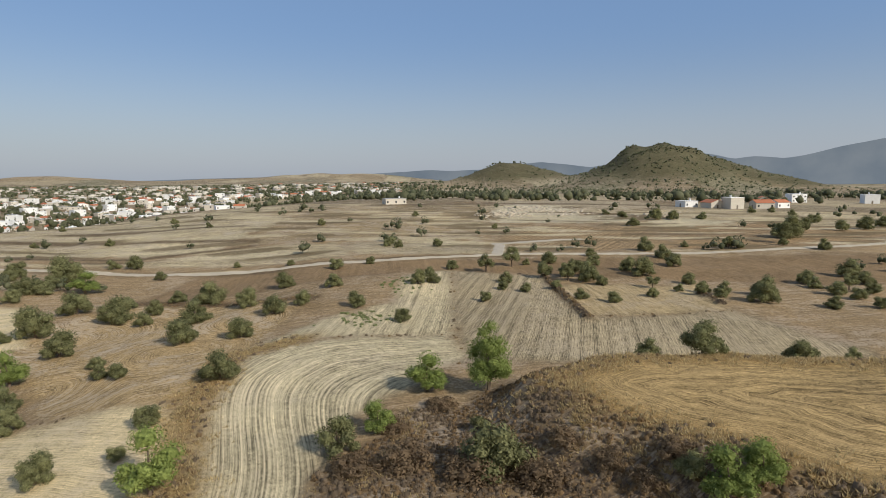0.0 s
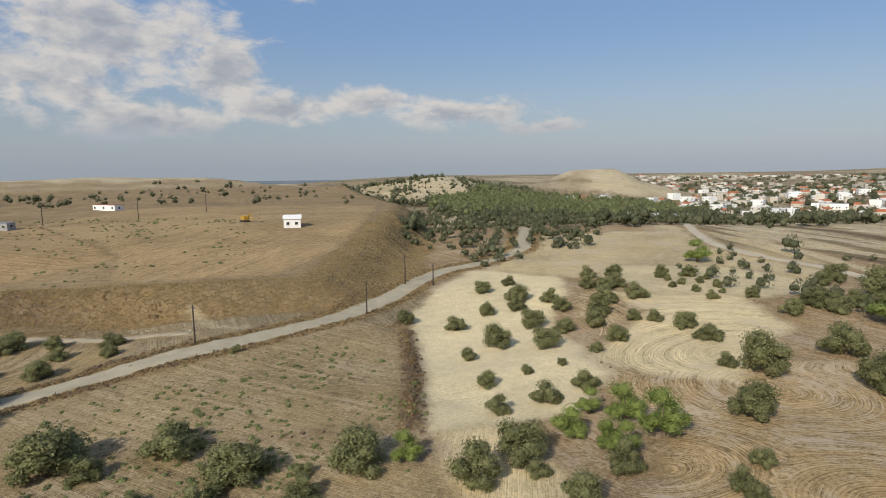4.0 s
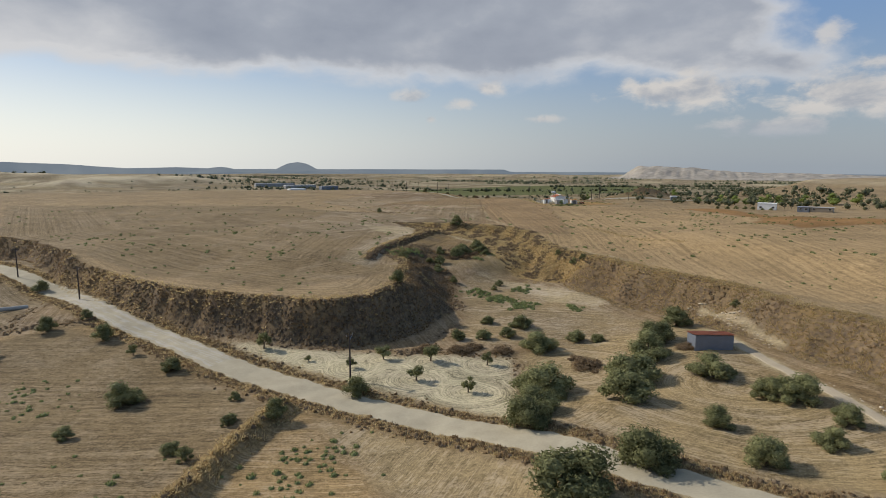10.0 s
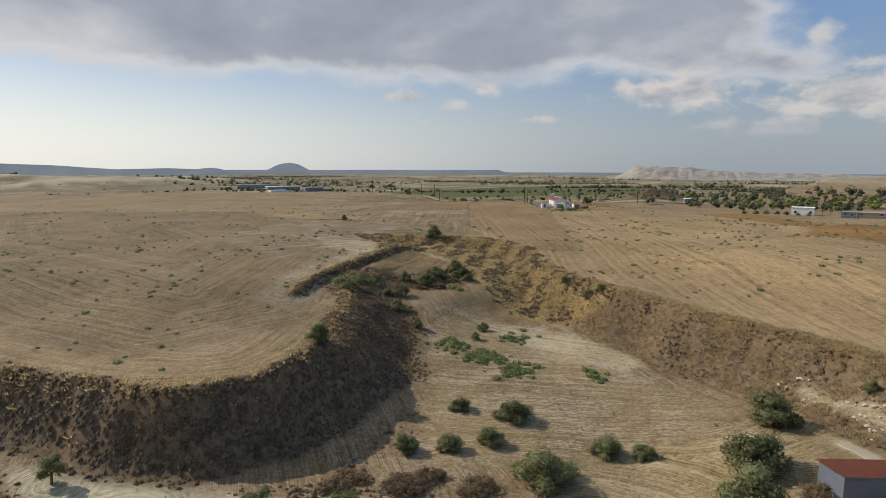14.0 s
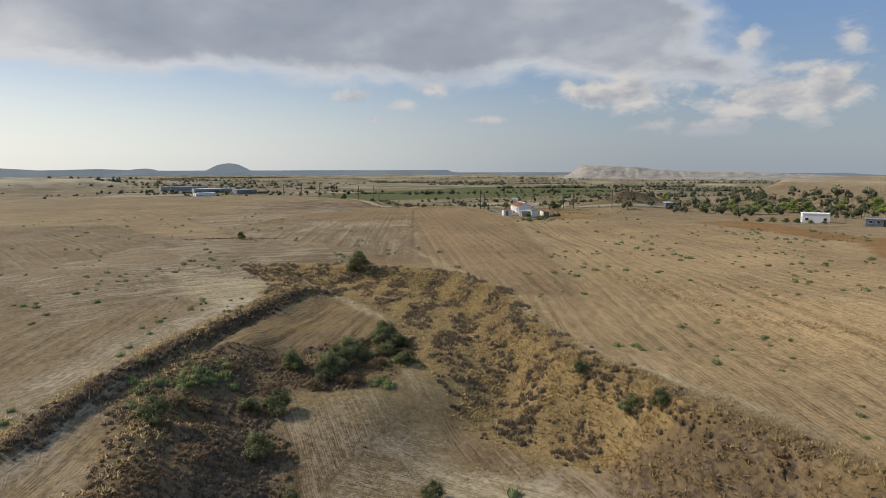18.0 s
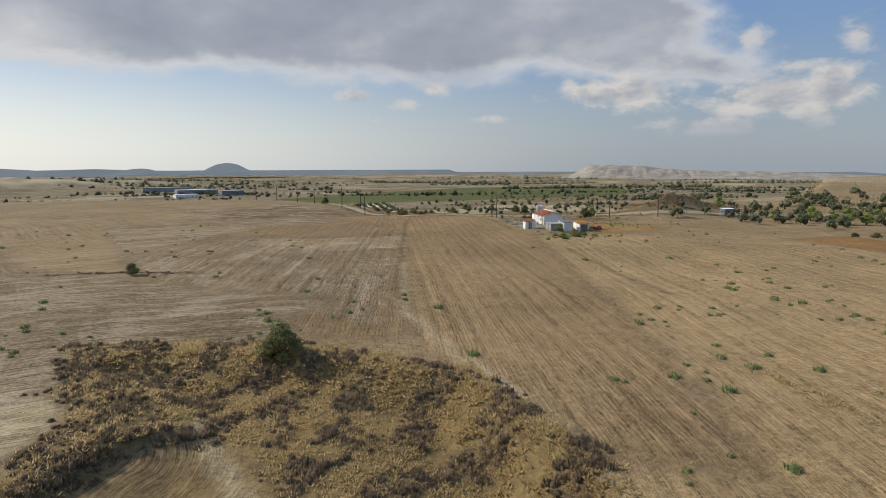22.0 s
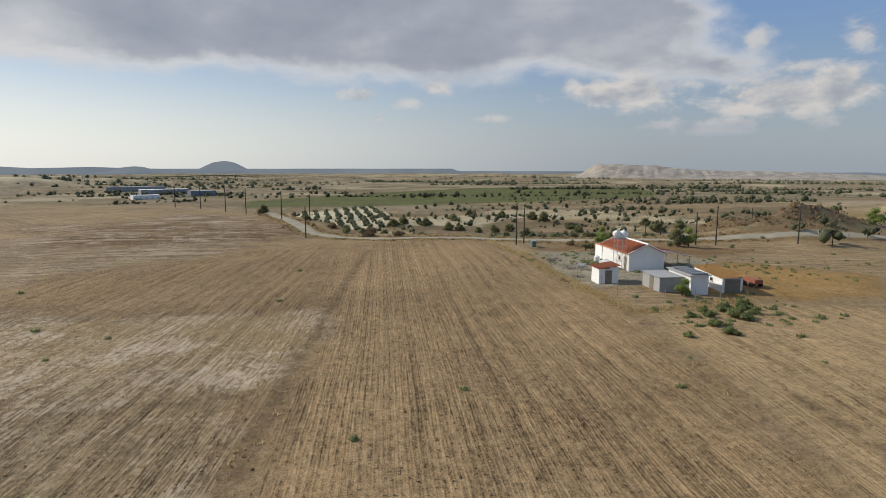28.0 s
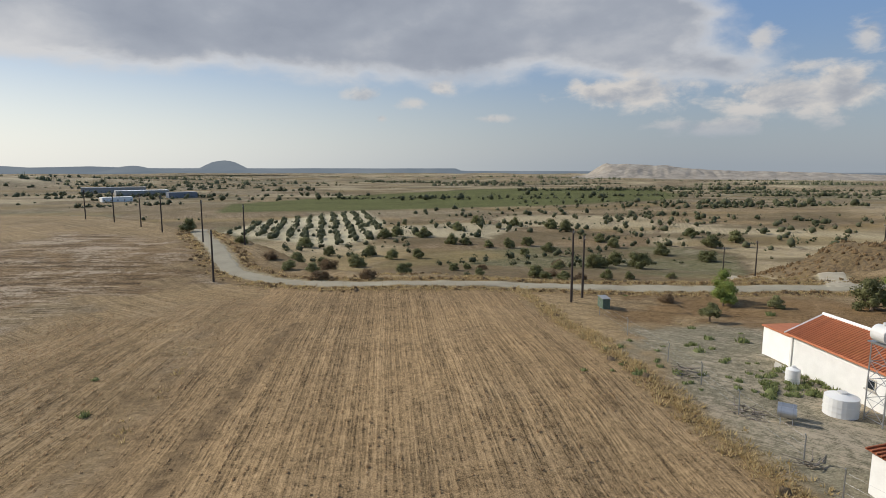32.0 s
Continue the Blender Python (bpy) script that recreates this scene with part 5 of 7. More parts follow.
CHALK_GROVE = [(-108.6, 53.0, 3.6), (-103.3, 61.0, 3.9), (-86.8, 59.0, 2.6), (-75.9, 58.4, 2.7), (-67.1, 57.2, 2.9), (-90.9, 64.7, 4.7), (-123.3, 71.5, 3.8), (-109.4, 68.3, 3.2), (-115.8, 76.5, 5.3),
               (-110.7, 74.9, 3.6), (-100.1, 73.9, 4.5), (-88.2, 71.6, 4.7), (-94.6, 77.5, 3.7), (-78.1, 64.8, 1.8), (-79.3, 70.3, 1.5), (-68.5, 63.7, 3.8), (-70.0, 69.5, 3.4), (-83.3, 77.5, 2.1),
               (-94.1, 82.7, 3.7), (-86.3, 82.5, 3.7), (-93.1, 89.2, 2.8), (-91.0, 92.0, 2.9), (-85.9, 93.9, 3.8), (-79.8, 93.5, 4.1), (-55.4, 55.8, 5.2), (-52.2, 50.5, 4.9), (-113.0, 94.3, 4.1),
               (-115.8, 92.0, 3.6), (-114.6, 97.1, 4.5), (-121.4, 112.4, 3.3), (-119.1, 117.5, 3.9), (-106.1, 82.0, 3.8), (-112.1, 81.8, 3.6)]
CHALK_GROVE_NORTH = [(-96.5, 114.8, 2.9), (-88.3, 120.0, 5.2), (-102.5, 136.0, 3.8), (-68.3, 87.9, 2.6), (-126.6, 97.4, 4.0), (-126.0, 103.1, 4.0), (-128.1, 78.7, 3.3), (-99.4, 86.1, 4.6), (-104.6, 89.9, 5.0), (-104.9, 96.8, 4.5), (-119.4, 110.4, 1.7), (-115.5, 109.9, 1.8), (-109.4, 107.1, 1.8),
               (-111.0, 110.2, 2.1), (-104.0, 108.7, 2.0), (-110.3, 113.9, 1.9), (-98.5, 108.3, 2.4), (-105.8, 114.8, 2.2), (-101.3, 112.3, 1.5), (-113.2, 117.7, 1.7), (-44.6, 72.4, 2.2), (-51.8, 56.2, 2.3)]
NORTH_SMALL = [(12.6, 115.4, 3.0), (30.8, 111.4, 2.5), (40.0, 109.5, 2.7), (45.8, 101.8, 2.4), (49.9, 102.5, 2.9), (9.4, 126.4, 3.7), (15.8, 133.0, 4.0), (25.3, 116.4, 3.8), (29.0, 125.0, 3.8), (30.3, 119.4, 4.1), (55.3, 144.4, 4.2), (56.9, 101.8, 4.6), (70.6, 111.9, 3.4), (70.1, 101.9, 3.4), (74.8, 105.5, 3.1), (80.8, 109.9, 3.5), (76.7, 102.2, 3.0), (73.9, 225.9, 5.1), (79.5, 160.8, 3.8), (100.8, 171.6, 5.8), (115.7, 192.6, 7.0)]
FRESH_TREES = [(-62.4, 66.0, 2.9), (-58.9, 68.4, 4.2), (-54.4, 64.2, 2.8), (-53.8, 69.5, 4.5), (-52.3, 64.5, 3.1), (-58.1, 61.7, 3.5), (-58.2, 45.4, 3.0), (-1.8, 57.8, 4.1), (-5.8, 49.4, 3.0),
               (-21.9, 40.9, 4.6), (20.3, 35.0, 2.9), (18.1, 34.8, 3.4), (-133.8, 130.2, 6.1)]
ROAD_TREES = [(-58.6, 40.7, 5.8), (-60.4, 29.7, 6.6), (-66.5, 22.9, 5.8), (-67.0, 11.4, 7.6), (-64.5, 15.7, 3.4), (-58.0, 8.6, 5.0), (-58.0, 21.2, 2.5), (-55.4, 27.1, 3.4), (-54.9, 35.6, 3.3),
              (-78.5, -3.2, 7.6), (-59.2, 35.8, 2.0), (-70.2, 22.5, 3.2)]
FARM_GROVE = [(-37.5, -45.4, 4.7), (-32.6, -36.7, 2.3), (-30.1, -19.7, 5.4), (-37.9, -13.6, 4.2), (-45.0, -27.2, 2.1), (-41.7, -54.3, 3.2), (-82.0, -18.4, 5.4), (-85.2, -22.2, 5.6), (-89.5, -29.5, 7.8), (-96.7, -21.4, 6.8),
              (-87.5, -5.2, 6.0), (-100.5, -10.8, 3.3), (-111.8, -15.3, 3.8), (-98.0, -2.3, 4.2), (-106.9, -3.4, 3.5), (-113.8, -13.0, 5.3), (-112.8, -6.1, 3.4), (-104.3, 5.1, 3.1), (-110.4, 3.9, 4.1),
              (-111.8, -24.0, 6.0), (-124.1, -45.8, 5.5), (-115.0, -39.5, 5.8), (-109.2, -33.9, 6.2), (-102.2, -28.0, 7.6), (-106.1, -49.2, 3.3), (-109.0, -47.0, 2.4), (-98.0, -46.6, 6.0),
              (-101.0, -60.0, 4.4), (-96.0, -55.0, 3.1), (-96.0, -64.5, 2.7), (-91.5, -55.4, 3.0), (-87.3, -56.4, 2.8), (-50.6, -34.0, 1.9)]
GULLY_BUSHES = [(-80.4, -73.5, 3.1), (-89.0, -102.0, 2.6), (-102.5, -114.6, 2.6), (-107.2, -113.6, 3.6), (-109.6, -115.4, 3.8), (-113.6, -115.4, 2.6), (-114.7, -112.0, 2.2), (-96.8, -106.3, 2.1), (-99.5, -105.7, 2.7), (-96.9, -99.1, 2.6), (-98.5, -92.2, 2.0), (-114.8, -119.0, 3.6),
                (-106.7, -112.6, 3.4), (-113.8, -117.8, 2.4), (-116.1, -117.1, 2.2), (-105.2, -110.9, 2.6), (-109.1, -117.6, 2.4), (-120.9, -154.0, 4.9), (-104.1, -204.1, 2.3), (-129.4, -98.0, 1.8), (-130.5, -87.4, 2.0), (-129.5, -90.4, 2.2), (-109.8, -91.1, 2.1), (-8.6, 45.6, 3.7), (4.1, 42.3, 5.2), (16.5, 37.1, 2.3), (3.2, 48.2, 2.0)]


HEDGE_NORTH = [(-25.0, 134.8, 3.7), (-17.6, 139.3, 2.5), (-15.7, 170.5, 4.0), (-12.9, 166.7, 2.9), (-1.5, 170.1, 3.3), (-38.6, 146.1, 2.0), (-53.1, 148.6, 2.0), (-92.0, 228.3, 2.7), (-47.6, 228.6, 3.6),
               (-12.5, 264.0, 3.1), (-2.9, 119.6, 2.4), (2.0, 129.6, 2.8), (21.2, 119.4, 3.5), (25.6, 120.6, 3.3), (35.3, 135.3, 3.5), (21.4, 108.4, 2.1), (37.7, 147.7, 2.9), (18.8, 152.6, 2.4),
               (19.6, 220.8, 2.6), (-67.1, 136.6, 3.0), (-81.2, 152.0, 4.5), (-87.1, 151.9, 3.6), (-104.4, 140.8, 5.0), (-85.4, 113.1, 4.0), (-84.6, 121.0, 4.8), (19.3, 134.7, 1.9), (40.7, 127.2, 3.7),
               (81.8, 266.0, 4.7), (93.0, 254.0, 5.9), (100.7, 254.8, 5.5), (68.4, 164.1, 2.2), (77.7, 279.2, 3.8), (-49.3, 62.9, 3.2)]
SLOPE_NORTH = [(-45.0, 56.9, 3.5), (-85.9, 126.5, 3.7), (112.6, 253.7, 4.4), (-138.0, 195.2, 2.7), (-162.4, 247.6, 2.9), (-117.7, 255.4, 3.5), (-114.6, 199.4, 3.1), (151.6, 285.6, 3.9), (162.4, 287.5, 3.4),
               (141.7, 205.8, 5.2), (153.4, 210.9, 6.2), (167.0, 220.9, 5.6), (150.7, 235.9, 5.5), (162.2, 270.7, 3.7)]
ROAD_BUSHES = [(-66.2, -36.5, 3.4), (-55.8, -31.3, 2.7), (-51.0, -40.9, 1.5), (-50.3, -32.7, 1.7), (-8.5, -111.3, 3.5), (-24.4, -82.1, 2.2), (-29.3, -71.9, 3.4), (-46.6, -24.7, 1.9), (-133.6, -42.7, 1.9),
               (-12.5, -70.6, 3.8), (-19.2, -78.0, 3.1), (-106.9, -87.3, 1.7), (-98, 25, 1.6)]

DRY_VALLEY = [(-100.4, -36.0, 5.5), (-85.0, -49.6, 5.0), (-91.4, -47.1, 4.3), (-80.5, -52.5, 3.8), (-87.8, -50.3, 3.8), (-116.0, -33.7, 3.4), (-100.7, -39.3, 3.5), (-79.0, -51.4, 3.1)]
DRY_BANK = [(-7.3, 42.9, 4.0), (-2.9, 43.2, 4.9), (1.9, 41.4, 5.1), (6.9, 40.6, 4.6), (9.4, 43.0, 3.1), (12.1, 40.1, 2.9), (14.2, 37.8, 2.7), (-4.3, 49.3, 3.0), (-0.3, 53.3, 3.2), (16.4, 38.7, 2.8)]


def plant_all(rows, kinds, seed, stretch=1.0):
    r = random.Random(seed)
    for x, y, wide in rows:
        plant(r.choice(kinds), x, y, wide * 1.1, r.uniform(0, 360), stretch * r.uniform(0.88, 1.1), 0.03 * wide)


plant_all(GROVE_NORTH, olives, 1)
plant_all(GROVE_EAST, olives, 2)
plant_all(NORTH_SMALL, olives + saplings, 16)
plant_all(CHALK_GROVE, olives, 3, 0.9)
plant_all(CHALK_GROVE_NORTH, olives, 15, 0.9)
plant_all(ROAD_TREES, olives, 4, 0.76)
plant_all(FARM_GROVE, olives, 5, 0.78)
plant_all(YOUNG, saplings, 6)
plant_all(DRY_VALLEY, dry_bushes, 21, 0.5)
plant_all(DRY_BANK, dry_bushes, 23, 0.8)
plant_all([(-107.5, -109.4, 3.4), (-111.5, -112.6, 3.2), (-104.2, -109.2, 2.8), (-115.6, -114.6, 2.6), (-112.0, -119.2, 2.4), (-92.5, -106.4, 2.6), (-90.2, -105.6, 2.2), (-99.6, -109.8, 2.4), (-95.8, -113.6, 2.0)], dry_bushes, 24, 0.7)
SOUTH = [(-207.6, -409.3, 4.3), (-209.0, -378.1, 5.2), (-219.6, -404.1, 4.8), (-224.1, -393.5, 4.3), (-232.4, -391.9, 4.3), (-214.2, -352.3, 4.5), (-200.6, -383.6, 3.8), (-203.4, -432.3, 6.0), (-227.9, -353.8, 2.7),
         (-232.6, -355.9, 2.3), (-239.1, -333.2, 3.5), (-253.1, -345.5, 3.2), (-267.2, -385.5, 3.5), (-279.7, -390.4, 5.3), (-267.8, -347.1, 5.0), (-307.9, -391.4, 5.0), (-312.5, -405.3, 4.9), (-312.0, -472.1, 5.6),
         (-322.1, -454.9, 6.8), (-321.8, -441.9, 6.5), (-253.3, -445.3, 6.1), (-257.0, -449.3, 5.4), (-238.0, -447.9, 6.2), (-244.6, -451.2, 6.0), (-277.8, -462.8, 5.2), (-298.3, -486.3, 5.9), (-265.4, -407.8, 3.9),
         (-271.9, -404.4, 4.5), (-280.7, -406.5, 5.0), (-256.8, -421.6, 5.1), (-260.7, -417.8, 4.7), (-276.1, -351.6, 5.2), (-278.3, -343.8, 6.4), (-310.9, -369.9, 5.4), (-315.0, -354.9, 6.0), (-341.4, -377.9, 7.0),
         (-359.1, -405.0, 5.5), (-361.4, -384.7, 6.2), (-264.3, -345.2, 4.6)]
SOUTH_BUSHES = [(-181.1, -308.0, 2.2), (-184.5, -322.4, 3.2), (-188, -312, 2.6), (-184, -304, 2.0), (-191, -306, 2.4), (-196, -300, 2.2), (-203, -297, 1.8), (-239.3, -329.0, 2.8), (-243.3, -327.8, 3.0), (-207.0, -292.6, 2.0),
                (-176.0, -331.8, 2.3), (-166.8, -352.4, 3.2), (-240.7, -335.2, 3.3), (-257.6, -323.1, 2.3), (-267.0, -320.5, 2.3), (-252.2, -324.6, 3.0), (-228.9, -341.0, 2.6)]
SOUTH_DEAD = [(-184, -299, 3.0), (-190, -296.5, 2.8), (-187, -307, 3.4), (-194, -302, 3.0), (-179.5, -316, 2.8), (-200, -296, 2.4), (-246.5, -326.0, 3.2), (-243.9, -333, 2.8), (-236.4, -354.6, 3.0), (-257.2, -350.3, 4.1), (-269.7, -352.3, 4.6)]
plant_all(SOUTH, olives, 31, 0.92)
plant_all(SOUTH_BUSHES, bushes, 32)
plant_all(SOUTH_DEAD, dry_bushes, 33)
plant_all(HEDGE_NORTH, olives + bushes, 9)
plant_all(SLOPE_NORTH, olives, 10)
plant_all(ROAD_BUSHES, bushes, 11)
plant(poplars[1], -76.4, 122.1, 6.5, 10, 0.7)
plant_all(GULLY_BUSHES, bushes, 7)
plant_all(FRESH_TREES, poplars[1:], 8, 0.9)
plant_all([(-321.8, -218, 4.6), (-323.6, -214.5, 5.6), (-327, -210.4, 5.4), (-305, -229.4, 5.0), (-309, -224.6, 4.2), (-300.4, -214.6, 5.2), (-305.0, -211.6, 4.0), (-336, -203, 5.4), (-348.3, -196.2, 6.4), (-355, -188, 6.0), (-341, -190, 4.4), (-296, -236, 3.4), (-300, -262, 4.0)], poplars[1:], 26, 0.8)
plant_all([(-268, -192, 2.0), (-270.5, -188.4, 2.4), (-273, -185.6, 2.6), (-275.4, -182.6, 2.2), (-277.8, -180.4, 2.4), (-280, -177, 1.9), (-282, -174, 1.6)], bushes, 27, 0.8)
plant(poplars[0], 4.5, 56.4, 4.7, 40, 0.98)

# ---- scrub, grass and weeds ----
def strew(seed, count, box_of, keep):
    """Random places in a box, kept where keep(x, y) says so."""
    r = np.random.RandomState(seed)
    x, y = r.uniform(box_of[0], box_of[1], count), r.uniform(box_of[2], box_of[3], count)
    k = r.rand(count) < keep(x, y)
    x, y = x[k], y[k]
    return x, y, r


def as_rows(x, y, r, low, high, sink=0.0):
    sink = sink + 0.003 * np.maximum(np.hypot(x + 100, y + 50) - 350, 0)
    return np.stack([x, y, height(x, y) - sink, r.uniform(low, high, len(x)) * r.uniform(0.7, 1.2, len(x)), r.uniform(0, 6.28, len(x))], 1)


tuft_random = random.Random(5)
cushions = [cushion(tuft_random, 9, 0.46, 0.42) for _ in range(6)]
grasses = [tuft(tuft_random, 11, 0.46, 0.40, 0.65, 2.1) for _ in range(6)]
straws = [([(p[0] * 0.25, p[1] * 1.3, p[2]) for p in v], q) for v, q in (tuft(tuft_random, 5, 0.9, 0.6, 0.8) for _ in range(5))]
STUBBLE = [(-133, -128), (-124, -160), (-104, -215), (-120, -262), (-170, -296), (-178, -300), (-206, -284), (-196, -246), (-190, -220), (-160, -150), (-145, -120)]
herbs = [cushion(tuft_random, 34, 0.46, 0.34) for _ in range(4)]
thorns = [cushion(tuft_random, 30, 0.48, 0.50) for _ in range(4)]
NEAR = (-250, 66, -300, 125)


def scrub_at(x, y):
    return field_tones(x, y)[1][:, 0]


def sow():
    x, y, r = strew(41, 1100000, NEAR, lambda x, y: np.clip((scrub_at(x, y) - 0.30) * 1.6, 0, 1))
    golden = waves(x, y, 13, 31) + 0.5 * waves(x, y, 4, 32) + 0.6 * smooth(-100, -135, y) + 1.7 * smooth(-100, -122, x) + 0.5 * smooth(10, 25, y) + 0.6 * smooth(-40, -10, y) * smooth(-95, -110, x) - 0.75 > r.uniform(-0.2, 0.9, len(x))
    grey = ~golden & (waves(x, y, 9, 33) - 0.5 * smooth(-100, -128, x) > r.uniform(-0.5, 0.9, len(x)))
    russet = ~golden & ~grey
    scatter("scrub", cushions, as_rows(x[grey], y[grey], r, 0.22, 0.85, 0.03), BRUSH, "grey-brown dry thorn scrub on the slopes", "scrub")
    scatter("russet_scrub", cushions[:3] + cushions[:3], as_rows(x[russet], y[russet], r, 0.2, 0.7, 0.03), RUSSET, "russet dry brush on the slopes", "scrub")
    scatter("dry_grass", grasses, as_rows(x[golden], y[golden], r, 0.35, 0.8, 0.03), STRAW, "tufts of straw-coloured dry grass", "grass")

    HEAD = [(-107, -142), (-104, -150), (-101, -166), (-122, -159), (-136, -143), (-137, -126), (-133, -108), (-132, -84), (-124, -90), (-117.5, -102), (-117, -112), (-120, -124), (-117, -142)]
    lush = [tuft(tuft_random, 11, 0.50, 0.34, 0.85, 2.2) for _ in range(5)]
    x, y, r = strew(52, 52000, (-140, -98, -168, -82), lambda x, y: smooth(-1.5, 1.0, inside(HEAD, x, y)) * np.clip(0.7 + 0.9 * waves(x, y, 7, 53) - 0.8 * smooth(0.1, 0.5, waves(x, y, 9, 97)), 0.08, 1) * 0.8)
    scatter("golden_grass", lush, as_rows(x, y, r, 0.4, 0.8, 0.03), STRAW, "dense golden dry grass over the gully's head", "grass")
    x, y, r = strew(54, 30000, (-140, -98, -168, -82), lambda x, y: smooth(-1.5, 1.0, inside(HEAD, x, y)) * smooth(-0.25, 0.5, waves(x, y, 9, 97) + 0.5 * waves(x, y, 3, 55) + 0.5 * smooth(-116, -106, x)) * 0.42)
    scatter("thorn_cushions", thorns, as_rows(x, y, r, 0.35, 0.85, 0.03), BRUSH, "grey-brown thorn cushions among golden grass", "scrub")

    def verge(x, y):
        d = np.full(len(x), 99.0)
        for line, wide in STRAW_LINES:
            d = np.minimum(d, reach_to(line, x, y) * 1.7 / wide)
        for line in (ROAD, END_ROAD):
            e = reach_to(line, x, y)
            d = np.minimum(d, np.abs(e - 3.9) * 1.4 + 9 * (e < 2.7))
        return np.exp(-(d / 1.1) ** 2) * 0.8 * (waves(x, y, 11, 35) > -0.6)

    x, y, r = strew(42, 260000, NEAR, verge)
    scatter("verge_grass", grasses, as_rows(x, y, r, 0.28, 0.7, 0.03), STRAW, "dry yellow grass along roads and field edges", "grass")
    x, y, r = strew(43, 60000, NEAR, lambda x, y: verge(x, y) * 0.6)

    def beside(line, rate, off_low, spread):
        p = np.array(line, float)
        seg = np.hypot(*np.diff(p, axis=0).T)
        count = int(seg.sum() * rate)
        k = r.choice(len(seg), count, p=seg / seg.sum())
        t = r.rand(count)[:, None]
        way = (p[k + 1] - p[k]) / seg[k][:, None]
        off = (off_low + np.abs(r.normal(0, spread, count))) * r.choice((-1, 1), count)
        return p[k] + (p[k + 1] - p[k]) * t + np.stack([-way[:, 1], way[:, 0]], 1) * off[:, None]

    more = []
    for line, rate in ((ROAD, 36), (END_ROAD, 14)):
        q = beside(line, rate, 2.75 if line is ROAD else 2.1, 1.1)
        more.append(q[(reach_to(line, q[:, 0], q[:, 1]) > (2.6 if line is ROAD else 1.9)) & (q[:, 0] > -260) & (q[:, 1] > -380)])
    q = np.concatenate(more)
    half = len(q) * 2 // 3
    r.shuffle(q)
    scatter("roadside_grass", grasses, as_rows(q[:half, 0], q[:half, 1], r, 0.3, 0.8, 0.03), STRAW, "dry straw-coloured grass banks beside the road", "grass")
    scatter("roadside_scrub", cushions, as_rows(q[half:, 0], q[half:, 1], r, 0.3, 0.85, 0.03), RUSSET, "brown dry brush beside the road", "scrub")
    fringe = [beside(line, 20, 0.0, 0.7 * wide) for line, wide in STRAW_LINES[:4]] + [beside(STRAW_LINES[4][0], 12, 0.0, 0.6), beside(EDGE[3:31], 9, 0.0, 0.9), beside([(p[0] + 0.9, p[1] - 0.8) for p in TERRACE_FOOT], 6, 0.0, 0.4), beside([(-158, -132), (-157.2, -120.6), (-156.6, -110), (-156.2, -98), (-157, -84)], 5, 0.0, 0.5)]
    e = np.concatenate(fringe)
    scatter("fringe_grass", grasses, as_rows(e[:, 0], e[:, 1], r, 0.35, 0.9, 0.03), STRAW, "thick golden dry grass along the rims and field banks", "grass")
    # dense scrub along the terrace cut, partly put there for its shade
    d = beside([(p[0] - 0.7, p[1] + 0.6) for p in TERRACE_FOOT], 8, 0.0, 0.5)
    d = d[waves(d[:, 0], d[:, 1], 6, 98) > -0.75]
    scatter("bank_scrub", thorns, as_rows(d[:, 0], d[:, 1], r, 0.3, 0.85, 0.05), BRUSH, "continuous band of dark thorn scrub on the terrace bank, partly standing in for its shade", "scrub")
    scatter("verge_scrub", cushions, as_rows(x, y, r, 0.35, 0.9, 0.03), BRUSH, "brown dry brush along roads and field edges", "scrub")

    # cut straw standing in rows on the two stubble fields
    ca, sa = math.cos(radians(-17)), math.sin(radians(-17))
    x, y, r = strew(47, 150000, (-212, -104, -302, -118), lambda x, y: 0.9 * (inside(STUBBLE, x, y) > 0) * smooth(0.45, 0.2, scrub_at(x, y)) * np.clip(0.7 + 0.4 * waves(x, y, 9, 36), 0.25, 1))
    across, down = x * ca + y * sa, y * ca - x * sa
    across = np.round(across / 0.42) * 0.42 + r.normal(0, 0.035, len(x))
    x, y = across * ca - down * sa, across * sa + down * ca
    cut = as_rows(x, y, r, 0.20, 0.36, 0.02)
    cut[:, 4] = radians(-17)
    scatter("stubble", straws, cut, STUBBLE_STRAW, "cut straw stubble standing in rows on the tilled field", "stubble")
    x, y, r = strew(48, 2600, (-330, -255, -320, -255), lambda x, y: smooth(0.15, 0.35, np.exp(-((x + 287) ** 2 + (y + 286) ** 2) / 500.0)))
    scatter("hill_scrub", cushions, as_rows(x, y, r, 0.5, 1.3, 0.05), RUSSET, "brown dry scrub on the low hill", "scrub")

    def weedy(x, y):
        up = smooth(2, 6, inside(EDGE, x, y))
        open_field = up * (waves(x, y, 26, 44) > -0.1) * smooth(0.5, 0.2, scrub_at(x, y))
        strip = inside([(-133, -128), (-134, -153), (-155, -217), (-178, -300), (-206, -284), (-190, -220), (-160, -150)], x, y) > 0
        return np.where(strip, 0.05, 1.0) * open_field * (1 - 0.75 * smooth(-160, -185, y))

    x, y, r = strew(45, 5200, (-260, 40, -290, 20), weedy)
    scatter("field_weeds", herbs, as_rows(x, y, r, 0.4, 1.25, 0.02), WEED, "small green weeds dotted over the tilled field", "weed")
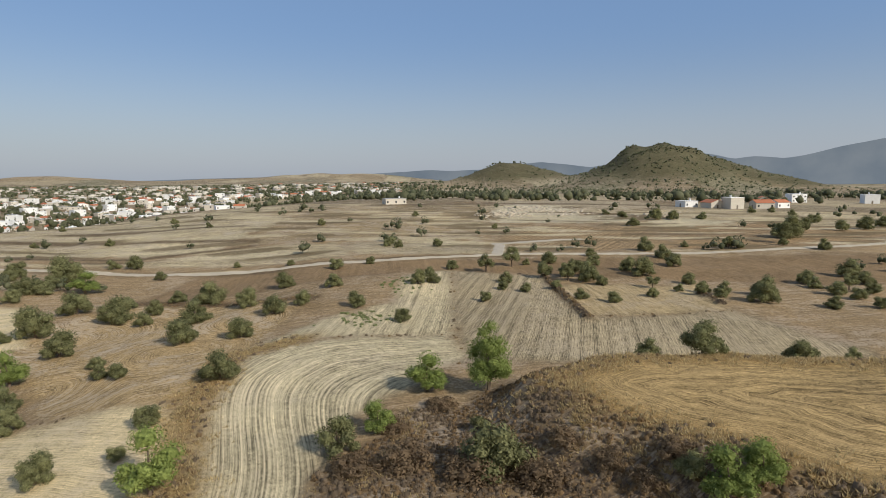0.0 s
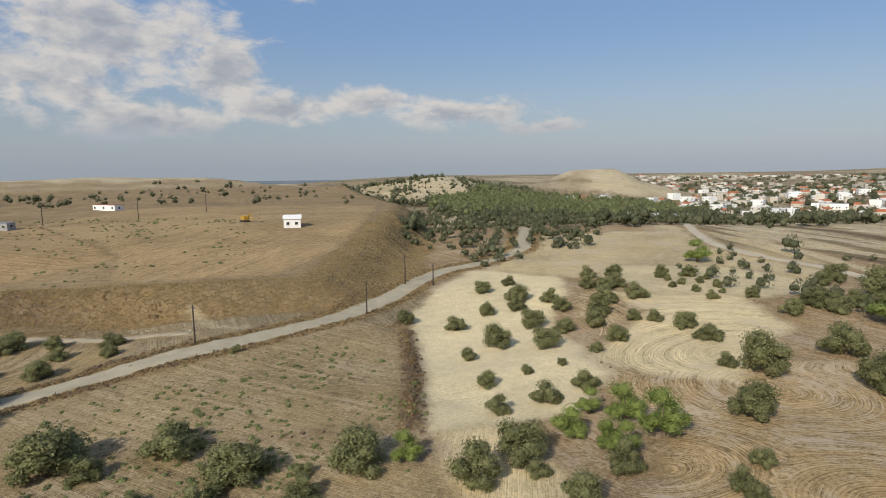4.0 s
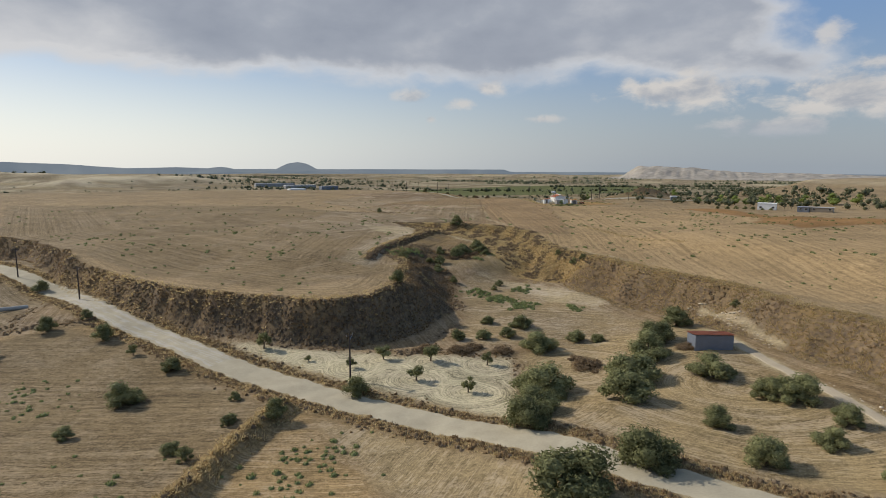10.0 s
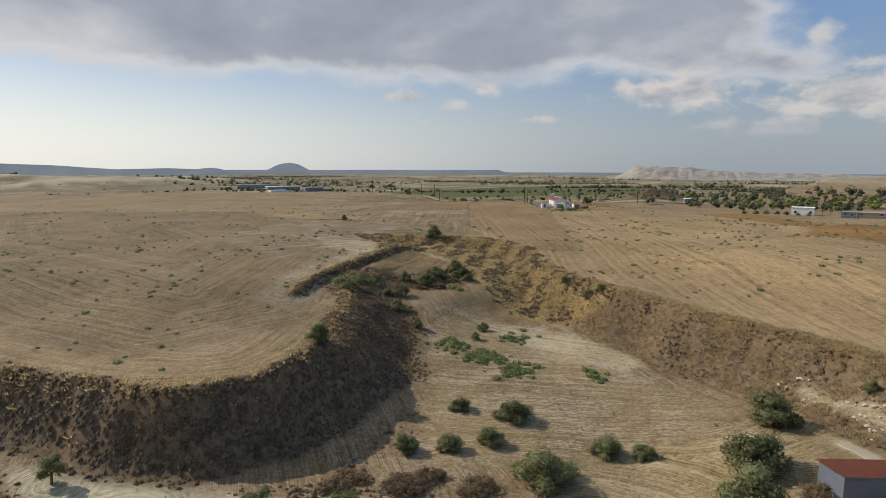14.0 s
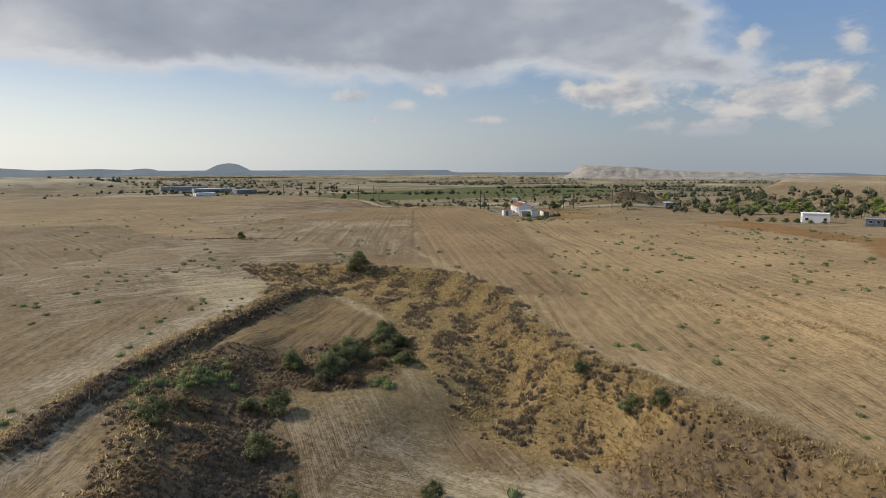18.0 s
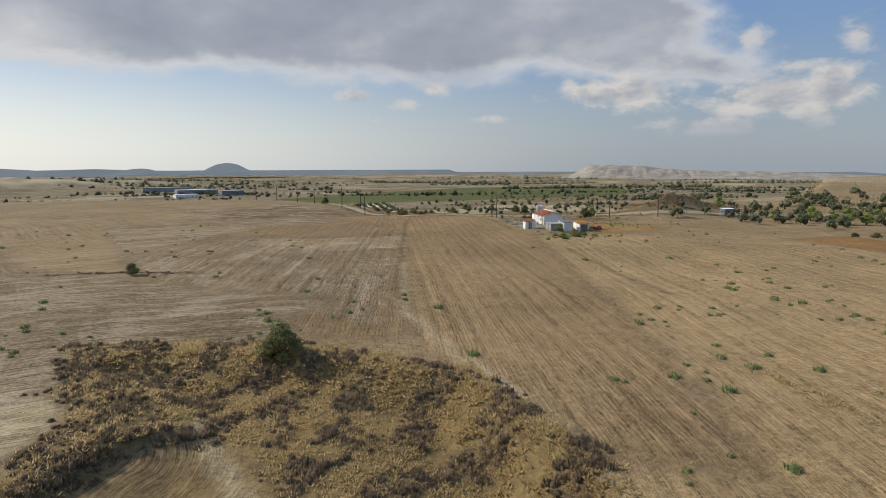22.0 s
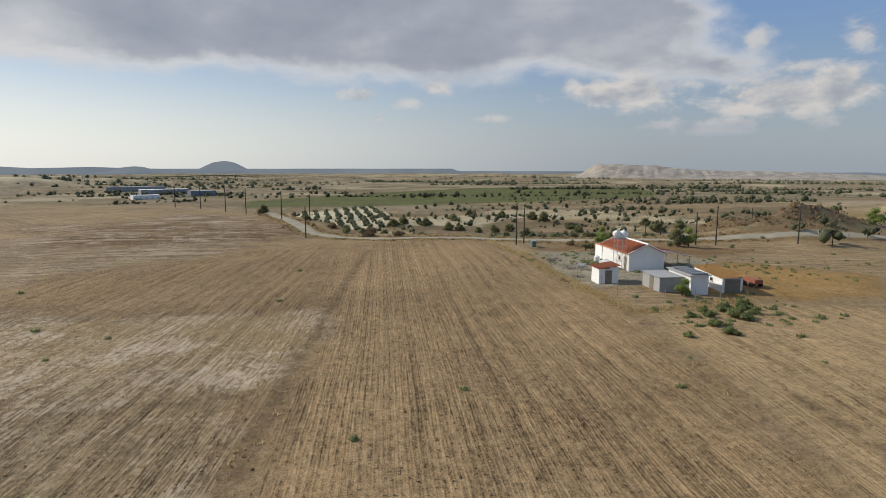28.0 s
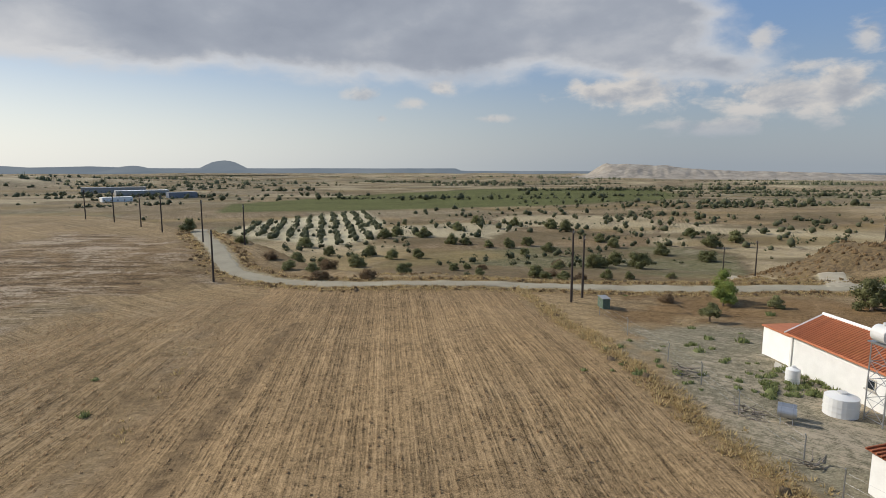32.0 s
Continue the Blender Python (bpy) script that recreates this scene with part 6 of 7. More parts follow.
    patches = [(-62, 33, 7, 70), (-102.5, -85, 3, 60), (-105, -79, 3, 70), (-107, -73, 3, 60), (-113.5, -86, 2.5, 30), (-116.6, -67.3, 2, 15), (-60, -22, 4, 40), (-56, -16, 5, 40), (-24, -50, 9, 60), (-75, 30, 14, 60), (-205, -216, 6, 40), (-201, -252, 6, 30), (-216, -235, 12, 50),
               (-30, -20, 16, 40), (-90, -110, 5, 30), (-72, 46, 5, 40), (-12, 88, 5, 50), (-8, 112, 7, 50), (-206, -246, 3, 40), (-228, -232, 14, 50), (-203.1, -245.7, 1.8, 12), (-196.5, -216, 6, 40), (-94.2, -111.7, 2.2, 30), (-91.7, -109.6, 2, 24), (-87.2, -110.4, 2, 16), (-110.7, -108.2, 1.6, 16), (-114.6, -112.4, 1.6, 14), (-80, 22, 16, 110), (-62, 20, 9, 60), (-90, 36, 9, 60), (-54, 5, 8, 40)]
    rows = []
    r = np.random.RandomState(46)
    for cx, cy, reach, count in patches:
        px, py = cx + r.normal(0, reach * 0.5, count), cy + r.normal(0, reach * 0.5, count)
        rows.append(as_rows(px, py, r, 0.4, 1.5 if cy < -60 and cx > -120 else 0.95, 0.02))
    scatter("weed_patches", herbs, np.concatenate(rows), WEED, "patches of low green weeds on dry soil", "weed")


# ---- far woods and orchards ----
def far_tree(r, masses=5, twigs=60):
    """Ragged leafy masses and loose twigs, one unit wide."""
    v, q = [], []
    ball = bmesh.new()
    bmesh.ops.create_icosphere(ball, subdivisions=1, radius=1)
    bv, bf = [p.co.copy() for p in ball.verts], [[p.index for p in f.verts] for f in ball.faces]
    ball.free()
    for k in range(masses):
        c, s = Vector((r.uniform(-0.30, 0.30), r.uniform(-0.30, 0.30), r.uniform(0.26, 0.56))), r.uniform(0.13, 0.25) * (5 / masses) ** 0.3
        b = len(v)
        v += [c + p * s * r.uniform(0.6, 1.3) for p in bv]
        q += [[b + i for i in f] for f in bf]
    for k in range(twigs):
        a, z = r.uniform(0, 6.28), r.uniform(0.15, 0.85)
        d = 0.5 * math.sin(math.pi * min(z + 0.1, 0.95)) * r.uniform(0.35, 1.05)
        p = Vector((d * math.cos(a), d * math.sin(a), z))
        b = len(v)
        v += [p, p + Vector((r.uniform(-0.1, 0.1), r.uniform(-0.1, 0.1), 0.1)), p + Vector((r.uniform(-0.12, 0.12), r.uniform(-0.12, 0.12), -0.06))]
        q.append([b, b + 1, b + 2])
    b = len(v)
    v += [Vector((-0.03, 0, -0.1)), Vector((0.03, 0, -0.1)), Vector((0, 0.02, 0.4))]
    q.append([b, b + 1, b + 2])
    return v, q


BELT = [(-330, 118), (-305, 190), (-335, 290), (-430, 300), (-485, 210), (-440, 115)]


def woods():
    r0 = random.Random(9)
    kinds = [far_tree(r0) for _ in range(5)]
    small = [far_tree(r0, 2, 16) for _ in range(6)]
    blobs = [cushion(r0, 6, 0.5, 0.8) for _ in range(4)]
    r = np.random.RandomState(71)
    rows = []

    def add(x, y, low, high):
        x, y = np.asarray(x, float), np.asarray(y, float)
        bare = np.hypot(x + 575, y - 325) < 100  # the chalk hill carries no trees
        rows.append(as_rows(x[~bare], y[~bare], r, low, high, 0.1))

    def grid(area, gap_x, gap_y, turn, low, high, jitter=0.6, keep=0.9):
        xs, ys = np.array(area).T
        cx, cy, half = xs.mean(), ys.mean(), max(np.ptp(xs), np.ptp(ys))
        u, v = np.meshgrid(np.arange(-half, half, gap_x), np.arange(-half, half, gap_y))
        c, s = math.cos(radians(turn)), math.sin(radians(turn))
        x, y = cx + u * c - v * s + r.normal(0, jitter, u.shape), cy + u * s + v * c + r.normal(0, jitter, u.shape)
        ok = (inside(area, x.ravel(), y.ravel()) > 0) & (r.rand(x.size) < keep)
        add(x.ravel()[ok], y.ravel()[ok], low, high)

    # south valley: the orchard on pale soil, loose olives before and beside it
    grid(GROVE, 3.3, 6.4, 79, 2.8, 4.0, 0.35, 0.85)
    grid([(-238, -455), (-262, -500), (-340, -480), (-330, -440), (-270, -425)], 10, 11, 20, 3.8, 5.6, 1.6, 0.5)
    grid([(-300, -420), (-420, -520), (-520, -430), (-460, -330), (-340, -350)], 12, 14, 30, 3.2, 5.4, 3.0, 0.5)
    grid([(-262, -560), (-420, -640), (-560, -600), (-470, -500), (-330, -500)], 13, 15, 30, 3.2, 5.6, 3.5, 0.42)
    for y0 in range(-332, -530, -21):  # bushy field borders
        x = np.arange(-196, -440, -4.2)
        y = y0 - 9 * np.sin(x * 0.021 + y0) + 0.12 * (x + 200) + r.normal(0, 1.0, len(x))
        ok = (r.rand(len(x)) < 0.62) & (waves(x, y, 70, 95) > -0.25) & (inside(EDGE, x, y) < -8)
        add(x[ok], y[ok], 1.2, 3.4)
    for k in range(60):  # hedgerows and scattered trees on the plain
        a, d = r.uniform(2.2, 3.75), r.uniform(520, 1900)
        x0, y0, t, n = -100 - d * math.sin(a), -150 + d * math.cos(a), r.uniform(-0.4, 0.4) + a, r.randint(14, 34)
        s = np.linspace(0, n * r.uniform(6, 11), n)
        add(x0 + s * math.cos(t) + r.normal(0, 2.5, n), y0 + s * math.sin(t) + r.normal(0, 2.5, n), 4, 8)
    x, y, _ = strew(72, 7000, (-1500, 300, -1500, -520), lambda x, y: 0.7 * (inside(VINES, x, y) < 0) * smooth(0.3, 0.7, waves(x, y, 130, 77)))
    add(x, y, 2.2, 4.6)
    # long dark belts of trees along the field borders of the plain
    for (ax, ay), (bx, by), low, high in (((-519, -835), (-831, -752), 5, 10), ((-682, -636), (-837, -602), 4, 8), ((-368, -484), (-434, -492), 2.5, 5), ((-241, -916), (-291, -901), 5, 9), ((-279, -727), (-373, -715), 3, 5), ((-47, -817), (-152, -852), 4, 7),
                                          ((-82, -685), (-154, -704), 3, 6), ((-484, -533), (-585, -478), 3, 6), ((-460, -1338), (-539, -1110), 5, 9), ((-539, -1110), (-826, -1010), 5, 9), ((-640, -700), (-860, -680), 4, 7), ((-130, -960), (-240, -1010), 4, 7)):
        n = int(math.hypot(bx - ax, by - ay) / 2.2)
        s = r.rand(n)
        add(ax + (bx - ax) * s + r.normal(0, 4, n), ay + (by - ay) * s + r.normal(0, 5, n), low, high)
    near_count = len(rows)
    x, y, _ = strew(73, 9000, (-3200, 1200, -3600, -1100), lambda x, y: 0.8 * smooth(0.15, 0.5, waves(0.35 * x, y, 260, 78)))
    add(x, y, 6, 12)
    for k in range(70):  # dark tree belts between the far fields
        a, d = r.uniform(1.9, 4.0), r.uniform(900, 2600)
        x0, y0, t, n = -100 - d * math.sin(a), -150 + d * math.cos(a), r.uniform(-0.25, 0.25) + a, r.randint(24, 60)
        s = np.linspace(0, n * r.uniform(5, 9), n)
        add(x0 + s * math.cos(t) + r.normal(0, 3, n), y0 + s * math.sin(t) + r.normal(0, 3, n), 6, 11)
    far_rows = rows[near_count:]
    del rows[near_count:]
    x, y, _ = strew(83, 520, (-660, -330, -140, 60), lambda x, y: 0.5 * (waves(x, y, 50, 88) > 0.25))
    add(x, y, 2.5, 5.5)
    # west: trees round the sheds, gardens below the knolls
    x, y, _ = strew(74, 420, (-440, -300, -300, -120), lambda x, y: 0.4 * (waves(x, y, 60, 79) > 0.1) * (reach_to([(-290, -250), (-283, -180), (-292, -156)], x, y) > 26))
    add(x, y, 3.5, 6.5)
    grid([(-262, -262), (-272, -210), (-330, -190), (-420, -230), (-380, -300)], 8, 9, 20, 3.2, 5.2, 1.6, 0.6)
    grid([(-150, 78), (-215, 66), (-330, 92), (-420, 190), (-300, 230), (-200, 140), (-158, 112)], 6.5, 7.5, 60, 2.6, 5.4, 2.0, 0.85)
    x, y, _ = strew(75, 2400, (-640, -190, 70, 330), lambda x, y: 0.8 * (waves(x, y, 110, 80) > 0.05) * (inside(EDGE, x, y) < -8))
    add(x, y, 4, 8)
    x, y, _ = strew(76, 900, (-660, -470, 60, 240), lambda x, y: np.exp(-((x + 560) ** 2 + (y - 150) ** 2) / 6500.0))
    add(x, y, 2.5, 4.5)
    grid([(-96, 112), (-130, 120), (-150, 150), (-100, 140), (-70, 124)], 5.5, 6, 35, 2.0, 3.6, 1.0, 0.75)
    # north: field trees, the wooded hill and the gardens of the town
    x, y, _ = strew(77, 900, (-240, 240, 150, 330), lambda x, y: 0.30 * (waves(x, y, 60, 81) > 0.15))
    add(x, y, 2.2, 5)
    x, y, _ = strew(78, 12000, (20, 640, 640, 1100), lambda x, y: np.exp(-((x - 300) ** 2 / 52000.0 + (y - 850) ** 2 / 42000.0)))
    add(x, y, 2.4, 5.0)
    x, y, _ = strew(79, 1500, (-60, 640, 400, 640), lambda x, y: 0.75 * (waves(x, y, 140, 82) > -0.05))
    add(x, y, 5, 11)
    x, y, _ = strew(80, 2600, (-620, 60, 300, 900), lambda x, y: 0.7 * (waves(x, y, 90, 83) > -0.3) * (np.hypot(x + 575, y - 325) > 105) * (np.hypot(x, y) > 440))
    add(x, y, 4, 8.5)
    grid([(84, 84), (78, 118), (130, 150), (170, 90), (130, 72)], 9, 9, 12, 2.6, 4.2, 2.0, 0.55)
    x, y, _ = strew(81, 5200, (-820, 0, 420, 1150), lambda x, y: 0.8 * (waves(x, y, 60, 84) > -0.3) * (np.hypot(x, y) > 470))
    add(x, y, 4, 8)
    x, y, g = strew(82, 2600, (-500, -285, 90, 330), lambda x, y: 0.9 * (inside(BELT, x, y) + 14 * waves(x, y, 60, 85) > 0))
    scatter("garden_trees", kinds, as_rows(x, y, g, 5, 9, 0.1), GARDEN_LEAF, "dense green garden trees in the valley below the town", "trees")
    scatter("far_belts", blobs, np.concatenate(far_rows), FAR_LEAF, "dark tree belts far out on the plain", "trees")
    every = np.concatenate(rows)
    off = np.hypot(every[:, 0] + 100, every[:, 1] + 50) > 400
    scatter("grove_trees", kinds, every[~off], FAR_LEAF, "olive groves and hedgerow trees beyond the fields", "trees")
    scatter("far_trees", small, every[off], FAR_LEAF, "far groves, hedgerows and garden trees", "trees")


sow()
woods()

# ---- built things ----
WHITE = material("whitewash", (0.83, 0.825, 0.79), 0.85, grain=1.2, vary=0.12, fine=12)
CREAM = material("cream_render", (0.58, 0.53, 0.44), 0.85, grain=1.2, vary=0.12, fine=12)
TERRACOTTA = material("terracotta_tiles", (0.44, 0.155, 0.07), 0.8, grain=2, vary=0.25, fine=14)
RUST = material("rusty_sheet", (0.30, 0.10, 0.055), 0.7, 0.2, grain=1.5, vary=0.3, fine=10)
SHEET = material("grey_blue_sheet", (0.20, 0.225, 0.27), 0.55, 0.4, grain=1.2, vary=0.2, fine=9)
GREY_WALL = material("grey_block_wall", (0.36, 0.36, 0.35), 0.9, grain=1.5, vary=0.15, fine=10)
OCHRE = material("ochre_roof_sheet", (0.42, 0.24, 0.075), 0.8, grain=1.5, vary=0.2, fine=9)
TIMBER = material("tarred_timber", (0.055, 0.042, 0.034), 0.85, grain=3, vary=0.3, fine=20)
STEEL = material("galvanised_steel", (0.42, 0.43, 0.44), 0.45, 0.8, grain=4, vary=0.15)
GLASS = material("dark_window_glass", (0.03, 0.035, 0.04), 0.12, 0.0, grain=1, vary=0.1, bump=0.0)
PLASTIC = material("white_plastic_tank", (0.74, 0.74, 0.72), 0.4, grain=2, vary=0.06, bump=0.03)
DOORS = material("faded_door_paint", (0.20, 0.17, 0.13), 0.7, grain=2, vary=0.2)
PANEL = material("solar_panel", (0.02, 0.025, 0.045), 0.15, 0.1, grain=2, vary=0.1, bump=0.0)
CONCRETE = material("concrete", (0.42, 0.40, 0.355), 0.9, grain=0.8, vary=0.2, fine=7)
LIMESTONE = material("limestone", (0.42, 0.36, 0.27), 0.95, grain=1.5, vary=0.25, fine=8, bump=0.4, island=0.15)
YELLOW = material("yellow_machine_paint", (0.50, 0.30, 0.04), 0.5, grain=3, vary=0.15)


def gable_roof(x0, y0, x1, y1, eave, ridge, over=0.3, thick=0.12):
    """Two slopes with the ridge along x."""
    bm = bmesh.new()
    my = (y0 + y1) / 2
    fall = (ridge - eave) / (my - y0)
    ring = []
    for x in (x0 - over, x1 + over):
        ring.append([bm.verts.new((x, y0 - over, eave - fall * over)), bm.verts.new((x, my, ridge)), bm.verts.new((x, y1 + over, eave - fall * over)),
                     bm.verts.new((x, y1 + over, eave - fall * over + thick)), bm.verts.new((x, my, ridge + thick)), bm.verts.new((x, y0 - over, eave - fall * over + thick))])
    for k in range(6):
        bm.faces.new((ring[0][k], ring[0][(k + 1) % 6], ring[1][(k + 1) % 6], ring[1][k]))
    for r in ring:
        bm.faces.new((r[0], r[1], r[4], r[5]))
        bm.faces.new((r[1], r[2], r[3], r[4]))
    bmesh.ops.recalc_face_normals(bm, faces=bm.faces)
    return bm


def tile_rows(roof, x0, x1, y0, y1, z0, z1, gap=0.24):
    """Rounded courses that run down one slope of a roof."""
    count = max(2, int((x1 - x0) / gap))
    for k in range(count + 1):
        x = x0 + (x1 - x0) * k / count
        part("tile_course", rod((x, y0, z0), (x, y1, z1), gap * 0.17, sides=6), TERRACOTTA, roof)


def gable_walls(x0, y0, x1, y1, eave, ridge):
    bm = bmesh.new()
    my = (y0 + y1) / 2
    ends = []
    for x in (x0, x1):
        ends.append([bm.verts.new(p) for p in ((x, y0, -0.4), (x, y1, -0.4), (x, y1, eave), (x, my, ridge), (x, y0, eave))])
    bm.faces.new(ends[0][::-1])
    bm.faces.new(ends[1])
    for a, b in ((0, 1), (1, 2), (4, 0), (2, 3), (3, 4)):
        bm.faces.new((ends[0][a], ends[0][b], ends[1][b], ends[1][a]))
    bmesh.ops.recalc_face_normals(bm, faces=bm.faces)
    return bm


def window(parent, x, y, z, w, h, axis):
    """A framed pane set in a wall that faces along axis ('+x', '-x', '+y', '-y')."""
    sign = 1 if axis[0] == "+" else -1
    d = 0.05 * sign
    if axis[1] == "y":
        frame_ob = part("window", box(x - w / 2, min(y - d, y + d), z, x + w / 2, max(y - d, y + d), z + h), CREAM, parent)
        part("pane", box(x - w / 2 + 0.07, min(y, y + d * 1.3), z + 0.07, x + w / 2 - 0.07, max(y, y + d * 1.3), z + h - 0.07), GLASS, frame_ob)
        part("sill", box(x - w / 2 - 0.08, min(y, y + d * 2.6), z - 0.07, x + w / 2 + 0.08, max(y, y + d * 2.6), z - 0.005), CONCRETE, frame_ob)
    else:
        frame_ob = part("window", box(min(x - d, x + d), y - w / 2, z, max(x - d, x + d), y + w / 2, z + h), CREAM, parent)
        part("pane", box(min(x, x + d * 1.3), y - w / 2 + 0.07, z + 0.07, max(x, x + d * 1.3), y + w / 2 - 0.07, z + h - 0.07), GLASS, frame_ob)
        part("sill", box(min(x, x + d * 2.6), y - w / 2 - 0.08, z - 0.07, max(x, x + d * 2.6), y + w / 2 + 0.08, z - 0.005), CONCRETE, frame_ob)


def farmhouse():
    """Local x runs along the long wall away from the field's entrance, local y towards the yard behind."""
    h = thing("farmhouse", -205.2, -238.4, 253, "white single-storey farmhouse with a red tiled roof", "house")
    # x: 0..10.6 along, y: 0..-5.2 across, away from the field
    part("wall", gable_walls(0, -5.2, 10.6, 0, 2.6, 3.75), WHITE, h)
    roof = part("roof", gable_roof(0, -5.2, 10.6, 0, 2.62, 3.77, 0.28, 0.10), TERRACOTTA, h, "red clay-tiled gable roof")
    tile_rows(roof, -0.1, 10.7, 0.25, -2.6, 2.66, 3.90)
    part("ridge", rod((-0.28, -2.6, 3.92), (10.88, -2.6, 3.92), 0.13), WHITE, roof)
    for x in (-0.27, 10.87):
        part("barge_board", rod((x, 0.3, 2.62), (x, -2.6, 3.90), 0.07, sides=4), WHITE, roof)
        part("barge_board", rod((x, -5.5, 2.62), (x, -2.6, 3.90), 0.07, sides=4), WHITE, roof)
    annex = part("annex", box(10.6, -3.0, -0.4, 13.9, -0.2, 2.25, 0.02), WHITE, h, "lower white annex")
    part("annex_roof", box(10.65, -3.1, 2.25, 14.0, -0.1, 2.36), TERRACOTTA, annex)
    # the open lean-to
    cover = bmesh.new()
    for k, (y, z) in enumerate(((-5.1, 2.95), (-9.4, 2.05))):
        for x in (0.1, 7.5):
            cover.verts.new((x, y, z))
    cover.verts.ensure_lookup_table()
    cover.faces.new([cover.verts[k] for k in (0, 1, 3, 2)])
    bmesh.ops.solidify(cover, geom=list(cover.faces), thickness=0.08)
    part("lean_to_roof", cover, RUST, h, "dark red sheet roof of the open lean-to")
    part("fascia", rod((0.08, -5.1, 2.96), (0.08, -9.45, 2.05), 0.07, sides=4), WHITE, h)
    part("downpipe", rod((10.3, 0.06, 0.0), (10.3, 0.06, 2.55), 0.05, sides=8), WHITE, h)
    part("panel", box(-0.03, -3.9, 0.5, 0.01, -1.5, 1.9), WHITE, h, "white roller shutter in the gable wall")
    for x in (0.3, 3.8, 7.3):
        part("post", rod((x, -9.2, -0.4), (x, -9.2, 2.1), 0.06), STEEL, h)
    window(h, 3.4, 0.0, 1.2, 0.7, 0.7, "+y")
    part("door", box(0.9, 0.0, 0.0, 1.6, 0.05, 2.0), DOORS, h)
    part("terrace", box(6.0, 0.02, -0.3, 13.5, 1.5, 0.06, 0.01), CONCRETE, h, "pale concrete terrace")


def hut():
    h = thing("hut", -196.1, -233.4, 253, "small white hut with a red lean-to roof", "hut")
    part("wall", box(0, -2.6, -0.4, 2.7, 0, 2.0, 0.02), WHITE, h)
    bm = bmesh.new()
    top = [bm.verts.new(p) for p in ((-0.2, 0.2, 2.02), (-0.2, -2.8, 2.42), (2.9, -2.8, 2.42), (2.9, 0.2, 2.02))]
    bm.faces.new(top)
    bmesh.ops.solidify(bm, geom=list(bm.faces), thickness=0.10)
    roof = part("roof", bm, TERRACOTTA, h, "red clay-tiled pitched roof")
    tile_rows(roof, -0.15, 2.85, 0.18, -2.75, 2.08, 2.48, 0.26)
    part("upper_wall", box(0.05, -2.55, 2.0, 2.65, -1.4, 2.22), WHITE, h)
    part("door", box(-0.05, -1.7, 0, 0.03, -0.8, 1.8), DOORS, h)


def tower():
    t = thing("water_tower", -204.0, -239.6, 253, "lattice steel tower with white water tanks", "water tower")
    feet = [(0, 0), (1.3, 0), (1.3, -1.3), (0, -1.3)]
    for x, y in feet:
        part("leg", rod((x, y, -0.3), (x, y, 4.6), 0.04, sides=6), STEEL, t)
    for z in (0.2, 1.3, 2.4, 3.5, 4.55):
        for k in range(4):
            (ax, ay), (bx, by) = feet[k], feet[(k + 1) % 4]
            part("rail", rod((ax, ay, z), (bx, by, z), 0.022, sides=5), STEEL, t)
            if z < 4.5:
                part("brace", rod((ax, ay, z), (bx, by, z + 1.1), 0.018, sides=5), STEEL, t)
    part("platform", box(-0.15, -1.45, 4.6, 1.45, 0.15, 4.68), STEEL, t)
    for y in (-0.14, -1.16):
        bm = bmesh.new()
        bmesh.ops.create_cone(bm, cap_ends=True, segments=20, radius1=0.5, radius2=0.5, depth=1.25, matrix=Matrix.Translation((0.65, y, 5.22)) @ Matrix.Rotation(math.pi / 2, 4, "Y"))
        bmesh.ops.bevel(bm, geom=[e for e in bm.edges if len(e.link_faces) == 2 and abs(e.calc_face_angle(0)) > 1], offset=0.16, segments=3, affect="EDGES")
        tank = part("tank", bm, PLASTIC, t, "white plastic water tank")
        part("cap", rod((0.65, y, 5.75), (0.65, y, 5.88), 0.13, sides=12), PLASTIC, tank)


def round_tank(name, x, y, r, tall, label):
    t = thing(name, x, y, 20, label, "tank")
    bm = bmesh.new()
    bmesh.ops.create_cone(bm, cap_ends=True, segments=24, radius1=r, radius2=r * 0.98, depth=tall, matrix=Matrix.Translation((0, 0, tall / 2 - 0.05)))
    bmesh.ops.create_cone(bm, cap_ends=True, segments=24, radius1=r * 0.98, radius2=r * 0.35, depth=tall * 0.16, matrix=Matrix.Translation((0, 0, tall * 1.08 - 0.05)))
    body = part("body", bm, PLASTIC, t)
    for z in (0.3, 0.6):
        ring = bmesh.new()
        bmesh.ops.create_cone(ring, segments=24, radius1=r * 1.03, radius2=r * 1.03, depth=0.08, matrix=Matrix.Translation((0, 0, tall * z)))
        part("rib", ring, PLASTIC, body)
    part("lid", rod((0, 0, tall * 1.12), (0, 0, tall * 1.2), r * 0.3, sides=14), PLASTIC, t)


def drums():
    for k, (x, y) in enumerate(((-200.3, -242.6), (-199.7, -242.15))):
        d = thing("drum", x, y, 126, "grey steel drum lying on a low stand", "drum", "steel drums")
        bm = rod((-0.48, 0, 0.62), (0.48, 0, 0.62), 0.30, sides=18)
        part("body", bm, STEEL, d)
        for s in (-0.3, 0.3):
            ring = bmesh.new()
            bmesh.ops.create_cone(ring, segments=18, radius1=0.315, radius2=0.315, depth=0.05, matrix=Matrix.Translation((s, 0, 0.62)) @ Matrix.Rotation(math.pi / 2, 4, "Y"))
            part("hoop", ring, STEEL, d)
            for y0 in (-0.25, 0.25):
                part("leg", rod((s, y0, -0.2), (s, y0 * 0.7, 0.45), 0.025, sides=5), STEEL, d)


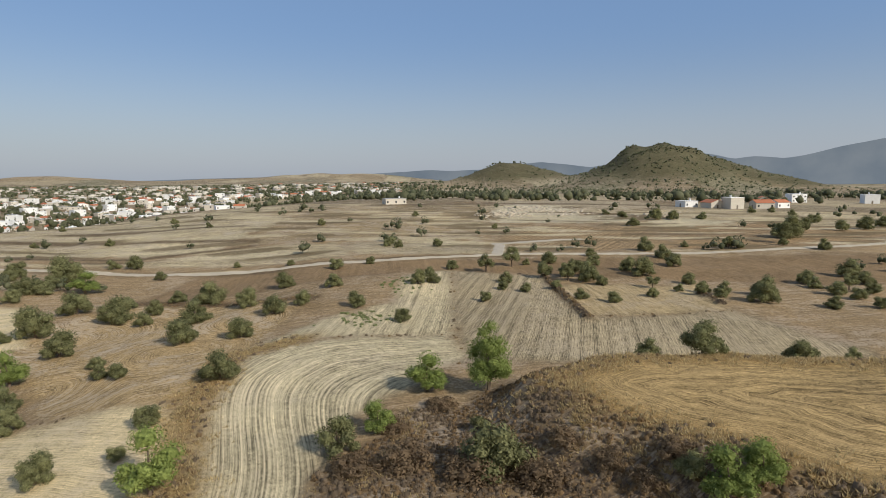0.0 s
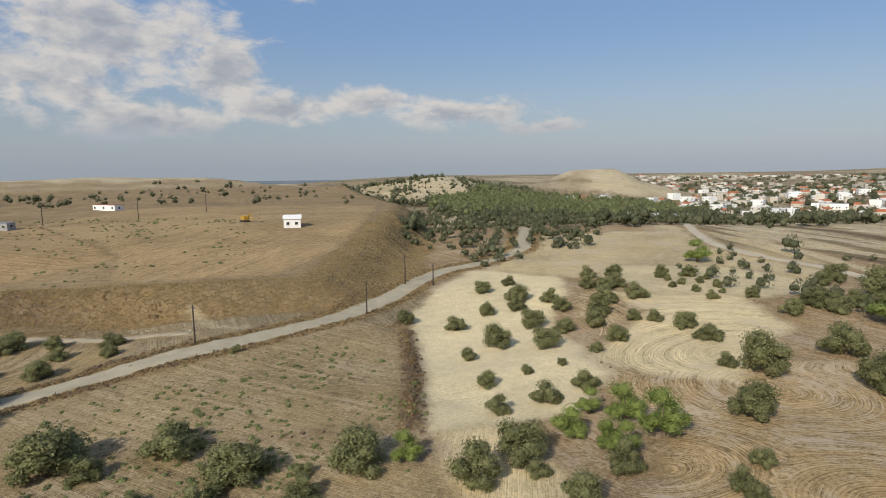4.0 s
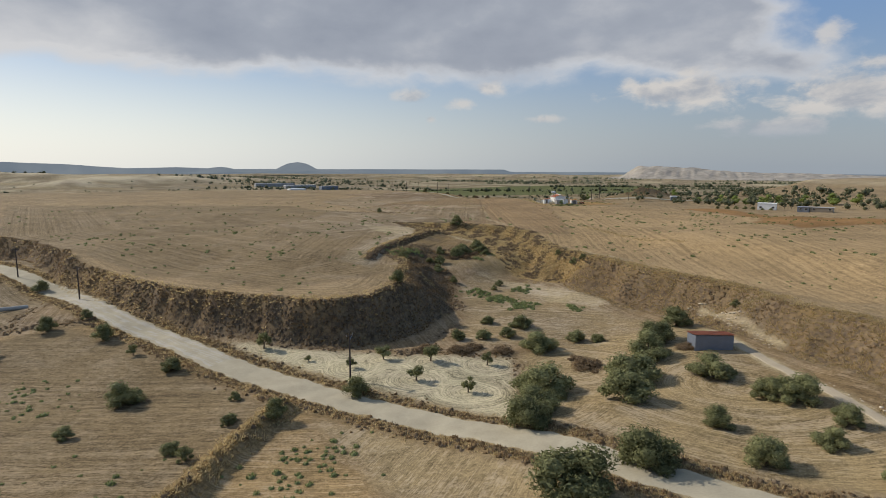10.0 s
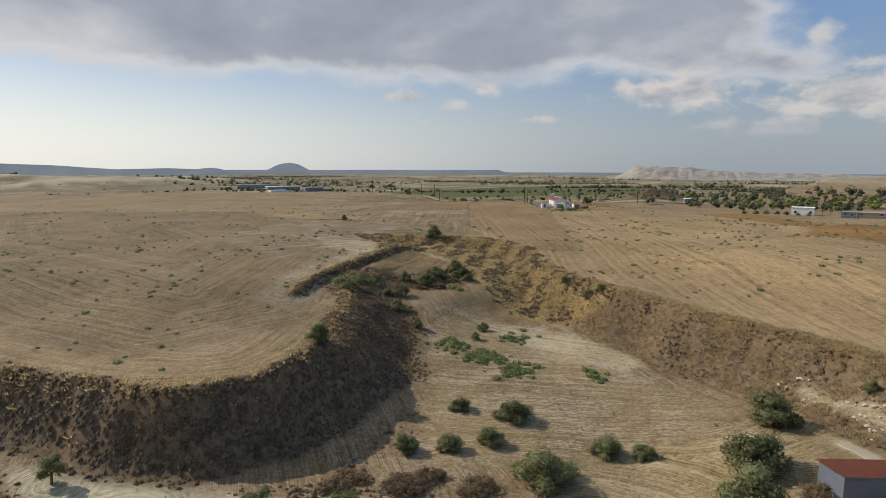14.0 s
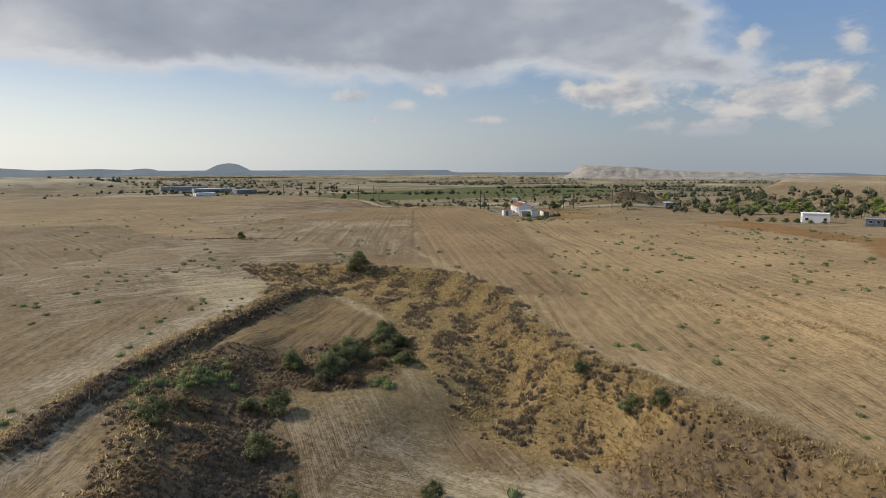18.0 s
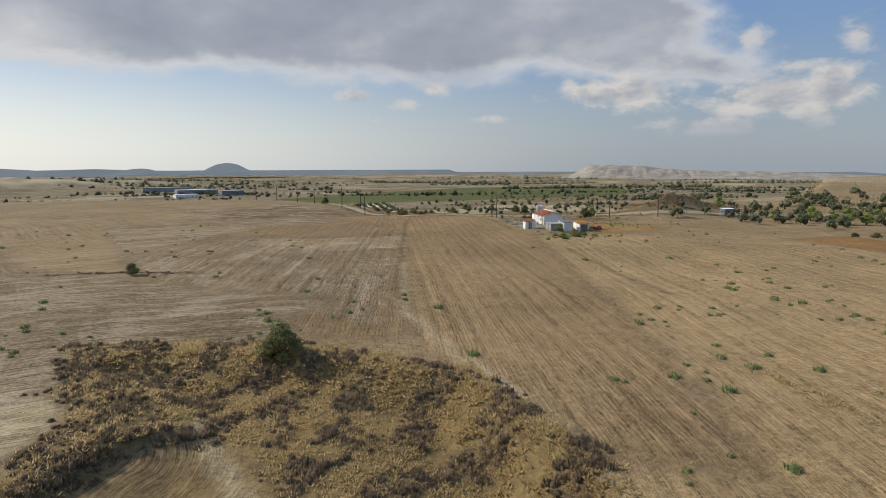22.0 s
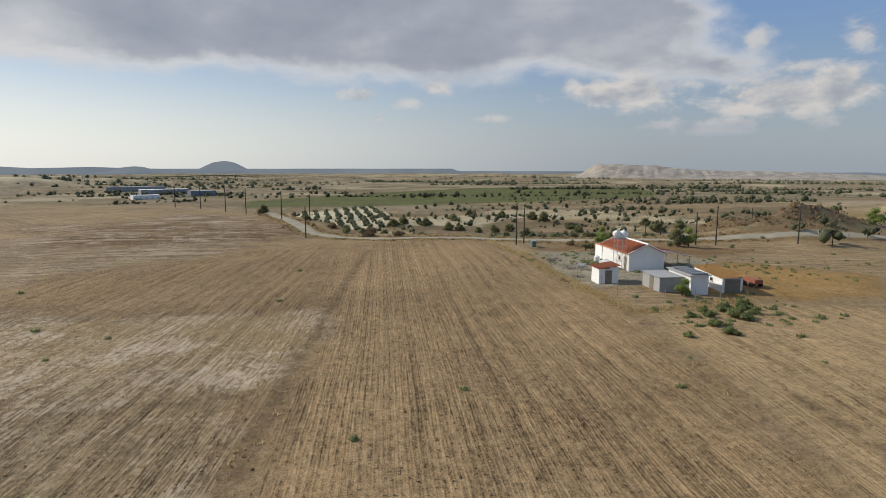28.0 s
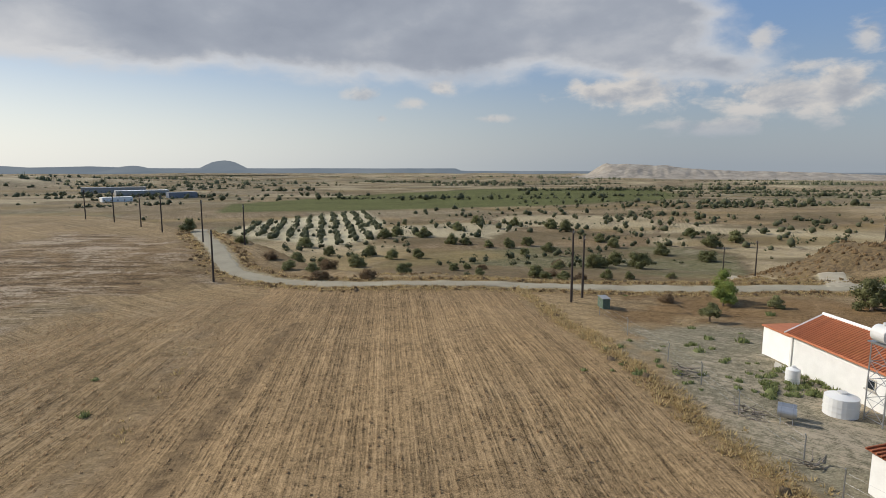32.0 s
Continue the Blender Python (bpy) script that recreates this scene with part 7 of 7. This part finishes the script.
def yard_sheds():
    a = thing("goat_shed", -199.2, -226.0, 253, "grey and white block shed with solar panels", "shed")
    part("wall", box(0, -3.2, -0.4, 4.6, -0.0, 1.75, 0.02), GREY_WALL, a)
    part("white_wall", box(-1.3, -5.4, -0.4, 4.2, -3.2, 2.15, 0.02), WHITE, a, "white block wall")
    roof = part("roof", box(-1.5, -5.6, 2.15, 4.4, -2.9, 2.24), GREY_WALL, a)
    part("roof", box(-0.2, -3.0, 1.75, 4.8, 0.2, 1.83), GREY_WALL, a)
    for k in range(4):
        p = part("solar_panel", box(-1.2 + k * 1.3, -5.3, 2.36, -0.1 + k * 1.3, -3.4, 2.41), PANEL, roof, "dark solar panel")
        part("frame", box(-1.23 + k * 1.3, -5.33, 2.33, -0.07 + k * 1.3, -3.37, 2.37), STEEL, p)
    part("door", box(1.6, -0.02, 0, 2.6, 0.05, 1.6), DOORS, a)
    b = thing("store_shed", -206.2, -223.2, 245, "long white shed with an ochre sheet roof", "shed")
    part("wall", box(0, -2.4, -0.4, 8.6, 0, 1.8, 0.02), WHITE, b)
    bm = bmesh.new()
    bm.faces.new([bm.verts.new(p) for p in ((-0.3, 0.25, 1.82), (-0.3, -2.65, 2.12), (8.9, -2.65, 2.12), (8.9, 0.25, 1.82))])
    bmesh.ops.solidify(bm, geom=list(bm.faces), thickness=0.07)
    part("roof", bm, OCHRE, b, "ochre corrugated roof")
    part("gate", box(-0.06, -2.1, 0.0, 0.02, -0.3, 1.7), DOORS, b)
    window(b, 3.0, 0.0, 0.9, 0.8, 0.5, "+y")
    c = thing("trailer", -213.0, -224.6, 260, "rusty red farm trailer in the yard", "trailer")
    part("bed", box(-1.1, -0.6, 0.45, 1.1, 0.6, 0.95, 0.03), RUST, c)
    for x in (-0.6, 0.6):
        for y in (-0.7, 0.7):
            part("wheel", rod((x, y - 0.1, 0.3), (x, y + 0.1, 0.3), 0.33, sides=14), TIMBER, c)
    part("drawbar", rod((1.1, 0, 0.5), (2.2, 0, 0.3), 0.05), RUST, c)
    d = thing("meter_cabinet", -209.6, -271.2, 70, "green metal cabinet beside the field road", "cabinet")
    part("body", box(-0.9, -0.4, -0.2, 0.9, 0.4, 1.1, 0.02), material("green_paint", (0.10, 0.15, 0.11), 0.6), d)
    part("lid", box(-0.95, -0.45, 1.1, 0.95, 0.45, 1.18), STEEL, d)


def valley_shed():
    s = thing("tool_shed", -117.2, -35.2, 160, "blue-grey sheet shed with a rusty red roof", "shed")
    part("wall", box(0, -3.2, -0.6, 5.6, 0, 2.1, 0.01), SHEET, s)
    ribs = bmesh.new()
    for k in range(24):
        rod((0.1 + k * 0.235, 0.01, -0.4), (0.1 + k * 0.235, 0.01, 2.08), 0.03, sides=4, bm=ribs)
    part("ribs", ribs, SHEET, s)
    bm = bmesh.new()
    bm.faces.new([bm.verts.new(p) for p in ((-0.25, 0.3, 2.08), (-0.25, -3.5, 2.55), (5.85, -3.5, 2.55), (5.85, 0.3, 2.08))])
    bmesh.ops.solidify(bm, geom=list(bm.faces), thickness=0.06)
    part("roof", bm, RUST, s, "rusty red sheet roof")
    part("gable_board", box(0.02, -3.18, 2.1, 5.58, -2.2, 2.38), SHEET, s)
    window(s, 3.5, 0.0, 1.0, 0.9, 0.6, "+y")


def pole(x, y, tall, turn, arms=1):
    p = thing("utility_pole", x, y, turn, "tarred wooden utility pole with a crossarm", "utility pole", "utility poles")
    part("shaft", rod((0, 0, -0.8), (0, 0, tall), 0.15, 0.10, 10), TIMBER, p)
    if arms:
        arm = part("crossarm", box(-0.75, -0.05, tall - 0.45, 0.75, 0.05, tall - 0.33), TIMBER, p)
        for s in (-0.65, 0.0, 0.65):
            part("insulator", rod((s, 0, tall - 0.33), (s, 0, tall - 0.12), 0.05, 0.035, 8), GREY_WALL, arm)
        part("brace", rod((-0.45, 0.06, tall - 0.42), (0, 0.06, tall - 0.95), 0.02, sides=4), STEEL, p)


POLES = [(-66.2, -42.2, 6.9, 40), (-103.3, 18.1, 6.4, 35), (-0.7, -122.7, 7.0, 40), (-19.4, -98, 7.0, 40), (-116, 46.5, 6.5, 30), (-138, 57.2, 7.0, 20), (-134, 63, 5.0, 20), (-207.6, -274.4, 8.3, 60),
         (-210.4, -276.2, 7.4, 60), (-170.6, -302.2, 7.0, 80), (-169.6, -333, 7.6, 80), (-176.5, -330, 7.2, 80), (-162, -352, 7.6, 80), (-157, -366, 7.2, 80), (-150, -381, 7.4, 80), (-142, -394, 7.4, 80),
         (-261, -253.3, 8.0, 60), (-245.4, -259.6, 8.0, 60), (-240.6, -260.2, 6.6, 60), (-272.5, -303.5, 7.2, 60), (-300, -296, 7.6, 60), (-280, -318, 7.0, 60), (-232, -55, 7.5, 60), (-252, -30, 7.5, 60), (-280, -10, 7.5, 60)]


def fence():
    line = [(-195.2, -236), (-194.6, -231), (-193.4, -226.5), (-192.6, -222.6), (-195.5, -221.2), (-199.5, -220.8), (-203.5, -221.0), (-208.5, -221.5)]
    line2 = [(-206.6, -268), (-203.4, -260), (-200.9, -252.6), (-199.6, -248.2), (-198.4, -244.2), (-196.8, -239)]
    for path in (line, line2):
        f = thing("fence", path[0][0], path[0][1], 0, "sagging wire fence on thin posts round the yard", "fence", "yard fences")
        base = Vector((path[0][0], path[0][1], level(*path[0])))
        tops = []
        for x, y in path:
            foot = Vector((x, y, level(x, y))) - base
            lean = Vector((random.uniform(-0.08, 0.08), random.uniform(-0.08, 0.08), 1.45))
            post = part("post", rod(foot - Vector((0, 0, 0.3)), foot + lean, 0.035, sides=6), STEEL, f)
            part("bent_tip", rod(foot + lean, foot + lean + Vector((0.22, 0.1, 0.2)), 0.03, sides=6), STEEL, post)
            tops.append((foot, lean))
        for k in range(len(tops) - 1):
            for u in (0.3, 0.62, 0.95):
                part("wire", rod(tops[k][0] + tops[k][1] * u, tops[k + 1][0] + tops[k + 1][1] * u, 0.004, sides=4), STEEL, f)


def block_house(name, x, y, turn, size, wall, roof_mat, label, category="house", pitched=False, far_off=False):
    w, d, h = size
    t = thing(name, x, y, turn, label, category)
    if pitched:
        part("wall", gable_walls(-w / 2, -d / 2, w / 2, d / 2, h, h + d * 0.2), wall, t)
        part("roof", gable_roof(-w / 2, -d / 2, w / 2, d / 2, h + 0.02, h + d * 0.2 + 0.02, 0.3), roof_mat, t)
    else:
        part("wall", box(-w / 2, -d / 2, -0.6, w / 2, d / 2, h, 0.02), wall, t)
        part("roof", box(-w / 2 - 0.15, -d / 2 - 0.15, h, w / 2 + 0.15, d / 2 + 0.15, h + 0.16), roof_mat, t)
    for u in np.linspace(-w / 2 + 1.3, w / 2 - 1.3, max(2, int(w / 4))):
        for v, axis in ((d / 2, "+y"), (-d / 2, "-y")):
            if far_off:
                if v < 0:
                    part("window", box(u - 0.5, v - 0.04, 0.9, u + 0.5, v + 0.04, 2.0), GLASS, t)
                if h > 5 and v < 0:
                    part("window", box(u - 0.5, v - 0.04, 3.9, u + 0.5, v + 0.04, 5.0), GLASS, t)
            else:
                window(t, float(u), v, 0.9, 1.0, 0.9, axis)
    if not far_off:
        window(t, w / 2, 0.0, 0.9, 1.0, 0.9, "+x")
    part("door", box(-w / 2 - 0.05, -0.5, 0.0, -w / 2 + 0.02, 0.5, 2.0), DOORS, t)
    return t


farmhouse()
hut()
tower()
round_tank("water_tank", -203.8, -241.8, 0.92, 1.15, "large white plastic water tank on the ground")
round_tank("water_tank", -205.6, -246.2, 0.45, 0.95, "small white plastic tank by the house wall")
drums()
yard_sheds()
valley_shed()
for px, py, tall, turn in POLES:
    pole(px, py, tall, turn)
fence()


def brushwood(x, y, seed):
    """A heap of grey dead branches."""
    r = random.Random(seed)
    heap = thing("brushwood_pile", x, y, r.uniform(0, 360), "heap of grey dead branches by the yard fence", "brushwood", "brushwood heaps")
    for k in range(14):
        a, d = r.uniform(0, 6.28), r.uniform(0, 0.9)
        p = Vector((d * math.cos(a), 0.6 * d * math.sin(a), r.uniform(0.0, 0.35)))
        q = p + Vector((r.uniform(-1.2, 1.2), r.uniform(-0.8, 0.8), r.uniform(-0.15, 0.4)))
        part("branch", rod(p, q, 0.04, 0.012, 5), BRANCH, heap)


BRANCH = material("grey_branches", (0.27, 0.23, 0.185), 0.95, grain=3, vary=0.2)
for k, (bx, by) in enumerate(((-200.5, -250.7), (-200.0, -249.6), (-199.0, -244.4), (-198.7, -243.6), (-196.9, -238.6))):
    brushwood(bx, by, 60 + k)
block_house("cottage", -199, 30, 90, (5.2, 5.0, 2.8), WHITE, WHITE, "small white cottage alone on the plateau", pitched=True)
block_house("long_building", -304, -57, 60, (13, 5, 2.6), WHITE, RUST, "long low white building with a red roof", "building")
block_house("store", -224, -63.5, 70, (6.4, 3.2, 2.4), GREY_WALL, STEEL, "grey low store on the plateau", "building")
block_house("white_store", -285.2, -179.3, 130, (7.8, 5.4, 3.1), WHITE, WHITE, "white box-shaped store among trees", "building")
block_house("stable", -288.6, -162.7, 124, (4.6, 4.2, 2.2), SHEET, STEEL, "low blue sheet stable", "stable")
block_house("pen", -292.6, -157.0, 124, (8.6, 4.0, 2.0), DOORS, GREY_WALL, "low brown wooden animal pen", "pen")
block_house("blue_hut", -288.3, -248.6, 60, (4.6, 3.2, 2.4), SHEET, WHITE, "pale blue hut among trees", "hut")
block_house("warehouse", -107, -755, 20, (22, 9, 3.6), WHITE, WHITE, "long white warehouse far on the plain", "warehouse")
block_house("factory_hall", -154, -800, 15, (24, 12, 5.0), SHEET, STEEL, "blue-grey factory hall far on the plain", "factory")
block_house("factory_hall", -118, -850, 15, (46, 12, 5.0), GREY_WALL, WHITE, "long grey factory hall far on the plain", "factory")
block_house("factory_hall", -85, -930, 10, (60, 14, 5.5), GREY_WALL, STEEL, "long dark factory hall far on the plain", "factory")
block_house("hall", -290, 218, 56, (34, 8, 3.4), WHITE, WHITE, "long white building beside the town road", "building", far_off=True)
block_house("hall", -381, 422, 42, (24, 9, 4.2), WHITE, GREY_WALL, "white low hall beside the town road", "building", far_off=True)
m = thing("excavator", -216, 13.5, 30, "yellow excavator parked on the plateau", "excavator")
part("tracks", box(-1.6, -1.2, -0.1, 1.6, 1.2, 0.7, 0.15), TIMBER, m)
part("cab", box(-1.2, -1.0, 0.8, 1.4, 1.0, 2.3, 0.1), YELLOW, m)
part("boom", rod((1.2, 0.3, 1.6), (4.0, 0.3, 3.2), 0.2), YELLOW, m)
part("arm", rod((4.0, 0.3, 3.2), (5.2, 0.3, 0.9), 0.15), YELLOW, m)
p = thing("pipe", -8.2, -96.0, 20, "pale concrete pipe lying by the road", "pipe")
part("barrel", rod((-2.6, 0, 0.35), (2.6, 0, 0.45), 0.42, sides=14), CONCRETE, p)


# ---- the town ----
TOWN_WALL = material("town_render", (0.47, 0.435, 0.365), 0.85, grain=0.3, vary=0.1, fine=2, island=0.35, bump=0.0)


def town():
    r = random.Random(21)
    kinds = []
    for k, (w, d, h, wall, roof, pitched, label) in enumerate((
            (9, 8, 3.3, WHITE, WHITE, False, "flat-roofed white village house"), (11, 9, 6.2, WHITE, WHITE, False, "white two-storey village house"), (10, 8, 3.2, CREAM, TERRACOTTA, True, "cream village house with a red tiled roof"),
            (8, 8, 6.0, CREAM, WHITE, False, "cream two-storey village house"), (9, 7, 3.2, WHITE, TERRACOTTA, True, "white village house with a red tiled roof"), (13, 9, 3.4, CREAM, GREY_WALL, False, "long flat-roofed cream house"))):
        t = block_house("village_house", 0, 0, 0, (w, d, h), wall, roof, label, "house", pitched, True)
        t.location = (0, 0, -70)
        t["group"] = "village houses"
        if not pitched:
            part("roof_tank", rod((w / 4, 0, h + 0.1), (w / 4, 0, h + 1.3), 0.5, sides=10), PLASTIC, t)
        kinds.append(t)
    taken = []
    while len(taken) < 900:
        a, d = radians(r.uniform(4, 63)), 455 + 700 * r.random() ** 0.85
        x, y = -d * math.sin(a), d * math.cos(a)
        hidden = math.degrees(a) < 19 and d < 640
        hill = math.hypot(x + 575, y - 325) < 105
        if not hidden and not hill and r.random() < 0.35 + 0.65 * smooth(8, 24, math.degrees(a)) and all((x - u) ** 2 + (y - v) ** 2 > 150 for u, v in taken):
            taken.append((x, y))
    taken.sort(key=lambda p: p[0] ** 2 + p[1] ** 2)
    for x, y in taken[:280]:
        copy_thing(r.choice(kinds), pose(x, y, level(x, y), 0, 0, r.choice((0, 12, 35, 60, 90, 120))) @ Matrix.Scale(r.uniform(0.68, 0.92), 4))
    blocks, lids = [], []
    for w, d, h in ((9, 8, 3.4), (11, 8, 6.2), (12, 9, 3.4), (8, 8, 5.8)):
        ring = [(-w / 2, -d / 2), (w / 2, -d / 2), (w / 2, d / 2), (-w / 2, d / 2)]
        blocks.append(([(u, v, z) for z in (-3, h) for u, v in ring], [(0, 1, 5, 4), (1, 2, 6, 5), (2, 3, 7, 6), (3, 0, 4, 7), (4, 5, 6, 7)]))
        lids.append(([(u * 1.06, v * 1.06, h - 0.1) for u, v in ring] + [(-w / 3, 0, h + 1.5), (w / 3, 0, h + 1.5)], [(0, 1, 5, 4), (2, 3, 4, 5), (1, 2, 5, 5), (3, 0, 4, 4)]))
    q = np.array(taken[280:])
    rn = np.random.RandomState(23)
    rows = as_rows(q[:, 0], q[:, 1], rn, 0.85, 1.0)
    rows[:, 3] = rn.uniform(0.6, 0.9, len(q))
    scatter("far_houses", blocks, rows, TOWN_WALL, "white and cream houses of the far side of the town", "houses")
    tiled = rows[::5]
    scatter("far_roofs", [(v, [f for f in q if len(set(f)) == 4]) for v, q in lids], tiled, TERRACOTTA, "red tiled roofs of the far side of the town", "roofs")
    for x, y in ((150, 325), (158, 318), (140, 335), (176, 322), (190, 330), (230, 420), (260, 430), (300, 410), (240, 300), (-30, 360)):
        copy_thing(r.choice(kinds), pose(x, y, level(x, y), 0, 0, r.choice((0, 20, 70, 100))))
    return kinds


TOWN_KINDS = town()


# ---- stones ----
def rocks():
    r = np.random.RandomState(17)
    kinds = []
    for k in range(4):
        bm = bmesh.new()
        bmesh.ops.create_icosphere(bm, subdivisions=1, radius=0.5)
        v = [tuple(c * s for c, s in zip(p.co * r.uniform(0.6, 1.2), (1.2, 0.9, 0.6))) for p in bm.verts]
        q = [[i.index for i in f.verts] for f in bm.faces]
        bm.free()
        kinds.append((v, q))
    rows = []
    for line, count, wide, low, high in (([(-127.5, -29), (-130, -37), (-132, -44), (-133, -52)], 130, 1.3, 0.2, 0.75), ([(-116, 8), (-119, -8), (-122, -22)], 120, 1.3, 0.15, 0.6), ([(-112, 24), (-114, 12), (-118, 4)], 110, 1.4, 0.15, 0.6),
                                        ([(10, 44), (18, 37), (14, 40)], 24, 2.0, 0.15, 0.5), ([(22, 262), (36, 290), (46, 320), (60, 300), (62, 284)], 420, 14, 0.8, 3.0), ([(94, 268), (108, 285), (122, 306)], 120, 8, 0.8, 2.6)):
        p = np.array(line)
        t = r.uniform(0, len(line) - 1, count)
        k = np.minimum(t.astype(int), len(line) - 2)
        q = p[k] + (p[k + 1] - p[k]) * (t - k)[:, None] + r.normal(0, wide * 0.5, (count, 2))
        rows.append(as_rows(q[:, 0], q[:, 1], r, low, high, 0.08))
    scatter("stones", kinds, np.concatenate(rows), LIMESTONE, "broken pale limestone along the banks", "stones")


rocks()
lay_road("road_slab", [(-15, -106), (-28.5, -83), (-38.8, -70), (-48.9, -55)], 2.35, (0.43, 0.39, 0.315), "pale concrete slab set in the gravel road", "road")
plant_all([(-222.9, -267.3, 2.6), (-226.5, -263.7, 2.0), (-234.3, -258.7, 4.2), (-236.5, -258.0, 3.2), (-218.5, -264.9, 1.8)], bushes + poplars[1:], 12)
plant(poplars[1], -224.3, -268.5, 2.9, 30, 1.25)
plant(saplings[0], -215.4, -262.2, 2.2, 80, 0.9)
plant(dry_bushes[0], -218.3, -271.0, 2.2, 10, 1.1)
plant(poplars[1], -200.4, -223.6, 2.0, 140, 1.0)
plant_all([(-199.4, -216.8, 1.8), (-198.6, -214.1, 2.5), (-202.4, -216.9, 2.2), (-195.9, -215.5, 1.4), (-193.9, -216.0, 1.2), (-201.4, -214.8, 1.6), (-192.7, -210.1, 1.5), (-188.6, -211.1, 1.1), (-193.4, -212.5, 1.4), (-197.3, -217.6, 1.2)], weeds, 41, 0.9)
cypress = tree_template("cypress", 90, 0.6, 0.3, 4.0, 22, 120, 0.07, FAR_LEAF, "tall dark narrow cypress", "tree", "cypresses")
for cx, cy in ((-295.1, -178.6), (-297.4, -176.8), (-285.3, -238.7), (-343, -216), (-347, -212), (-352, -199)):
    plant(cypress, cx, cy, 1.5, cx * 7)
# the first models have served
for model in olives + saplings + bushes + dry_bushes + poplars + weeds + TOWN_KINDS + [cypress]:
    for ob in [*model.children_recursive, model]:
        bpy.data.objects.remove(ob)
